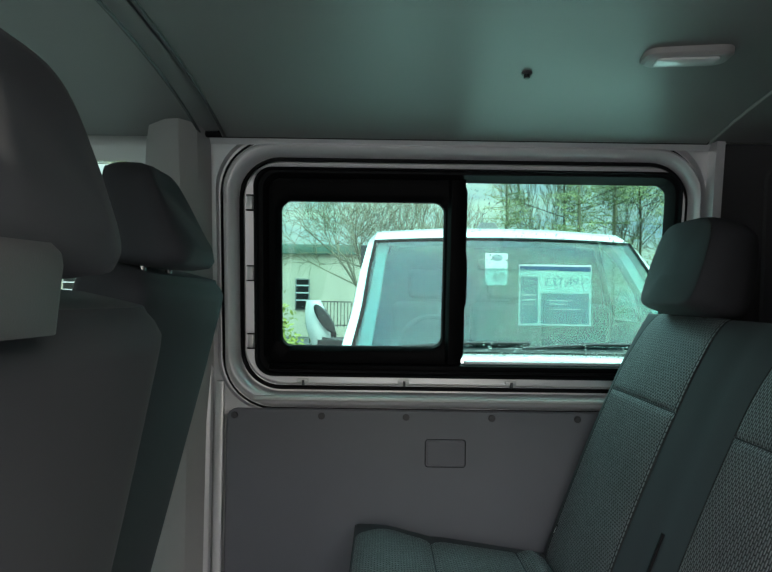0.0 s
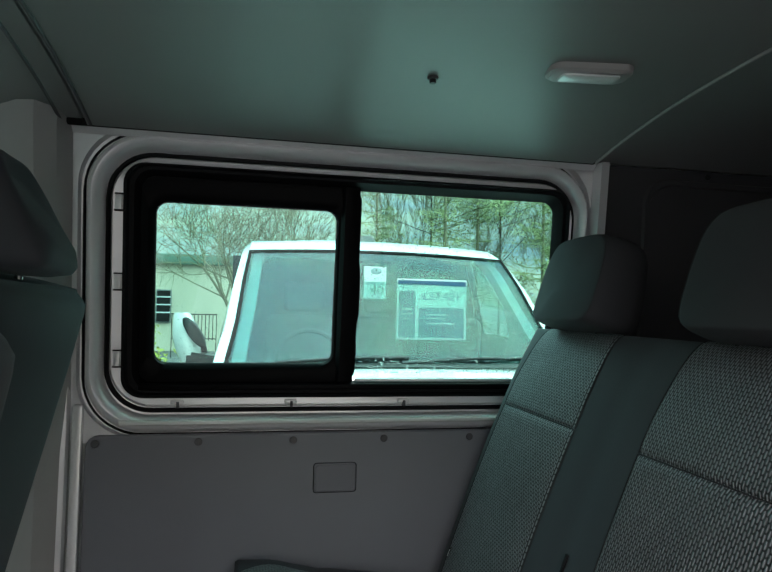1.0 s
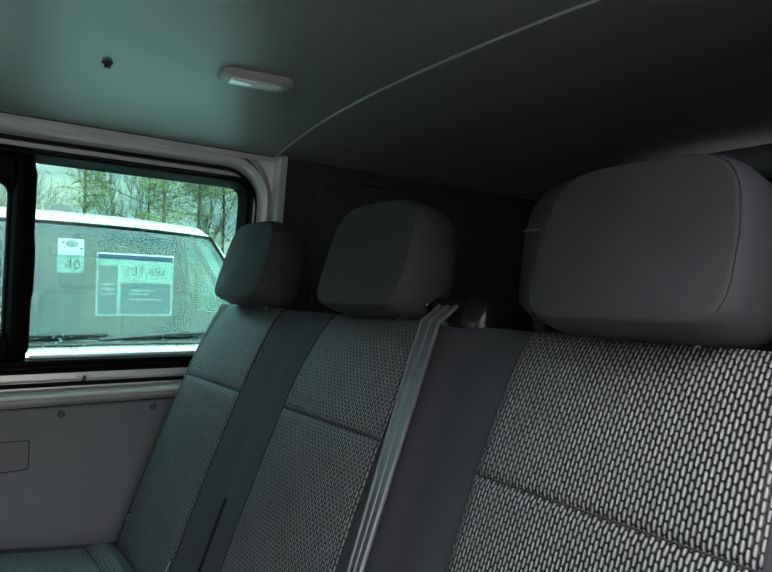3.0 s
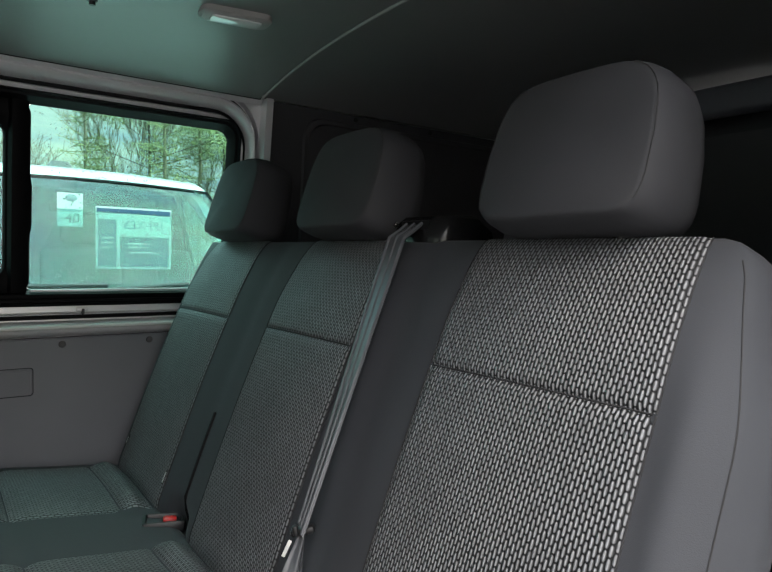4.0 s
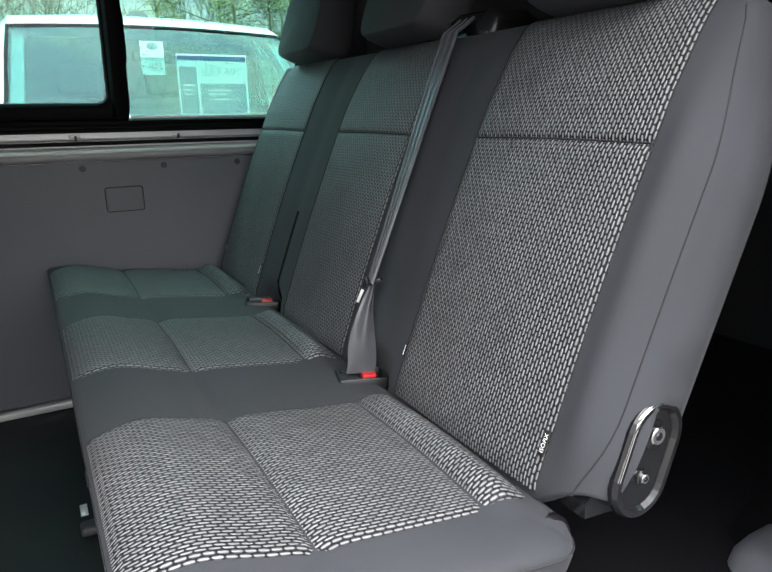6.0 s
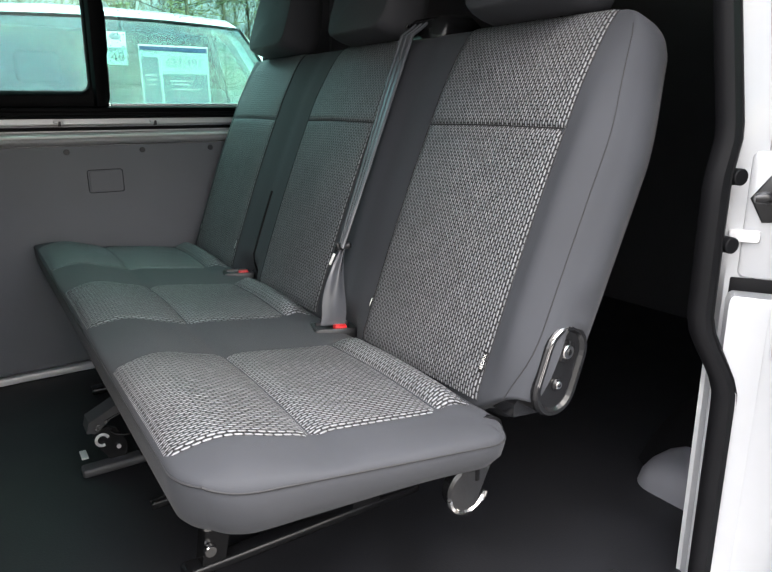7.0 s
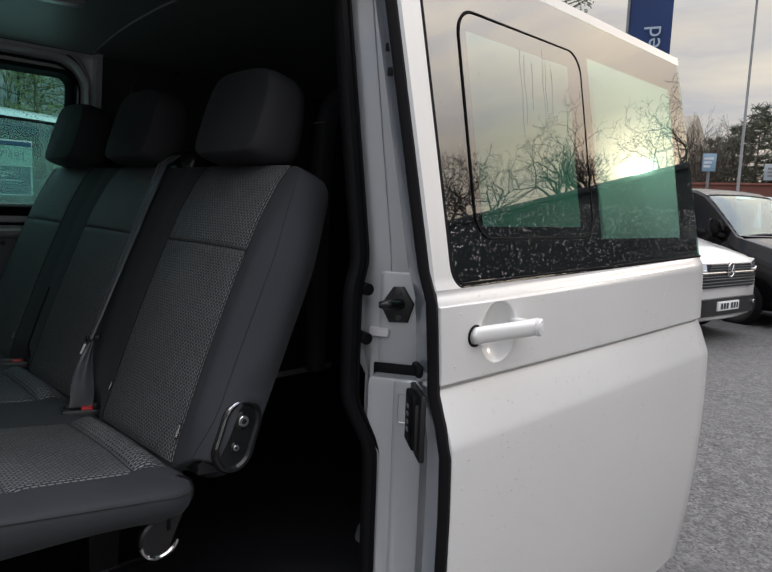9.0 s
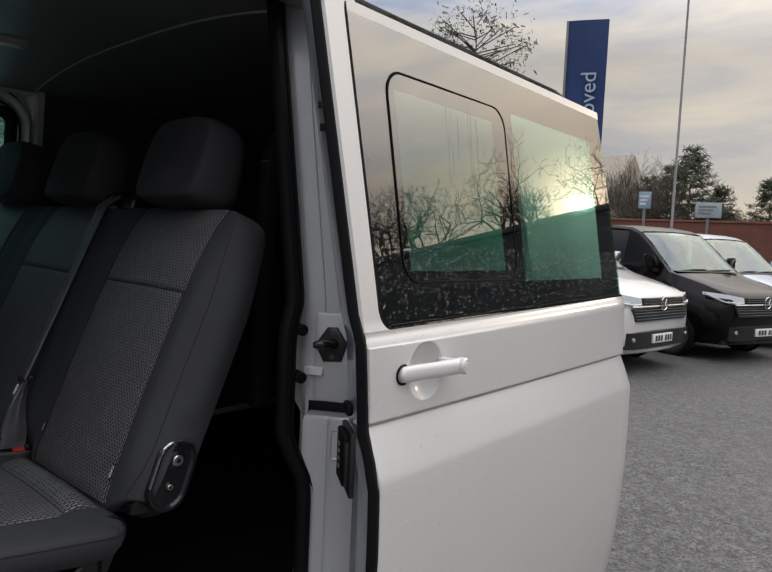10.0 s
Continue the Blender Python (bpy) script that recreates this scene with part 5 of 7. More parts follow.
def belt_slope(ob):
    """The waistline and the glass edge above it fall a little towards the door's front."""
    for v in ob.data.vertices:
        x, y, z = v.co
        d = 0.021 * max(0.0, min(1.0, (D_X1 - x) / 1.19))
        if z > GZ0 - 0.0002:
            k = max(0.0, 1 - (z - GZ0) / 0.05)
            v.co.y -= 0.155 * d * k
        else:
            k = ease((z - 1.222) / 0.028)
        v.co.z -= d * k


for piece in (door_skin, front_rail, door_window, *door_window.children):
    belt_slope(piece)

# door handle and its round hollow
hy = near_y(1.168)
handle = part("handle", bm_new(), M_SILVER, door, "white painted pull handle")
bm = bm_new()
loops = []
for i in range(29):
    t = i / 28
    x = lerp(0.7485, 0.893, t)
    off = 0.001 + 0.039 * ease(0.12 + 0.80 * t) / ease(0.92)
    end = 0.30 + 0.70 * edge_round(t * 0.155, 0.012)
    rz, ry = lerp(0.0152, 0.0160, t) * end, lerp(0.0095, 0.0125, t)
    zc = lerp(1.1700, 1.1785, t)
    loops.append([(x + 0.010 * t ** 6 * (0.5 + 0.5 * math.cos(w)), hy - off + ry * math.cos(w), zc + rz * math.copysign(abs(math.sin(w)) ** 0.8, math.sin(w))) for w in [2 * math.pi * k / 20 for k in range(20)]])
loft(bm, loops, cap0=True, cap1=True)
bm.to_mesh(handle.data)
bm.free()
for p in handle.data.polygons:
    p.use_smooth = True
end_c, end_d = Vector((0.8905, hy - 0.0500, 1.1785)), Vector((0.16, -0.987, 0.0)).normalized()
part("lock_cap", disc(bm_new(), end_c - end_d * 0.006, end_d, 0.0165, 0.010, 24, 0.003), M_SILVER, handle)
part("keyhole", disc(bm_new(), end_c + end_d * 0.003, end_d, 0.0085, 0.0018, 18, 0.001), M_STEEL, handle, "dull metal lock cylinder")
part("pivot", loft(bm_new(), [[(x, y, z) for x, z in rrect(0.874, 0.898, 1.166, 1.190, 0.006, 4)] for y in (hy + 0.004, hy - 0.030)], cap1=True), M_SILVER, handle)
gasket = [(0.7475 + 0.0185 * math.cos(w), hy - 0.0018, 1.170 + 0.0178 * math.sin(w)) for w in [radians(70 + 220 * i / 24) for i in range(25)]]
part("gasket", tube(bm_new(), [(x + 0.014, y, z) for x, y, z in gasket], 0.0022, 6), M_RUBBER, handle, "black rubber gasket at the pivot end")

# road wheels that carry the van
for side_wall, side, yw in ((wall_near, -1, 0.10), (wall_far, 1, 1.52)):
    for x in (-1.95, 1.25):
        wheel = part("road_wheel", loft(bm_new(), [[(x + r * math.cos(a), yw - side * o, 0.335 + r * math.sin(a)) for a in [2 * math.pi * k / 28 for k in range(28)]] for r, o in ((0.20, 0.20), (0.32, 0.21), (0.335, 0.18), (0.335, 0.02), (0.315, 0.0), (0.235, 0.0), (0.225, 0.02))], cap0=True), M_RUBBER, side_wall, "black tyre")
        part("rim", disc(bm_new(), (x, yw - side * 0.05, 0.335), (0, side, 0), 0.228, 0.03, 24), M_STEEL, wheel)


# ---- front seats ----
def seat_back(name, label, y0, y1, x_top, rest, lean=12.5, height=0.72, thick=0.13, top=1.50):
    w = radians(lean)
    up, out = Vector((math.sin(w), 0, math.cos(w))), Vector((math.cos(w), 0, -math.sin(w)))
    o = Vector((x_top, 0, top)) - up * height
    ob = thing(name, label, "van seat", at=(o.x, (y0 + y1) / 2, FLOOR))
    half = (y1 - y0) / 2
    mid = (y0 + y1) / 2

    def outline(s):
        return half - 0.016 * ease((s - 0.45) / 0.35)

    bm = bm_new()
    loops = []
    n = 28
    for i in range(33):
        s = height * (0.5 - 0.5 * math.cos(math.pi * i / 32))
        e = max(0.10, edge_round(height - s, 0.035) * edge_round(s + 0.02, 0.05))
        hw = outline(s) - 0.03 * (1 - e)
        ring = []
        for k in range(n):
            a = 2 * math.pi * k / n
            c, q = math.cos(a), math.sin(a)
            yv = math.copysign(abs(c) ** 0.28, c) * hw
            hv = math.copysign(abs(q) ** 0.28, q) * thick / 2 * max(0.66, e)
            p = o + up * s + out * (hv - thick / 2)
            ring.append((p.x, mid + yv, p.z))
        loops.append(ring)
    loft(bm, loops, cap0=True, cap1=True)
    part("backrest", bm, M_CLOTH, ob, angle=75)
    # seam round the rear cover, and the cushion
    for side in (-1, 1):
        bm = bm_new()
        tube(bm, [o + up * s + out * (-0.004) + Vector((0, mid + side * (outline(s) - 0.075), 0)) for s in [lerp(0.03, height - 0.05, i / 14) for i in range(15)]], 0.0016, 5)
        part("seam", bm, M_STITCH, ob)
    part("cushion", boxed(o.x - 0.50, o.x - 0.06, y0, y1, 0.80, 0.93, bevel=0.04, segments=4), M_CLOTH, ob)
    part("base", boxed(o.x - 0.46, o.x - 0.10, y0 + 0.03, y1 - 0.03, FLOOR, 0.80, bevel=0.01), M_BLACK, ob)
    yr, x_rest, z_rest, wide, tall, deep, rake = rest
    head_restraint(yr, ob, (x_rest, yr, z_rest), radians(2), width=wide, height=tall, thick=deep, rake=rake, taper=0.25, narrow=0.16)
    return ob


seat_back("driver_seat", "charcoal cloth driver's seat with a padded head restraint", 0.965, 1.468, -0.322, (1.118, -0.378, 1.553, 0.215, 0.172, 0.105, 0.28), lean=14.0, top=1.535)
passenger = seat_back("passenger_seat", "charcoal cloth cab passenger seat with a padded head restraint", 0.150, 0.752, -0.207, (0.440, -0.268, 1.517, 0.270, 0.172, 0.110, 0.12), lean=12.0, top=1.488)
bm = bm_new()
loft(bm, [[(-0.222, y, 1.478), (-0.192 + a, y, 1.478), (-0.188 + a, y, 1.529 + h), (-0.196, y, 1.538 + h), (-0.220, y, 1.537 + h)] for y, a, h in ((0.17, -0.006, -0.01), (0.185, 0.0, 0.0), (0.436, 0.0, 0.0), (0.450, -0.006, -0.006))], cap0=True, cap1=True)
part("belt_housing", bm, M_HOUSING, passenger, "grey plastic belt housing on top of the backrest")

# ---- small things under the headlining ----
lamp = thing("ceiling_lamp", "flat rectangular interior lamp, unlit, with a milky lens", "lamp", at=(0.537, 1.126, ceiling_z(1.126)))
lz = ceiling_z(1.126)
turn = Matrix.Translation((0.537, 1.126, lz)) @ pose(0, 0, 0, 1.5, 0, -8)
for name, mat, (hx, hy_, d0, d1), r in (("frame", M_PILLAR, (0.074, 0.034, 0.004, -0.012), 0.022), ("lens", M_LENS, (0.052, 0.020, -0.011, -0.0165), 0.008)):
    bm = bm_new()
    loft(bm, [[(x, y, z) for x, y in rrect(-hx + e, hx - e, -hy_ + e, hy_ - e, r, 6)] for e, z in ((0, d0), (0.001, lerp(d0, d1, 0.7)), (0.006, d1))], cap1=True)
    bm.transform(turn)
    part("lamp_frame" if name == "frame" else name, bm, mat, lamp)
hook = thing("ceiling_hook", "small dark fixing knob on the headlining", "hook", at=(0.278, 1.208, ceiling_z(1.208)))
part("base", disc(bm_new(), (0.278, 1.208, ceiling_z(1.208) + 0.002), (0, 0, -1), 0.010, 0.006, 16), M_DARKTRIM, hook)
part("knob", disc(bm_new(), (0.278, 1.208, ceiling_z(1.208) - 0.003), (0, 0, -1), 0.006, 0.008, 12), M_BLACK, hook)


# ---- outside ----
def tarmac():
    """Worn tarmac: stones of many greys in dark binder, with damp, smoother patches."""
    m, t, p = shader("worn_tarmac")
    c = t.nodes.new("ShaderNodeTexCoord")
    stones = t.nodes.new("ShaderNodeTexVoronoi")
    stones.inputs["Scale"].default_value = 85.0
    patches = t.nodes.new("ShaderNodeTexNoise")
    patches.inputs["Scale"].default_value, patches.inputs["Detail"].default_value = 0.7, 6.0
    grit = t.nodes.new("ShaderNodeTexNoise")
    grit.inputs["Scale"].default_value, grit.inputs["Detail"].default_value = 16.0, 5.0
    for n in (stones, patches, grit):
        t.links.new(c.outputs["Object"], n.inputs["Vector"])
    bw = t.nodes.new("ShaderNodeRGBToBW")
    t.links.new(stones.outputs["Color"], bw.inputs[0])
    mixed = t.nodes.new("ShaderNodeMath")
    mixed.operation = "MULTIPLY"
    t.links.new(bw.outputs[0], mixed.inputs[0])
    t.links.new(grit.outputs["Fac"], mixed.inputs[1])
    ramp = t.nodes.new("ShaderNodeValToRGB")
    ramp.color_ramp.elements[0].position, ramp.color_ramp.elements[0].color = 0.06, (0.045, 0.0445, 0.045, 1)
    ramp.color_ramp.elements[1].position, ramp.color_ramp.elements[1].color = 0.56, (0.235, 0.23, 0.222, 1)
    t.links.new(mixed.outputs[0], ramp.inputs["Fac"])
    damp = t.nodes.new("ShaderNodeMix")
    damp.data_type, damp.blend_type = "RGBA", "MULTIPLY"
    damp.inputs[7].default_value = (0.45, 0.45, 0.47, 1)
    t.links.new(patches.outputs["Fac"], damp.inputs["Factor"])
    t.links.new(ramp.outputs["Color"], damp.inputs[6])
    t.links.new(damp.outputs[2], p.inputs["Base Color"])
    gloss = t.nodes.new("ShaderNodeMapRange")
    gloss.inputs["From Min"].default_value, gloss.inputs["From Max"].default_value = 0.35, 0.65
    gloss.inputs["To Min"].default_value, gloss.inputs["To Max"].default_value = 0.85, 0.5
    t.links.new(patches.outputs["Fac"], gloss.inputs["Value"])
    t.links.new(gloss.outputs["Result"], p.inputs["Roughness"])
    b = t.nodes.new("ShaderNodeBump")
    b.inputs["Strength"].default_value, b.inputs["Distance"].default_value = 1.0, 0.012
    t.links.new(mixed.outputs[0], b.inputs["Height"])
    t.links.new(b.outputs["Normal"], p.inputs["Normal"])
    return m


M_ASPHALT = tarmac()
M_BARK = surface("grey_brown_bark", (0.085, 0.070, 0.055), 0.85, vary=0.35, scale=4, grain=40, bump=0.8, depth=0.01)
M_LEAF = surface("evergreen_needles", (0.075, 0.088, 0.05), 0.6, vary=0.45, scale=1.5, grain=30, bump=0.2)
M_BUSH = surface("yellow_green_leaves", (0.30, 0.31, 0.05), 0.6, vary=0.4, scale=4, grain=50, bump=0.2)
M_BRICK = surface("red_brick", (0.165, 0.064, 0.045), 0.85, vary=0.2, scale=3, grain=80, bump=0.4, depth=0.003, random=0.25)
M_RENDER = surface("cream_render", (0.62, 0.57, 0.46), 0.85, vary=0.06, scale=1.2, grain=50, bump=0.3, depth=0.003)
M_ROOFTRIM = surface("green_roof_edge", (0.14, 0.22, 0.18), 0.5, vary=0.1)
M_CLAD = surface("dark_cladding", (0.035, 0.037, 0.04), 0.45, vary=0.15, scale=1, grain=30, bump=0.1)
M_DARKPAINT = surface("dark_brown_car_paint", (0.004, 0.0035, 0.004), 0.14, metal=0.0, spec=0.14, coat=0.18, vary=0.1, bump=0.0)
M_BLUEPAINT = surface("pale_blue_car_paint", (0.34, 0.43, 0.52), 0.4, metal=0.2, coat=1.0, vary=0.03, bump=0.0)
M_CARGLASS = glazing("car_glass", (0.74, 0.86, 0.84), least=0.055)
# car glass with its mirrored sky dimmed, for the facing van only
M_SCREEN = glazing("dimmed_windscreen_glass", (0.70, 0.85, 0.84), gloss=0.78, least=0.045)
M_TYRE = surface("tyre_rubber", (0.018, 0.018, 0.018), 0.75, vary=0.2, grain=120, bump=0.3)
M_RIM = surface("alloy_rim", (0.55, 0.55, 0.56), 0.3, metal=0.9, vary=0.05, bump=0.0)
M_LAMPGLASS = surface("headlamp", (0.50, 0.52, 0.54), 0.12, metal=0.5, coat=1.0, vary=0.1, bump=0.0)
M_BANNER = surface("blue_banner_cloth", (0.012, 0.035, 0.13), 0.7, vary=0.1, scale=3)
M_SIGNBLUE = surface("blue_sign", (0.24, 0.36, 0.46), 0.5)
M_SIGNWHITE = surface("white_sign", (0.62, 0.64, 0.66), 0.5)
M_SIGNGREY = surface("weathered_pale_sign", (0.34, 0.40, 0.43), 0.55)
M_SHEETBLUE = surface("blue_print", (0.06, 0.11, 0.22), 0.6, vary=0.05, bump=0.0)
M_INTERIOR = surface("dark_car_interior", (0.032, 0.035, 0.038), 0.7, vary=0.15)
M_INK = surface("dark_print", (0.03, 0.035, 0.05), 0.6, bump=0.0)


bm = bm_new()
axis = [-400, -150, -60, -30, -15, -8, -4, -2, 0, 2, 4, 6, 8, 10, 13, 17, 22, 30, 45, 70, 150, 400]
grid_v = [[bm.verts.new((x, y, -0.012 * max(0.0, min(x, 16.0) - 2.0))) for y in axis] for x in axis]
for i in range(len(axis) - 1):
    for j in range(len(axis) - 1):
        bm.faces.new((grid_v[i][j], grid_v[i + 1][j], grid_v[i + 1][j + 1], grid_v[i][j + 1]))
tagged(part("ground", bm, M_ASPHALT), "damp worn grey tarmac of the car park", "ground", kind="structure")


def gz(x):
    return -0.012 * max(0.0, min(x, 16.0) - 2.0)


VAN_STATIONS = (  # distance behind the nose, half width at waist, half width at the roof edge, bottom, waist, top
    (0.00, 0.72, 0.66, 0.34, 0.62, 0.90), (0.04, 0.84, 0.76, 0.29, 0.68, 0.965), (0.16, 0.915, 0.81, 0.26, 0.76, 1.03), (0.45, 0.945, 0.80, 0.24, 0.86, 1.12),
    (0.80, 0.952, 0.83, 0.24, 0.98, 1.21), (0.98, 0.952, 0.90, 0.24, 1.05, 1.265), (1.20, 0.952, 0.855, 0.24, 1.10, 1.47), (1.45, 0.952, 0.825, 0.24, 1.12, 1.71),
    (1.66, 0.952, 0.795, 0.24, 1.13, 1.88), (1.74, 0.952, 0.789, 0.24, 1.134, 1.914), (1.85, 0.952, 0.78, 0.24, 1.14, 1.955), (2.3, 0.952, 0.78, 0.24, 1.14, 1.985), (3.5, 0.952, 0.78, 0.24, 1.14, 1.99), (4.6, 0.945, 0.73, 0.26, 1.14, 1.95), (4.88, 0.90, 0.68, 0.36, 1.12, 1.86), (4.92, 0.80, 0.6, 0.5, 1.1, 1.7))


def van_section(st, grow=0.0):
    """Half a cross-section from the keel up over the side to the roof's middle."""
    d, hw, rw, zb, zw, zt = st
    rise = zt - zw
    return [(0, zb), (hw * 0.86, zb), (hw * 0.97 + grow, zb + 0.10), (hw + grow, lerp(zb, zw, 0.55)), (hw + grow, zw), (lerp(hw, rw, 0.35) + grow, zw + rise * 0.30), (lerp(hw, rw, 0.72) + grow, zw + rise * 0.68), (rw + grow, zw + rise * 0.93), (rw * 0.945, zt + grow - rise * 0.022), (rw * 0.45, zt + grow + 0.008), (0, zt + grow + 0.012)]


def station_at(d):
    for a, b in zip(VAN_STATIONS, VAN_STATIONS[1:]):
        if a[0] <= d <= b[0]:
            t = (d - a[0]) / (b[0] - a[0])
            return tuple(lerp(p, q, t) for p, q in zip(a, b))
    return VAN_STATIONS[-1]


def car_van(label, paint, m, glass=M_CARGLASS, group="parked vans"):
    """A parked van, nose at the origin, looking along -y, standing on z = 0; built there and then set at the pose m."""
    ob = thing("parked_van", label, "van", group=group)

    def full(st, grow=0.0):
        half = van_section(st, grow)
        return [(x, st[0], z) for x, z in half] + [(-x, st[0], z) for x, z in half[-2:0:-1]]

    # paintwork, open where the windscreen and the cab windows are
    bm = bm_new()
    ds = [s[0] for s in VAN_STATIONS]
    rows = [[bm.verts.new(p) for p in full(st)] for st in VAN_STATIONS]
    n = len(rows[0])
    for k, (a, b) in enumerate(zip(rows, rows[1:])):
        for i in range(n):
            j = i if i < 10 else n - 1 - i
            if 0.97 < ds[k] < 1.60 and j in (8, 9):
                continue
            if 1.80 < ds[k] < 2.2 and j in (5, 6):
                continue
            bm.faces.new((a[i], a[(i + 1) % n], b[(i + 1) % n], b[i]))
    bm.faces.new(rows[0][::-1])
    bm.faces.new(rows[-1])
    bmesh.ops.remove_doubles(bm, verts=bm.verts, dist=0.0005)
    part("body", bm, paint, ob, angle=35)
    # windscreen
    bm = bm_new()
    fracs = [0.985, 1.2, 1.45, 1.57, 1.658]
    loft(bm, [[(x, d, z) for x, d, z in (lambda s: [(s[2] * 0.948 * t, s[0] + o, s[5] + 0.014 + o * 0.5 - 0.024 * t * t) for o, ts in ((-0.004, 1), (0.002, -1)) for t in [lerp(-ts, ts, i / 12) for i in range(13)]])(station_at(d))] for d in fracs], cap0=True, cap1=True)
    screen = part("windscreen", bm, glass, ob)
    for cuts, d0 in (((-0.998, -0.976), 0.99), ((0.976, 0.998), 0.99), ((-0.975, 0.975), 1.640)):
        bm = bm_new()
        loft(bm, [[(s[2] * 0.948 * t, s[0] - 0.008, s[5] + 0.015 - 0.024 * t * t) for t in [lerp(*cuts, i / 10) for i in range(11)]] for s in [station_at(lerp(d0, 1.656, k / 6)) for k in range(7)]], closed=False)
        part("edge_print", bm, M_BORDER, screen, "black printed edge of the windscreen")
    for side in (-1, 1):
        bm = bm_new()
        loft(bm, [[(side * (lerp(s[1], s[2], q) + 0.001), s[0], lerp(s[4], s[5], f)) for q, f in ((0.35, 0.30), (0.72, 0.68), (1.0, 0.90))] for s in [station_at(d) for d in (1.86, 2.1, 2.3)]], closed=False)
        part("side_window", bm, M_CARGLASS, ob)
        for d0, d1 in ((2.42, 3.45), (3.6, 4.55)):
            bm = bm_new()
            loft(bm, [[(side * (lerp(s[1], s[2], q) + 0.004), s[0], lerp(s[4], s[5], f)) for q, f in ((0.37, 0.32), (0.72, 0.68), (0.95, 0.86))] for s in [station_at(lerp(d0, d1, i / 4)) for i in range(5)]], closed=False)
            part("side_window", bm, M_FRIT, ob, "dark tinted side glass")
        # wing mirror
        bm = bm_new()
        loops = []
        for t in [i / 10 for i in range(11)]:
            w = 0.022 + 0.046 * math.sin(math.pi * lerp(0.12, 0.88, t))
            z = lerp(1.235, 1.50, t)
            loops.append([(side * (1.01 + 0.05 * t + w * 0.95 * math.cos(a)), 1.23 + 0.07 * math.sin(a) * (0.5 + 0.5 * math.sin(math.pi * lerp(0.1, 0.9, t))), z) for a in [2 * math.pi * k / 14 for k in range(14)]])
        loft(bm, loops, cap0=True, cap1=True)
        mirror = part("wing_mirror", bm, paint, ob)
        part("mirror_foot", loft(bm_new(), [[(side * x, y, z + dz) for y, z in ((1.17, 0.0), (1.30, 0.0), (1.30, 0.06), (1.17, 0.06))] for x, dz in ((0.87, 1.225), (0.96, 1.24), (1.03, 1.255))], cap0=True, cap1=True), M_BLACK, mirror)
        bm = bm_new()
        loft(bm, [[(side * (1.018 + 0.05 * r * math.sin(a) + r * 0.060 * math.cos(a)), 1.302 + o, 1.375 + r * 0.128 * math.sin(a)) for a in [2 * math.pi * k / 16 for k in range(16)]] for r, o in ((1.0, -0.02), (1.0, 0.004), (0.9, 0.006))], cap1=True)
        part("mirror_back", bm, M_BLACK, mirror)
        major, minor = Vector((side * 0.050, 0.0, 0.072)), Vector((-side * 0.024, 0.0, 0.017))
        part("mirror_cowl", loft(bm_new(), [[Vector((side * 0.995, 1.160 - o, 1.405)) + (major * math.cos(a) + minor * math.sin(a)) * k for a in [2 * math.pi * q / 20 for q in range(20)]] for k, o in ((1.0, -0.03), (1.0, 0.004), (0.85, 0.010))], cap1=True), M_BLACK, mirror, "black inner cowl")
        # headlamp
        bm = bm_new()
        loft(bm, [[(side * x, y + o, z) for x, y, z in ((0.55, 0.0, 0.860), (0.70, 0.012, 0.850), (0.86, 0.075, 0.868), (0.945, 0.32, 0.965), (0.935, 0.34, 1.005), (0.83, 0.09, 0.985), (0.56, 0.012, 0.945))] for o in (0.05, -0.020)], cap0=True, cap1=True)
        lampo = part("headlamp", bm, M_LAMPGLASS, ob, "clear headlamp")
        part("lamp_bar", tube(bm_new(), [(side * 0.57, -0.016, 0.872), (side * 0.70, -0.006, 0.866), (side * 0.85, 0.052, 0.884)], 0.009, 6), M_WHITE, lampo)
        part("fog_lamp", disc(bm_new(), (side * 0.70, -0.012, 0.45), (side * 0.25, -1, 0), 0.026, 0.02, 16), M_LAMPGLASS, ob)
        for d in (0.86, 3.95):
            part("wheel_arch", disc(bm_new(), (side * 0.90, d, 0.36), (side, 0, 0), 0.395, 0.056, 36), M_RUBBER, ob, "black wheel arch")
            wheel = part("wheel", bm_new(), M_TYRE, ob)
            bm = bm_new()
            xw = side * 0.955
            loft(bm, [[(xw - side * o, d + r * math.cos(a), 0.335 + r * math.sin(a)) for a in [2 * math.pi * k / 28 for k in range(28)]] for r, o in ((0.20, 0.20), (0.32, 0.21), (0.335, 0.18), (0.335, 0.02), (0.315, -0.004), (0.235, -0.006), (0.225, 0.01))], cap0=True)
            bm.to_mesh(wheel.data)
            bm.free()
            for p in wheel.data.polygons:
                p.use_smooth = True
            bm = bm_new()
            disc(bm, (xw - side * 0.05, d, 0.335), (side, 0, 0), 0.228, 0.008, 24)
            disc(bm, (xw - side * 0.03, d, 0.335), (side, 0, 0), 0.055, 0.03, 14)
            for k in range(5):
                a = 2 * math.pi * k / 5
                u, v = Vector((0, math.cos(a), math.sin(a))), Vector((0, -math.sin(a), math.cos(a)))
                c = Vector((xw - side * 0.03, d, 0.335))
                q = [c + u * r + v * w for r, w in ((0.04, 0.03), (0.215, 0.05), (0.215, -0.05), (0.04, -0.03))]
                loft(bm, [[p for p in q], [p + Vector((side * 0.026, 0, 0)) for p in q]], cap0=True, cap1=True)
            part("rim", bm, M_RIM, wheel)
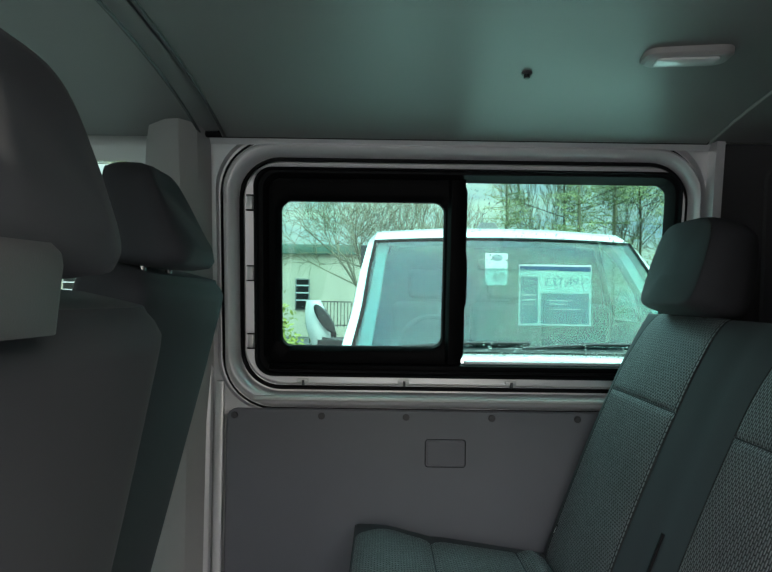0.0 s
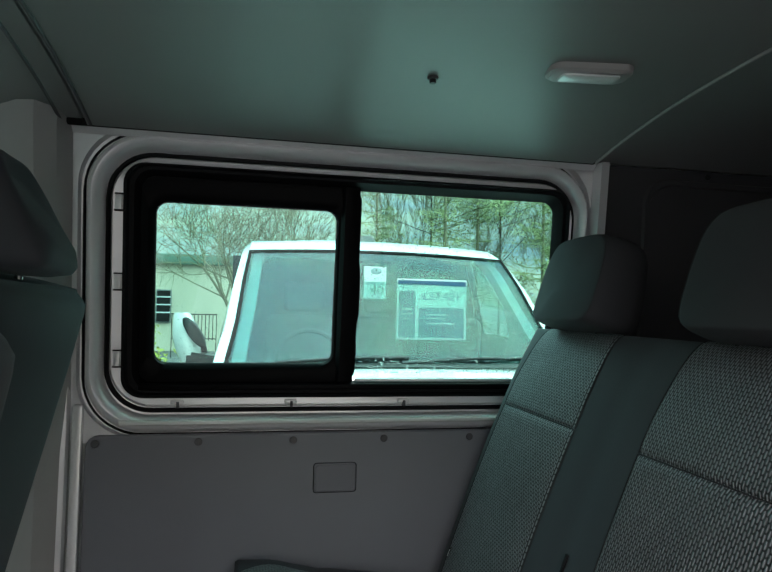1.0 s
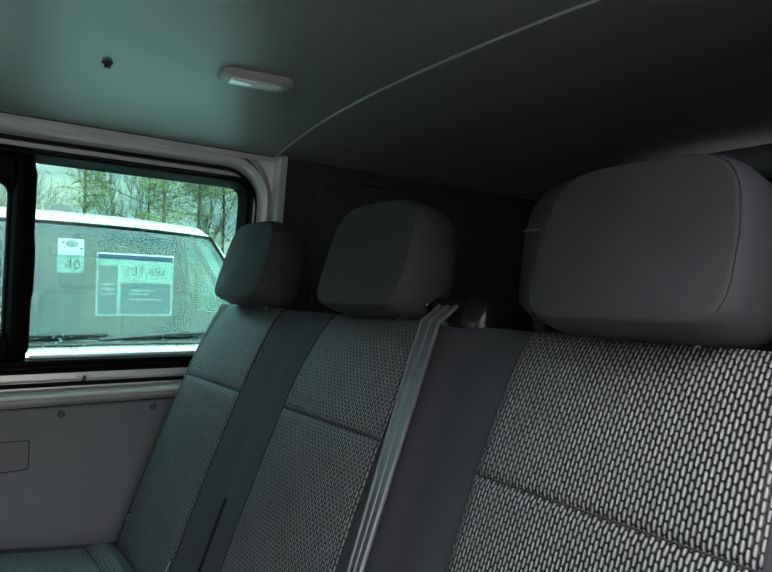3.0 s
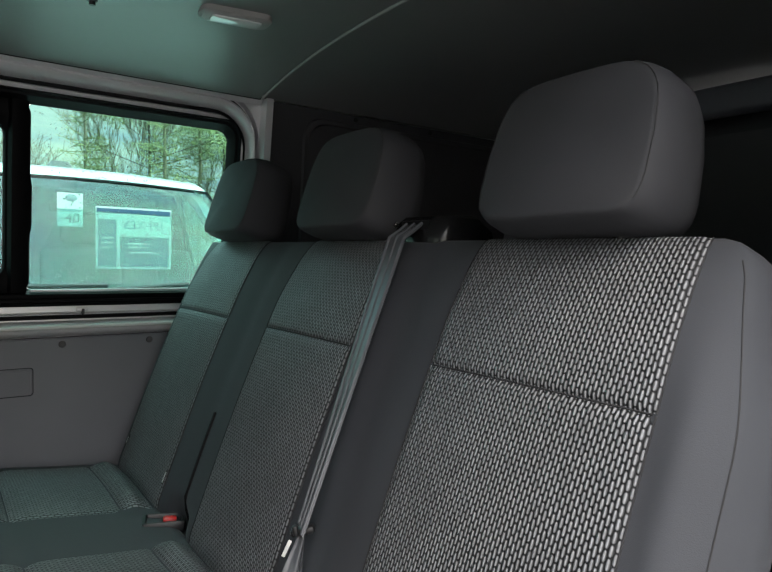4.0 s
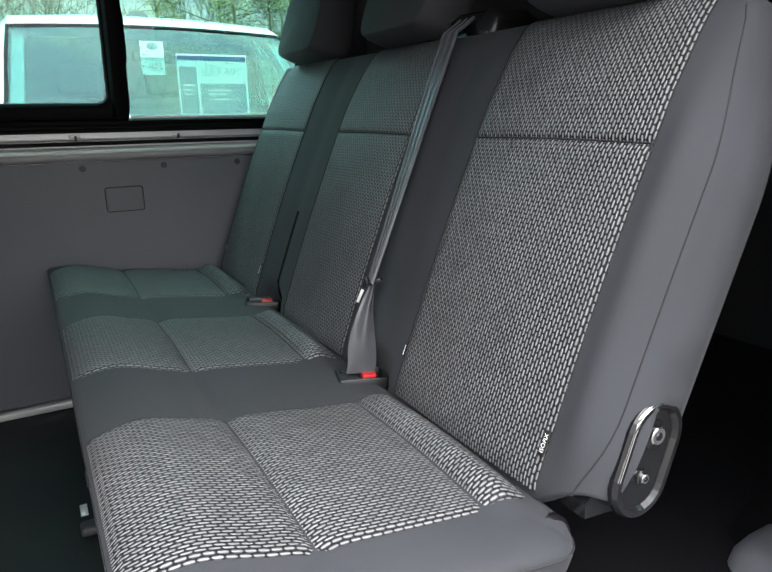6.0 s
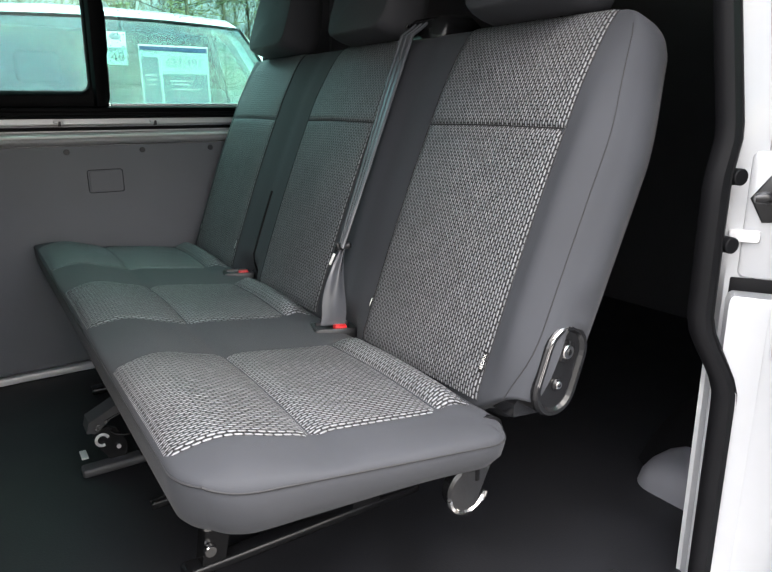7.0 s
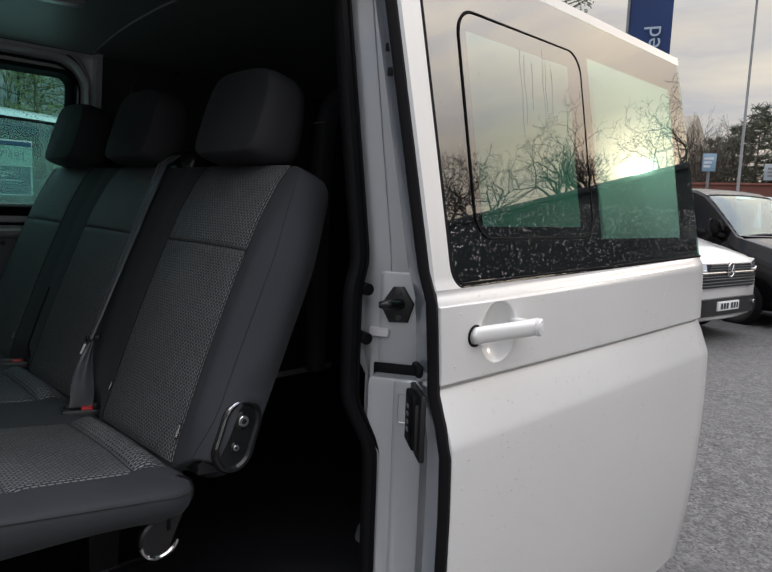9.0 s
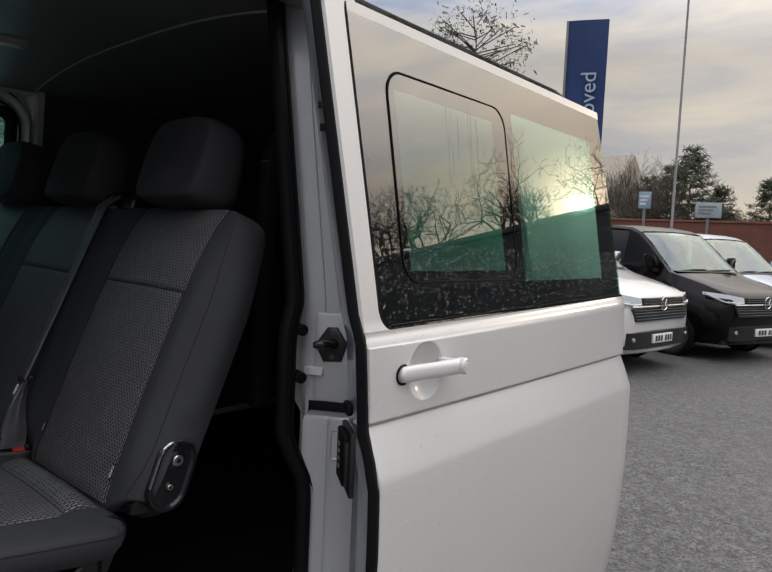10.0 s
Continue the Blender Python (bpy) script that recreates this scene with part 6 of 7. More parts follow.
    # two-storey grille with bright bars, badge, lower intake, plate
    def nose(x):
        return 0.6 * max(0.0, abs(x) - 0.52) ** 2

    for z0, z1, w0, w1, bars in ((0.865, 0.945, 0.54, 0.52, (0.882, 0.912, 0.938)), (0.665, 0.815, 0.66, 0.74, (0.690, 0.728, 0.766, 0.800))):
        grille = part("grille", loft(bm_new(), [[(lerp(-w, w, i / 14), nose(lerp(-w, w, i / 14)) - o, z) for o, w, z in ((-0.02, w0, z0), (0.028, w0, z0), (0.028, w1, z1), (-0.02, w1, z1))] for i in range(15)], cap0=True, cap1=True), M_BLACK, ob, angle=30)
        for z in bars:
            w = lerp(w0, w1, (z - z0) / (z1 - z0)) - 0.02
            part("grille_bar", loft(bm_new(), [[(x, nose(x) - o, z + dz) for o, dz in ((0.026, -0.006), (0.036, -0.004), (0.036, 0.004), (0.026, 0.006))] for x in [lerp(-w, w, i / 14) for i in range(15)]], cap0=True, cap1=True), M_CHROME if z == bars[-1] else M_POLE, grille)
    part("chrome_strip", tube(bm_new(), [(x, nose(x) - 0.026, 0.840) for x in [lerp(-0.74, 0.74, i / 16) for i in range(17)]], 0.013, 8), M_CHROME, ob, "chrome strip between the headlamps")
    badge = part("badge", disc(bm_new(), (0, -0.010, 0.870), (0, -1, 0), 0.086, 0.022, 28), M_BLACK, ob, "round chrome-rimmed badge")
    part("rim", tube(bm_new(), [(0.082 * math.cos(w), -0.034, 0.870 + 0.082 * math.sin(w)) for w in [2 * math.pi * k / 28 for k in range(29)]], 0.008, 6), M_CHROME, badge)
    for pts in (((-0.045, 0.045), (-0.012, -0.02), (0.0, 0.012), (0.012, -0.02), (0.045, 0.045)),):
        part("emblem", tube(bm_new(), [(x * 1.2, -0.034, 0.870 + z * 1.2) for x, z in pts], 0.008, 6), M_CHROME, badge)
    part("bumper_grille", loft(bm_new(), [[(lerp(-0.80, 0.80, i / 14), nose(lerp(-0.80, 0.80, i / 14)) + 0.012 - o, z) for o, z in ((-0.02, 0.33), (0.040, 0.33), (0.040, 0.530), (-0.02, 0.545))] for i in range(15)], cap0=True, cap1=True), M_BLACK, ob, angle=30)
    part("bumper_lip", tube(bm_new(), [(x, 0.035 + 0.13 * abs(x) ** 2, 0.300) for x in [lerp(-0.82, 0.82, i / 12) for i in range(13)]], 0.040, 8), M_BLACK if paint is M_DARKPAINT else M_SILVER, ob)
    plate = part("number_plate", boxed(-0.26, 0.26, -0.048, -0.014, 0.385, 0.495, bevel=0.004), M_WHITE, ob, "white number plate with dark bars")
    for x0, x1 in ((-0.20, -0.15), (-0.13, -0.08), (-0.06, -0.01), (0.05, 0.10), (0.12, 0.17), (0.19, 0.23)):
        part("bar", boxed(x0, x1, -0.0505, -0.047, 0.405, 0.475), M_INK, plate, smooth=False)
    # wipers, interior
    for x0, x1 in ((-0.62, 0.02), (-0.02, 0.66)):
        part("wiper", tube(bm_new(), [(x0, 0.965, 1.275), (lerp(x0, x1, 0.5), 0.985, 1.298), (x1, 0.995, 1.300)], 0.010, 6), M_BLACK, ob)
    part("cowl", loft(bm_new(), [[(x, d, z) for d, z in ((0.90, 1.262), (0.94, 1.272), (0.99, 1.276))] for x in [lerp(-0.80, 0.80, i / 8) for i in range(9)]], closed=False), M_BLACK, ob)
    part("dashboard", boxed(-0.84, 0.84, 1.02, 1.55, 1.05, 1.235, bevel=0.05, segments=3), M_INTERIOR, ob)
    part("cab_back", boxed(-0.86, 0.86, 2.42, 2.46, 0.4, 1.90), M_INTERIOR, ob)
    for side in (-1, 1):
        part("pillar_trim", loft(bm_new(), [[(side * (s[2] * k - 0.01), s[0] + dy, s[5] - dz) for k, dy, dz in ((0.93, 0.02, 0.05), (0.93, 0.10, 0.05), (0.86, 0.10, 0.07), (0.86, 0.03, 0.04))] for s in [station_at(d) for d in (1.02, 1.3, 1.6, 1.82)]]), M_PILLAR, ob)
    if glass is M_SCREEN:
        part("steering_wheel", tube(bm_new(), [(-0.40 + 0.19 * math.cos(a), 1.66 + 0.075 * math.sin(a), 1.235 + 0.175 * math.sin(a)) for a in [2 * math.pi * k / 32 for k in range(33)]], 0.016, 8), M_BLACK, ob)
        for x in (-0.40, 0.12, 0.55):
            part("seat", boxed(x - 0.24, x + 0.24, 2.05, 2.20, 0.9, 1.50, bevel=0.05, segments=3), M_INTERIOR, ob)
            part("head_restraint", boxed(x - 0.13, x + 0.13, 2.09, 2.19, 1.52, 1.72, bevel=0.04, segments=3), M_INTERIOR, ob)
        part("inside_mirror", boxed(-0.12, 0.12, 1.78, 1.82, 1.70, 1.77, bevel=0.02), M_BLACK, ob)
    for c in ob.children:
        c.matrix_parent_inverse = Matrix.Identity(4)
    ob.matrix_basis = m
    return ob


car_van("white van parked nose-on beside, price sheet behind its windscreen", M_PAINT, Matrix.Translation((0.722, 2.20, 0.0)) @ Matrix.Diagonal((1.02, 1.0, 1.0, 1.0)), M_SCREEN)


# price sheet and tag behind the windscreen
def hung(x, z):
    """A frame standing upright behind the facing van's windscreen: x to the right as seen from its nose, y up."""
    return Matrix.Translation((x, 3.62, z)) @ Matrix(((1, 0, 0), (0, 0, -1), (0, 1, 0))).to_4x4()


def paper(name, label, m, w, h, mat, parent=None, z=0.0):
    bm = boxed(-w / 2, w / 2, -h / 2, h / 2, z, z + 0.002, bevel=0.0005)
    bm.transform(m)
    return part(name, bm, mat, parent, label, smooth=False)


sheet_m = hung(0.980, 1.547) @ Matrix.Diagonal((1.08, 0.66, 1.0, 1.0))
price = thing("price_sheet", "white and blue printed price sheet behind the windscreen", "sign", at=sheet_m.translation)
paper("paper", "", sheet_m, 0.38, 0.52, M_WHITE, price)
paper("head_bar", "", sheet_m @ pose(0, 0.225, 0), 0.37, 0.040, M_SHEETBLUE, price, 0.002)
paper("column", "", sheet_m @ pose(-0.135, -0.045, 0), 0.09, 0.40, M_SHEETBLUE, price, 0.002)
paper("block", "", sheet_m @ pose(0.052, -0.115, 0), 0.25, 0.26, M_SHEETBLUE, price, 0.002)
for k, (x, y, w) in enumerate(((0.03, -0.045, 0.13), (0.02, -0.075, 0.10), (-0.135, 0.0, 0.06), (-0.135, -0.04, 0.06), (-0.135, -0.08, 0.05), (0.05, -0.12, 0.16))):
    paper("bar", "", sheet_m @ pose(x, y, 0), w, 0.012, M_WHITE, price, 0.004)
lettering("lettering", "£37,491", 0.066, sheet_m @ pose(0.050, 0.110, 0.003) @ Matrix.Diagonal((1.0, 1.5, 1.0, 1.0)), M_SHEETBLUE, price)
tag_m = hung(0.648, 1.690) @ Matrix.Diagonal((1.05, 0.64, 1.0, 1.0))
tag_card = thing("windscreen_tag", "white card tag with the number 40 behind the windscreen", "sign", at=tag_m.translation)
paper("card", "", tag_m, 0.12, 0.28, M_WHITE, tag_card)
lettering("lettering", "40", 0.075, tag_m @ pose(0.01, -0.075, 0.003) @ Matrix.Diagonal((1.0, 1.5, 1.0, 1.0)), M_INK, tag_card)
bm = disc(bm_new(), (0.0, 0.0, 0.0), (0, 0, 1), 0.030, 0.003, 20)
bm.transform(tag_m @ pose(0.005, 0.100, 0.001))
part("spot", bm, M_SIGNGREY, tag_card)
beacon = thing("roof_marker", "small dark box on the facing van's roof", "roof marker", at=(0.71, 4.35, 1.96))
part("body", loft(bm_new(), [[(0.71 + x, 4.35 + y, z) for x, y in rrect(-w, w, -0.06, 0.06, 0.02, 3)] for w, z in ((0.075, 1.955), (0.07, 2.005), (0.05, 2.035))], cap0=True, cap1=True), M_POLE, beacon)

# row of vans beyond the rear of the doorway
for label, paint, x, y, turn_deg in (("white parked van seen past the open door", M_PAINT, 8.20, 1.60, -8), ("dark brown parked van beside a white one", M_DARKPAINT, 10.55, 0.86, -20), ("pale blue parked van at the far end of the row", M_BLUEPAINT, 13.1, 0.60, -18)):
    car_van(label, paint, Matrix.Translation((x, y, gz(x))) @ pose(0, 0, 0, 0, 0, turn_deg))


# ---- trees, buildings and the far edge ----
def bare_tree(name, label, x, y, z0, height, seed, spread_deg=32, levels=6, trunk=0.16, splits=3, group="bare trees", bark=None, stout=1.0, bole=None, limb=None, limbs=None, wander=0.16, least=0.0055):
    rng = random.Random(seed)
    ob = thing(name, label, "tree", at=(x, y, z0), group=group)
    bm = bm_new()
    trunk_bm = bm_new()

    def grow(p, d, length, r, level):
        pts, rad = [p], [r]
        steps = 4 if level < 3 else 3
        q, dd = p, d
        for i in range(steps):
            dd = (dd + Vector((rng.uniform(-1, 1), rng.uniform(-1, 1), rng.uniform(-0.5, 0.8))) * (wander if level else 0.06)).normalized()
            q = q + dd * length / steps
            pts.append(q), rad.append(r * (1 - 0.42 * (i + 1) / steps))
        tube(trunk_bm if level == 0 else bm, pts, rad, 8 if level == 0 else 5 if level < 3 else 3, caps=False)
        if level >= levels:
            return
        count = limbs if limbs and level == 0 else splits + (1 if level in (1, 2) else 0)
        for k in range(count):
            t = 1.0 if k == 0 else rng.uniform(0.9 if limbs and level == 0 else 0.35, 0.98)
            i = min(steps - 1, int(t * steps))
            at = pts[i].lerp(pts[i + 1], t * steps - i if t < 1 else 1.0)
            side = dd.orthogonal().normalized()
            side.rotate(Matrix.Rotation(rng.uniform(0, 2 * math.pi), 3, dd))
            a = radians(rng.uniform(0.5, 1.25) * spread_deg)
            nd = (dd * math.cos(a) + side * math.sin(a) + Vector((0, 0, 0.12))).normalized()
            grow(at, nd, (limb if limb and level == 0 else length) * rng.uniform(0.60, 0.82), max(least, rad[i] * min(0.9, stout * rng.uniform(0.5, 0.72))), level + 1)

    grow(Vector((x, y, z0 - 0.1)), Vector((rng.uniform(-0.05, 0.05), rng.uniform(-0.05, 0.05), 1)).normalized(), bole or height * 0.26, trunk, 0)
    part("trunk", trunk_bm, bark or M_BARK, ob)
    part("crown", bm, bark or M_BARK, ob)
    return ob


def leafy(name, label, x, y, z0, height, width, seed, leaves=2200, mat=None, size=0.10, trunk=0.12, cone=False, category="tree", group="", low=0.12):
    rng = random.Random(seed)
    ob = thing(name, label, category, at=(x, y, z0), group=group)
    bm = bm_new()
    tube(bm, [(x, y, z0 - 0.1), (x + 0.05, y, z0 + height * 0.5), (x, y, z0 + height * 0.92)], [trunk, trunk * 0.6, trunk * 0.15], 7)
    clumps = []
    for _ in range(46):
        t = rng.random() ** 0.8
        r = width / 2 * ((1 - t) * 0.95 + 0.1 if cone else math.sin(math.pi * lerp(0.12, 0.97, t)) ** 0.7) * rng.uniform(0.35, 1.0)
        a = rng.uniform(0, 2 * math.pi)
        c = Vector((x + r * math.cos(a), y + r * math.sin(a), z0 + height * lerp(low, 0.97, t)))
        clumps.append((c, rng.uniform(0.35, 0.8)))
        tube(bm, [(x, y, max(z0, c.z - 0.35 * r)), c], [trunk * 0.25, 0.01], 4, caps=False)
    part("trunk", bm, M_BARK, ob)
    verts, faces = [], []
    for _ in range(leaves):
        c, k = rng.choice(clumps)
        p = c + Vector((rng.gauss(0, 1), rng.gauss(0, 1), rng.gauss(0, 0.7))) * (width * 0.10 * k + 0.02)
        if p.z < z0 + 0.02:
            continue
        a = Vector((rng.gauss(0, 1), rng.gauss(0, 1), rng.gauss(0, 1))).normalized()
        b = a.orthogonal().normalized()
        s = size * rng.uniform(0.6, 1.4)
        i = len(verts)
        verts += [p - a * s, p + b * s * 0.42, p + a * s, p - b * s * 0.42]
        faces.append((i, i + 1, i + 2, i + 3))
    me = bpy.data.meshes.new("crown")
    me.from_pydata(verts, [], faces)
    me.materials.append(mat or M_LEAF)
    crown = new("crown", me)
    crown.parent, crown.matrix_parent_inverse = ob, ob.matrix_basis.inverted()
    return ob


M_TWIG = surface("olive_brown_twigs", (0.19, 0.18, 0.115), 0.85, vary=0.3, scale=1.5, grain=40, bump=0.4, depth=0.005)


def larch(label, x, y, height, seed, width=3.0, name="bare_larch", group="larches", needles=None, branches=150, sprays=11, thick=1.0):
    """A tall thin conifer: one straight stem with whorls of fine level branches and short twigs."""
    rng = random.Random(seed)
    ob = thing(name, label, "tree", at=(x, y, 0), group=group)
    part("trunk", tube(bm_new(), [(x, y, -0.1), (x + 0.06, y, height * 0.5), (x, y, height)], [0.075, 0.05, 0.01], 7), M_TWIG, ob)
    bm = bm_new()
    for k in range(branches):
        t = rng.uniform(0.08, 0.99)
        reach = width / 2 * (1.05 - t) ** 0.8 * rng.uniform(0.5, 1.0) + 0.1
        a = rng.uniform(0, 2 * math.pi)
        d = Vector((math.cos(a), math.sin(a), 0))
        p0 = Vector((x, y, height * t))
        pts = [p0, p0 + d * reach * 0.5 + Vector((0, 0, 0.03)), p0 + d * reach + Vector((0, 0, rng.uniform(-0.05, 0.22)))]
        tube(bm, pts, [0.018, 0.012, 0.005], 3, caps=False)
        for q in range(sprays):
            u = rng.uniform(0.25, 1.0)
            b = pts[0].lerp(pts[2], u)
            tube(bm, [b, b + Vector((rng.uniform(-1, 1), rng.uniform(-1, 1), rng.uniform(-0.7, 0.9))) * 0.28], [0.007 * thick, 0.003 * thick], 3, caps=False)
    part("crown", bm, needles or M_LIGHTLEAF, ob)
    return ob


M_LIGHTLEAF = surface("light_green_twigs", (0.25, 0.29, 0.12), 0.7, vary=0.4, scale=0.8, grain=30, bump=0.1)
# seen through the far window
bare_tree("bare_tree", "leafless tree behind the facing van", -0.22, 14.0, 0, 6.3, 6, 46, 6, 0.10, 3, bark=M_TWIG, stout=1.0, bole=1.3, limb=2.1, limbs=6, wander=0.12)
bare_tree("bare_tree", "leafless tree behind the facing van", 1.4, 19.0, 0, 7.4, 9, 28, 6, 0.10, 3, bark=M_TWIG)
for i, (x, y, h) in enumerate(((5.0, 20.0, 9.5), (7.6, 21.0, 9.0), (9.8, 20.0, 9.0), (12.5, 22, 9.5))):
    bare_tree("bare_tree", "tall thin leafless tree in the belt behind", x, y, 0, h, 21 + i, 20, 6, 0.06, bark=M_TWIG)
for i, (x, y, h, w) in enumerate(((5.6, 20.0, 8.6, 4.2), (8.4, 21.0, 8.0, 4.6), (11.0, 20.5, 8.5, 4.2))):
    leafy("conifer", "tall green conifer in the belt behind", x, y, 0, h, w, 40 + i, 8500, M_LIGHTLEAF, size=0.055, trunk=0.06, group="conifers")
for i, (x, y, h) in enumerate(((3.6, 19.0, 7.6), (5.6, 18.5, 8.4), (7.0, 19.5, 8.8), (8.8, 18.5, 8.6), (10.4, 19.0, 8.8), (12.0, 20.0, 9.0))):
    larch("tall fine-branched larch in the belt behind", x, y, h, 300 + i)
leafy("bush", "yellow-green clipped bush by the car park", -2.15, 6.2, 0, 1.42, 1.3, 50, 15000, M_BUSH, 0.026, 0.03, category="bush")
leafy("bush", "yellow-green clipped bush by the car park", -1.28, 6.0, 0, 1.46, 1.2, 51, 15000, M_BUSH, 0.026, 0.03, category="bush")
railing = thing("railing", "short run of black upright-bar railing before the building", "railing", at=(-1.8, 22.0, 0.0))
for z in (1.42, 0.62):
    part("rail", boxed(-2.55, -1.10, 21.985, 22.015, z, z + 0.035), M_BLACK, railing, smooth=False)
for k in range(13):
    x = -2.53 + 0.118 * k
    part("bar", boxed(x - 0.012, x + 0.012, 21.988, 22.012, 0.0 if k in (0, 12) else 0.58, 1.46), M_BLACK, railing, smooth=False)

hall = thing("cream_building", "long low cream rendered building with a green roof edge", "building", at=(-6, 27, 0))
part("wall", boxed(-22, 2.5, 26, 34, 0, 3.35), M_RENDER, hall, smooth=False)
part("roof_edge", boxed(-22.2, 2.7, 25.8, 34.2, 3.35, 3.75, bevel=0.03), M_ROOFTRIM, hall)
for x, half in ((-12.5, 0.55), (-9.0, 0.55), (-3.31, 0.29)):
    w = part("window", boxed(x - half, x + half, 25.93, 26.0, 1.08, 2.36, bevel=0.01), M_POLE, hall)
    part("pane", boxed(x - half + 0.05, x + half - 0.05, 25.90, 25.935, 1.13, 2.31), M_FRIT, w, smooth=False)
    for z in (1.45, 1.75, 2.05):
        part("bar", boxed(x - half + 0.03, x + half - 0.03, 25.88, 25.91, z, z + 0.05), M_SIGNWHITE, w, smooth=False)



# beyond the row of vans: brick wall, post, signs, banner, trees
brick_wall = thing("brick_wall", "low red brick wall along the car park", "wall", at=(27, 5, -0.2), kind="structure")
bw = Matrix.Translation((27.0, 6.0, -0.3)) @ pose(0, 0, 0, 0, 0, -75)
bm = boxed(-14, 14, 0.0, 0.20, 0, 3.02)
bm.transform(bw)
part("core", bm, M_BRICK, brick_wall, smooth=False)
bm = boxed(-14, 14, -0.04, 0.24, 3.02, 3.10, bevel=0.01)
bm.transform(bw)
part("coping", bm, M_BRICK, brick_wall)
post = thing("lamp_post", "tall thin grey lamp post", "lamp post", at=(20.0, 5.08, -0.2))
part("pole", tube(bm_new(), [(20.0, 5.08, -0.2), (20.0, 5.08, 1.2), (20.0, 5.08, 1.25), (20.0, 5.08, 9.0)], [0.075, 0.075, 0.042, 0.03], 12), M_POLE, post)
part("arm", tube(bm_new(), [(20.0, 5.08, 8.9), (19.6, 4.98, 9.1), (19.0, 4.78, 9.15)], 0.035, 8), M_POLE, post)
for name, label, x, y, z, w, h, mat in (("direction_sign", "white direction sign on a pole", 21.0, 4.35, 2.80, 0.72, 0.46, M_SIGNGREY), ("blue_sign", "small blue and white sign on a pole", 19.5, 5.75, 3.0, 0.35, 0.5, M_SIGNBLUE)):
    s = thing(name, label, "sign", at=(x, y, -0.2))
    part("pole", tube(bm_new(), [(x, y, -0.2), (x, y, z + h / 2)], 0.04, 8), M_POLE, s)
    face = pose(x, y, z, 90, 0, -74)
    bm = boxed(-w / 2, w / 2, -h / 2, h / 2, 0.04, 0.06, bevel=0.01)
    bm.transform(face)
    b = part("board", bm, mat, s)
    for k in range(3):
        bm = boxed(-w * 0.38, w * 0.30 - 0.1 * k * w, h * (0.22 - 0.22 * k) - 0.03, h * (0.22 - 0.22 * k) + 0.03, 0.06, 0.066)
        bm.transform(face)
        part("bar", bm, M_POLE if mat is M_SIGNGREY else M_SIGNWHITE, b, smooth=False)
banner = thing("feather_banner", "tall blue banner with white vertical lettering", "banner", at=(9.3, 3.2, -0.1))
bnm = pose(9.30, 3.305, 0, 90, 0, -68)
bm = bm_new()
loft(bm, [[(x, z, 0.02 * math.sin(z * 3 + x * 4) + o) for x in [lerp(-0.30, 0.30 - 0.05 * ease((2.4 - z) / 0.5), i / 6) for i in range(7)]] for o in (0.0,) for z in [lerp(2.15, 4.9, k / 18) for k in range(19)]], closed=False)
bm.transform(bnm)
part("cloth", bm, M_BANNER, banner)
part("pole", tube(bm_new(), [bnm @ Vector((-0.30, z, 0.01)) for z in (0.0, 2.0, 4.9)], 0.02, 8), M_POLE, banner)
lettering("lettering", "Approved", 0.33, bnm @ pose(0.06, 3.46, 0.035, 0, 0, 90), M_BLUEPAINT, banner)
for i, (x, y, h, w) in enumerate(((33.0, 10.6, 4.6, 3.4), (34.0, 6.9, 3.9, 4.5), (37.0, 3.2, 4.4, 4.5), (36.0, 1.0, 4.8, 4.5), (33, 12.5, 5.0, 4.5))):
    leafy("evergreen_tree", "dark ragged evergreen behind the brick wall", x, y, -0.3, h, w, 60 + i, 24000, size=0.042, trunk=0.14, group="evergreens")
for i, (x, y, h) in enumerate(((29.6, 9.4, 8.8), (29.0, 10.2, 8.4), (30.2, 10.9, 8.6), (29.4, 8.9, 8.6), (31.0, 9.6, 7.4), (30.0, 11.8, 7.0), (30.6, 8.3, 7.6), (31.5, 10.2, 8.0), (34.0, 6.0, 5.8), (35.0, 4.2, 5.6), (35.0, 2.2, 5.6), (33.0, 8.0, 7.2), (28.5, 12.0, 6.8))):
    bare_tree("bare_tree", "leafless tree behind the brick wall", x, y, -0.3, h, 80 + i, 34, 5, 0.12)
for i, (x, y, h, w) in enumerate(((31.2, 7.75, 6.3, 6.6), (32.4, 8.9, 5.6, 5.6), (33.5, 10.3, 5.2, 5.6), (33.0, 6.9, 4.6, 5.0), (36.0, 5.3, 5.3, 5.0), (38.0, 1.8, 5.2, 5.0))):
    larch("dark needled conifer behind the brick wall", x, y, h, 400 + i, w, "conifer", "conifers by the wall", M_LEAF, 190, 22, 2.6)
leafy("evergreen_tree", "small-leaved tree standing behind the van", 9.65, 5.55, -0.2, 5.9, 2.2, 71, 1500, M_LEAF, 0.05, 0.05, group="evergreens", low=0.76)
M_ROOFTILE = surface("grey_roof_tiles", (0.30, 0.27, 0.22), 0.8, vary=0.2)
house = thing("pale_house", "pale gabled house beyond the trees", "house", at=(42, 17, -0.3))
part("wall", boxed(40, 47, 15, 22, -0.3, 5.0), M_RENDER, house, smooth=False)
part("roof", loft(bm_new(), [[(39.7, y, 5.0), (43.5, y, 8.0), (47.3, y, 5.0)] for y in (14.8, 22.2)], cap0=True, cap1=True), M_ROOFTILE, house, smooth=False)

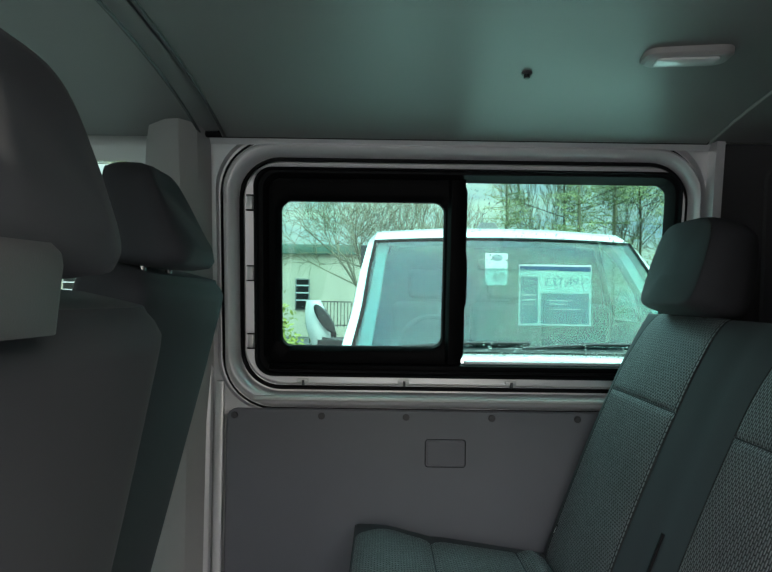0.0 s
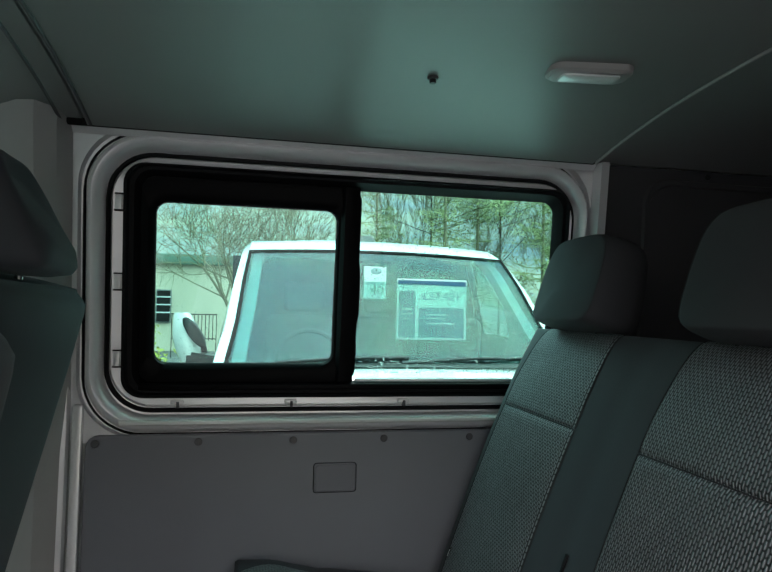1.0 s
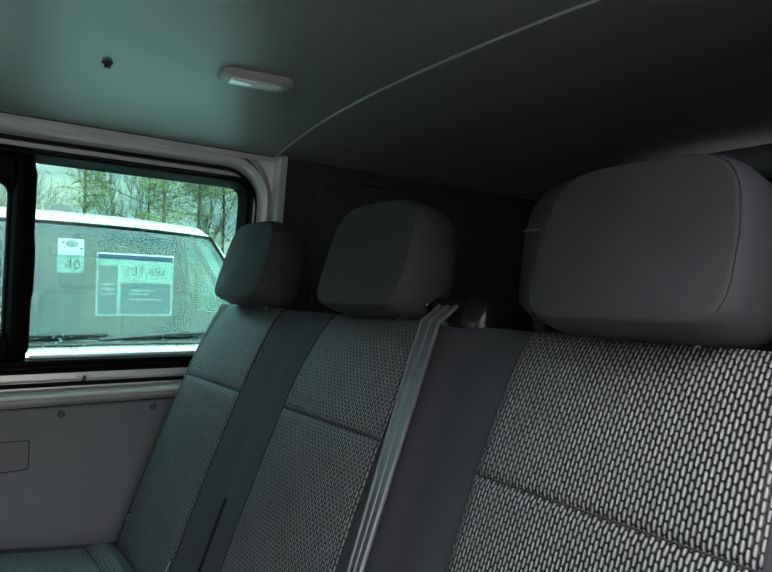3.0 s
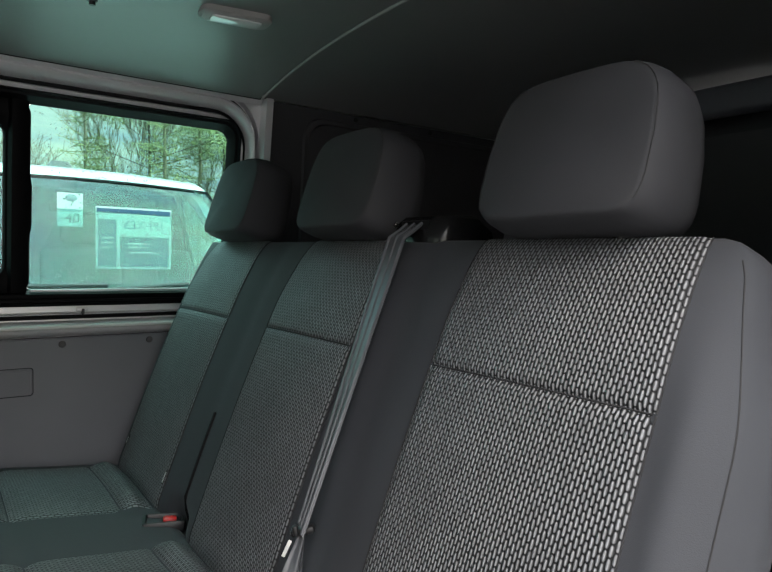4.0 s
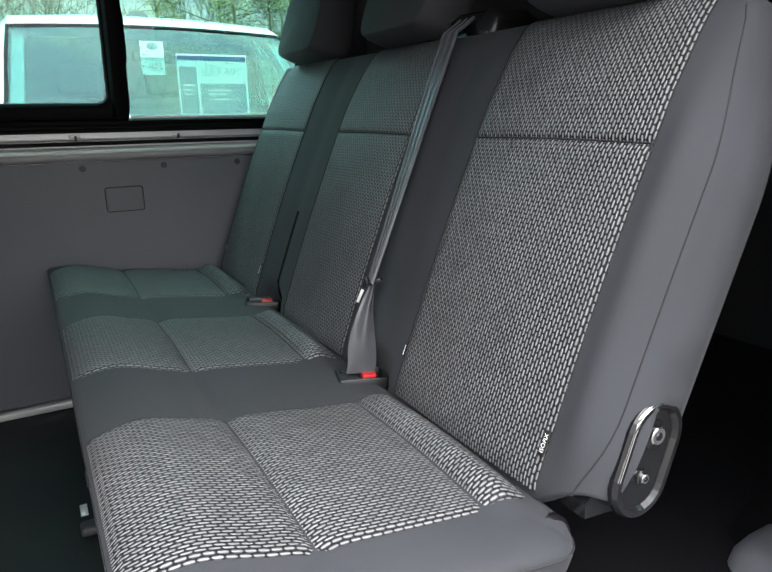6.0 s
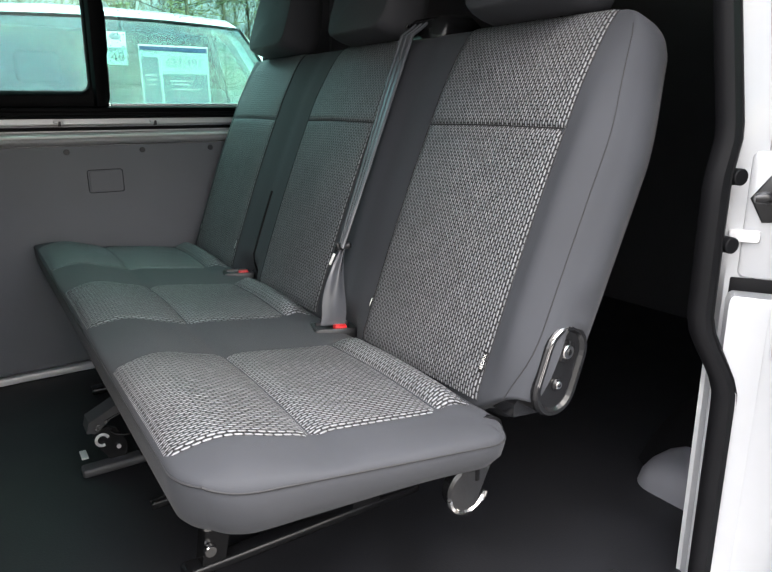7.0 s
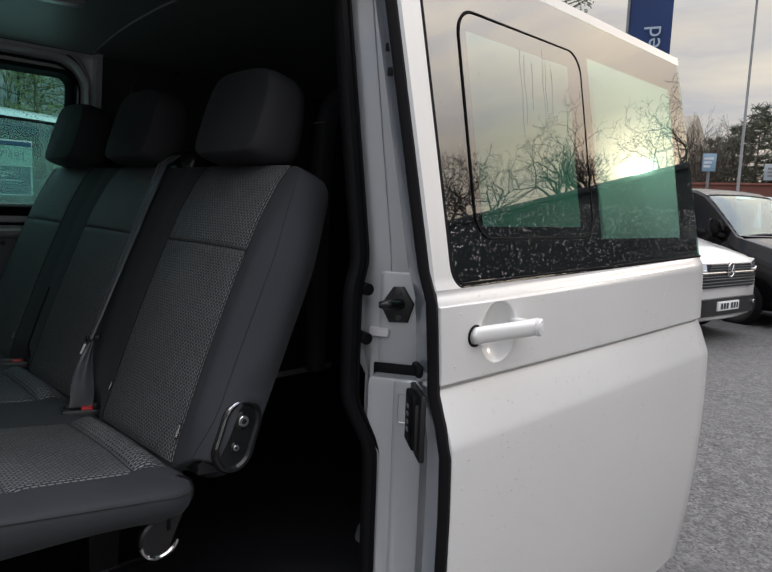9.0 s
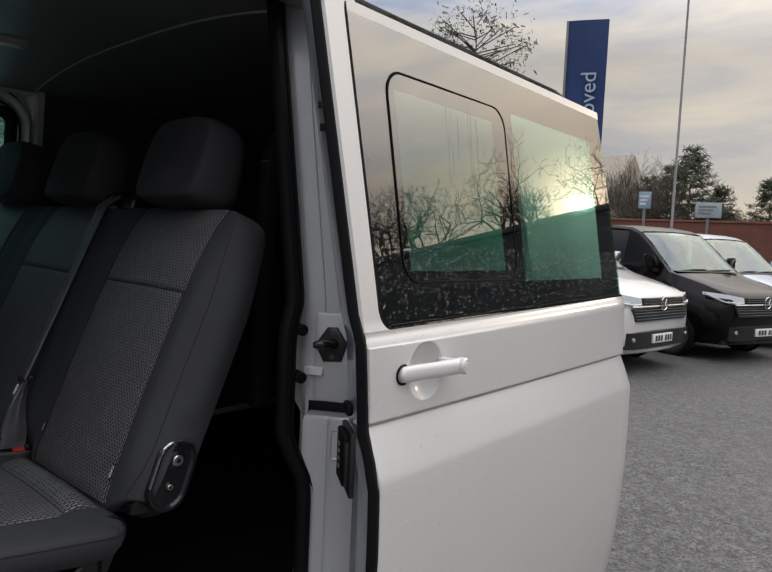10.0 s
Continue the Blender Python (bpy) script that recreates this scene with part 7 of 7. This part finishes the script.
# across the car park, mirrored in the door's window: flat dark hall with bare oaks behind it
far_hall = thing("dark_flat_hall", "long dark flat-roofed hall across the car park", "building", at=(22, -12, -0.2))
fm = Matrix.Translation((22.0, -12.2, -0.25)) @ pose(0, 0, 0, 0, 0, 62)
bm = boxed(-22, 16, -12, 0.0, 0, 5.86)
bm.transform(fm)
part("wall", bm, M_CLAD, far_hall, smooth=False)
bm = boxed(-22.2, 16.2, -12.2, 0.15, 5.86, 6.1, bevel=0.03)
bm.transform(fm)
part("parapet", bm, M_CLAD, far_hall)
for k in range(9):
    bm = boxed(-20 + 4 * k, -17.6 + 4 * k, -0.02, 0.05, 0.4, 3.2, bevel=0.02)
    bm.transform(fm)
    part("window", bm, M_FRIT, far_hall)
for i, (az, dist, bole, limb) in enumerate(((-12.5, 52, 10.2, 3.0), (-18.6, 50, 9.6, 3.2), (-25.8, 49, 10.2, 1.7), (-28.8, 48, 9.8, 2.6), (-36.6, 47, 9.6, 2.6), (-40.2, 46, 9.4, 2.7), (-44.5, 45, 9.6, 2.5), (-49.0, 45, 9.8, 2.6), (-54.0, 46, 9.8, 2.6))):
    bare_tree("bare_oak", "spreading leafless oak behind the hall", dist * math.cos(radians(az)), dist * math.sin(radians(az)), -0.3, 14, 100 + i, 58, 7, 0.26, 2, group="bare oaks", stout=1.2, bole=bole, limb=limb * 1.35, limbs=6, wander=0.30, least=0.011)


# ---- rain drops on the door's window and paint ----
M_DROP = bpy.data.materials.new("brightened_water_drop")
M_DROP.use_nodes = True
_t = M_DROP.node_tree
_t.nodes.remove(_t.nodes["Principled BSDF"])
_g = _t.nodes.new("ShaderNodeBsdfGlass")
_g.inputs["IOR"].default_value, _g.inputs["Roughness"].default_value = 1.33, 0.0
# white diffuse share, mixed in to paint the drops' bright glints
_d = _t.nodes.new("ShaderNodeBsdfDiffuse")
_d.inputs["Color"].default_value = (0.85, 0.87, 0.88, 1)
_m = _t.nodes.new("ShaderNodeMixShader")
_m.inputs[0].default_value = 0.10
_t.links.new(_g.outputs[0], _m.inputs[1])
_t.links.new(_d.outputs[0], _m.inputs[2])
# extra gloss share, added to strengthen the glints further
_s = _t.nodes.new("ShaderNodeBsdfGlossy")
_s.inputs["Roughness"].default_value = 0.05
_w = _t.nodes.new("ShaderNodeMixShader")
_w.inputs[0].default_value = 0.30
_t.links.new(_m.outputs[0], _w.inputs[1])
_t.links.new(_s.outputs[0], _w.inputs[2])
_t.links.new(_w.outputs[0], _t.nodes["Material Output"].inputs["Surface"])


def drops(name, label, places):
    """Flat round beads of water; places gives centre, outward normal, radius and stretch."""
    verts, faces = [], []
    n = 7
    for c, d, r, k in places:
        a = d.orthogonal().normalized()
        if abs(a.z) > 0.9:
            a = d.cross(a)
        b = d.cross(a).normalized()
        i = len(verts)
        for rr, h in ((1.0, -0.05), (0.72, 0.34)):
            for q in range(n):
                w = 2 * math.pi * q / n
                verts.append(c + a * (rr * r * math.cos(w)) + b * (rr * r * k * math.sin(w)) + d * (h * r))
        verts.append(c + d * (0.48 * r))
        for q in range(n):
            faces.append((i + q, i + (q + 1) % n, i + n + (q + 1) % n, i + n + q))
            faces.append((i + n + q, i + n + (q + 1) % n, i + 2 * n))
    me = bpy.data.meshes.new(name)
    me.from_pydata(verts, [], faces)
    me.materials.append(M_DROP)
    for p in me.polygons:
        p.use_smooth = True
    return tagged(new(name, me), label, "water drops", kind="stuff")


rng = random.Random(7)
lean_n = Vector((0, -1, 0.155)).normalized()
places = []
for _ in range(4200):
    k = rng.random()
    z = GZ0 + (0.006 + 0.13 * rng.random() ** 0.8 if k < 0.68 else 0.30 * rng.random() if k < 0.93 else 0.57 * rng.random())
    x = lerp(g_x0(z) + 0.004, g_x1(z) - 0.004, rng.random())
    r = rng.choice((0.0004, 0.0005, 0.0006, 0.0008, 0.0011))
    places.append((Vector((x, near_y(z, -0.0003) - 0.002 * math.sin(math.pi * (x - g_x0(z)) / (g_x1(z) - g_x0(z))), z)), lean_n, r, 1.0))
# trickles down the sliding pane
for x, z1, z0 in ((0.965, 1.700, 1.530), (0.978, 1.690, 1.560), (1.004, 1.680, 1.590), (1.046, 1.715, 1.555), (1.056, 1.700, 1.525), (1.078, 1.690, 1.575)):
    for k in range(90):
        z = lerp(z1, z0, k / 89)
        places.append((Vector((x + 0.002 * math.sin(z * 60 + x * 90), near_y(z, -0.0003) - 0.002 * math.sin(math.pi * (x - g_x0(z)) / (g_x1(z) - g_x0(z))), z)), lean_n, 0.00055, 3.0))
belt_slope(drops("window_drops", "small rain drops on the door's window", places))
places = []
for _ in range(900):
    z = lerp(0.55, 1.275, rng.random() ** 0.7)
    x = lerp(0.69, 1.88, rng.random()) if rng.random() < 0.9 else 0.855 + rng.gauss(0, 0.03)
    if abs(z - 1.088) < 0.01 or math.hypot(x - 0.842, z - 1.168) < 0.075:
        continue
    nz = -(near_y(z + 0.004) - near_y(z - 0.004)) / 0.008
    u = (x - door_front(z) - 0.008) / (door_rear(z) - door_front(z) - 0.016)
    places.append((Vector((x, door_y(z) - 0.004 * math.sin(math.pi * max(0, min(1, u))) - 0.0002, z)), Vector((0, -1, nz)).normalized(), rng.choice((0.0008, 0.0011, 0.0015, 0.0020)), 1.0))
drops("paint_drops", "scattered rain drops on the white door", places)
# the far window's fixed pane is wet outside
places = []
for _ in range(1500):
    z = 1.365 + 0.42 * (rng.random() ** 2.2 if rng.random() < 0.6 else rng.random())
    x = lerp(0.23, 0.70, rng.random())
    places.append((Vector((x, far_y(z, 0.0642), z)), Vector((0, 1, 0.13)).normalized(), rng.choice((0.0008, 0.0011, 0.0015, 0.0021)), 1.0))
for _ in range(260):
    z = 1.40 + 0.34 * rng.random() ** 2.5
    x = lerp(-0.23, 0.155, rng.random())
    places.append((Vector((x, far_y(z, 0.0512), z)), Vector((0, 1, 0.13)).normalized(), rng.choice((0.0008, 0.0011, 0.0015)), 1.0))
drops("far_window_drops", "rain drops on the outside of the side window", places)
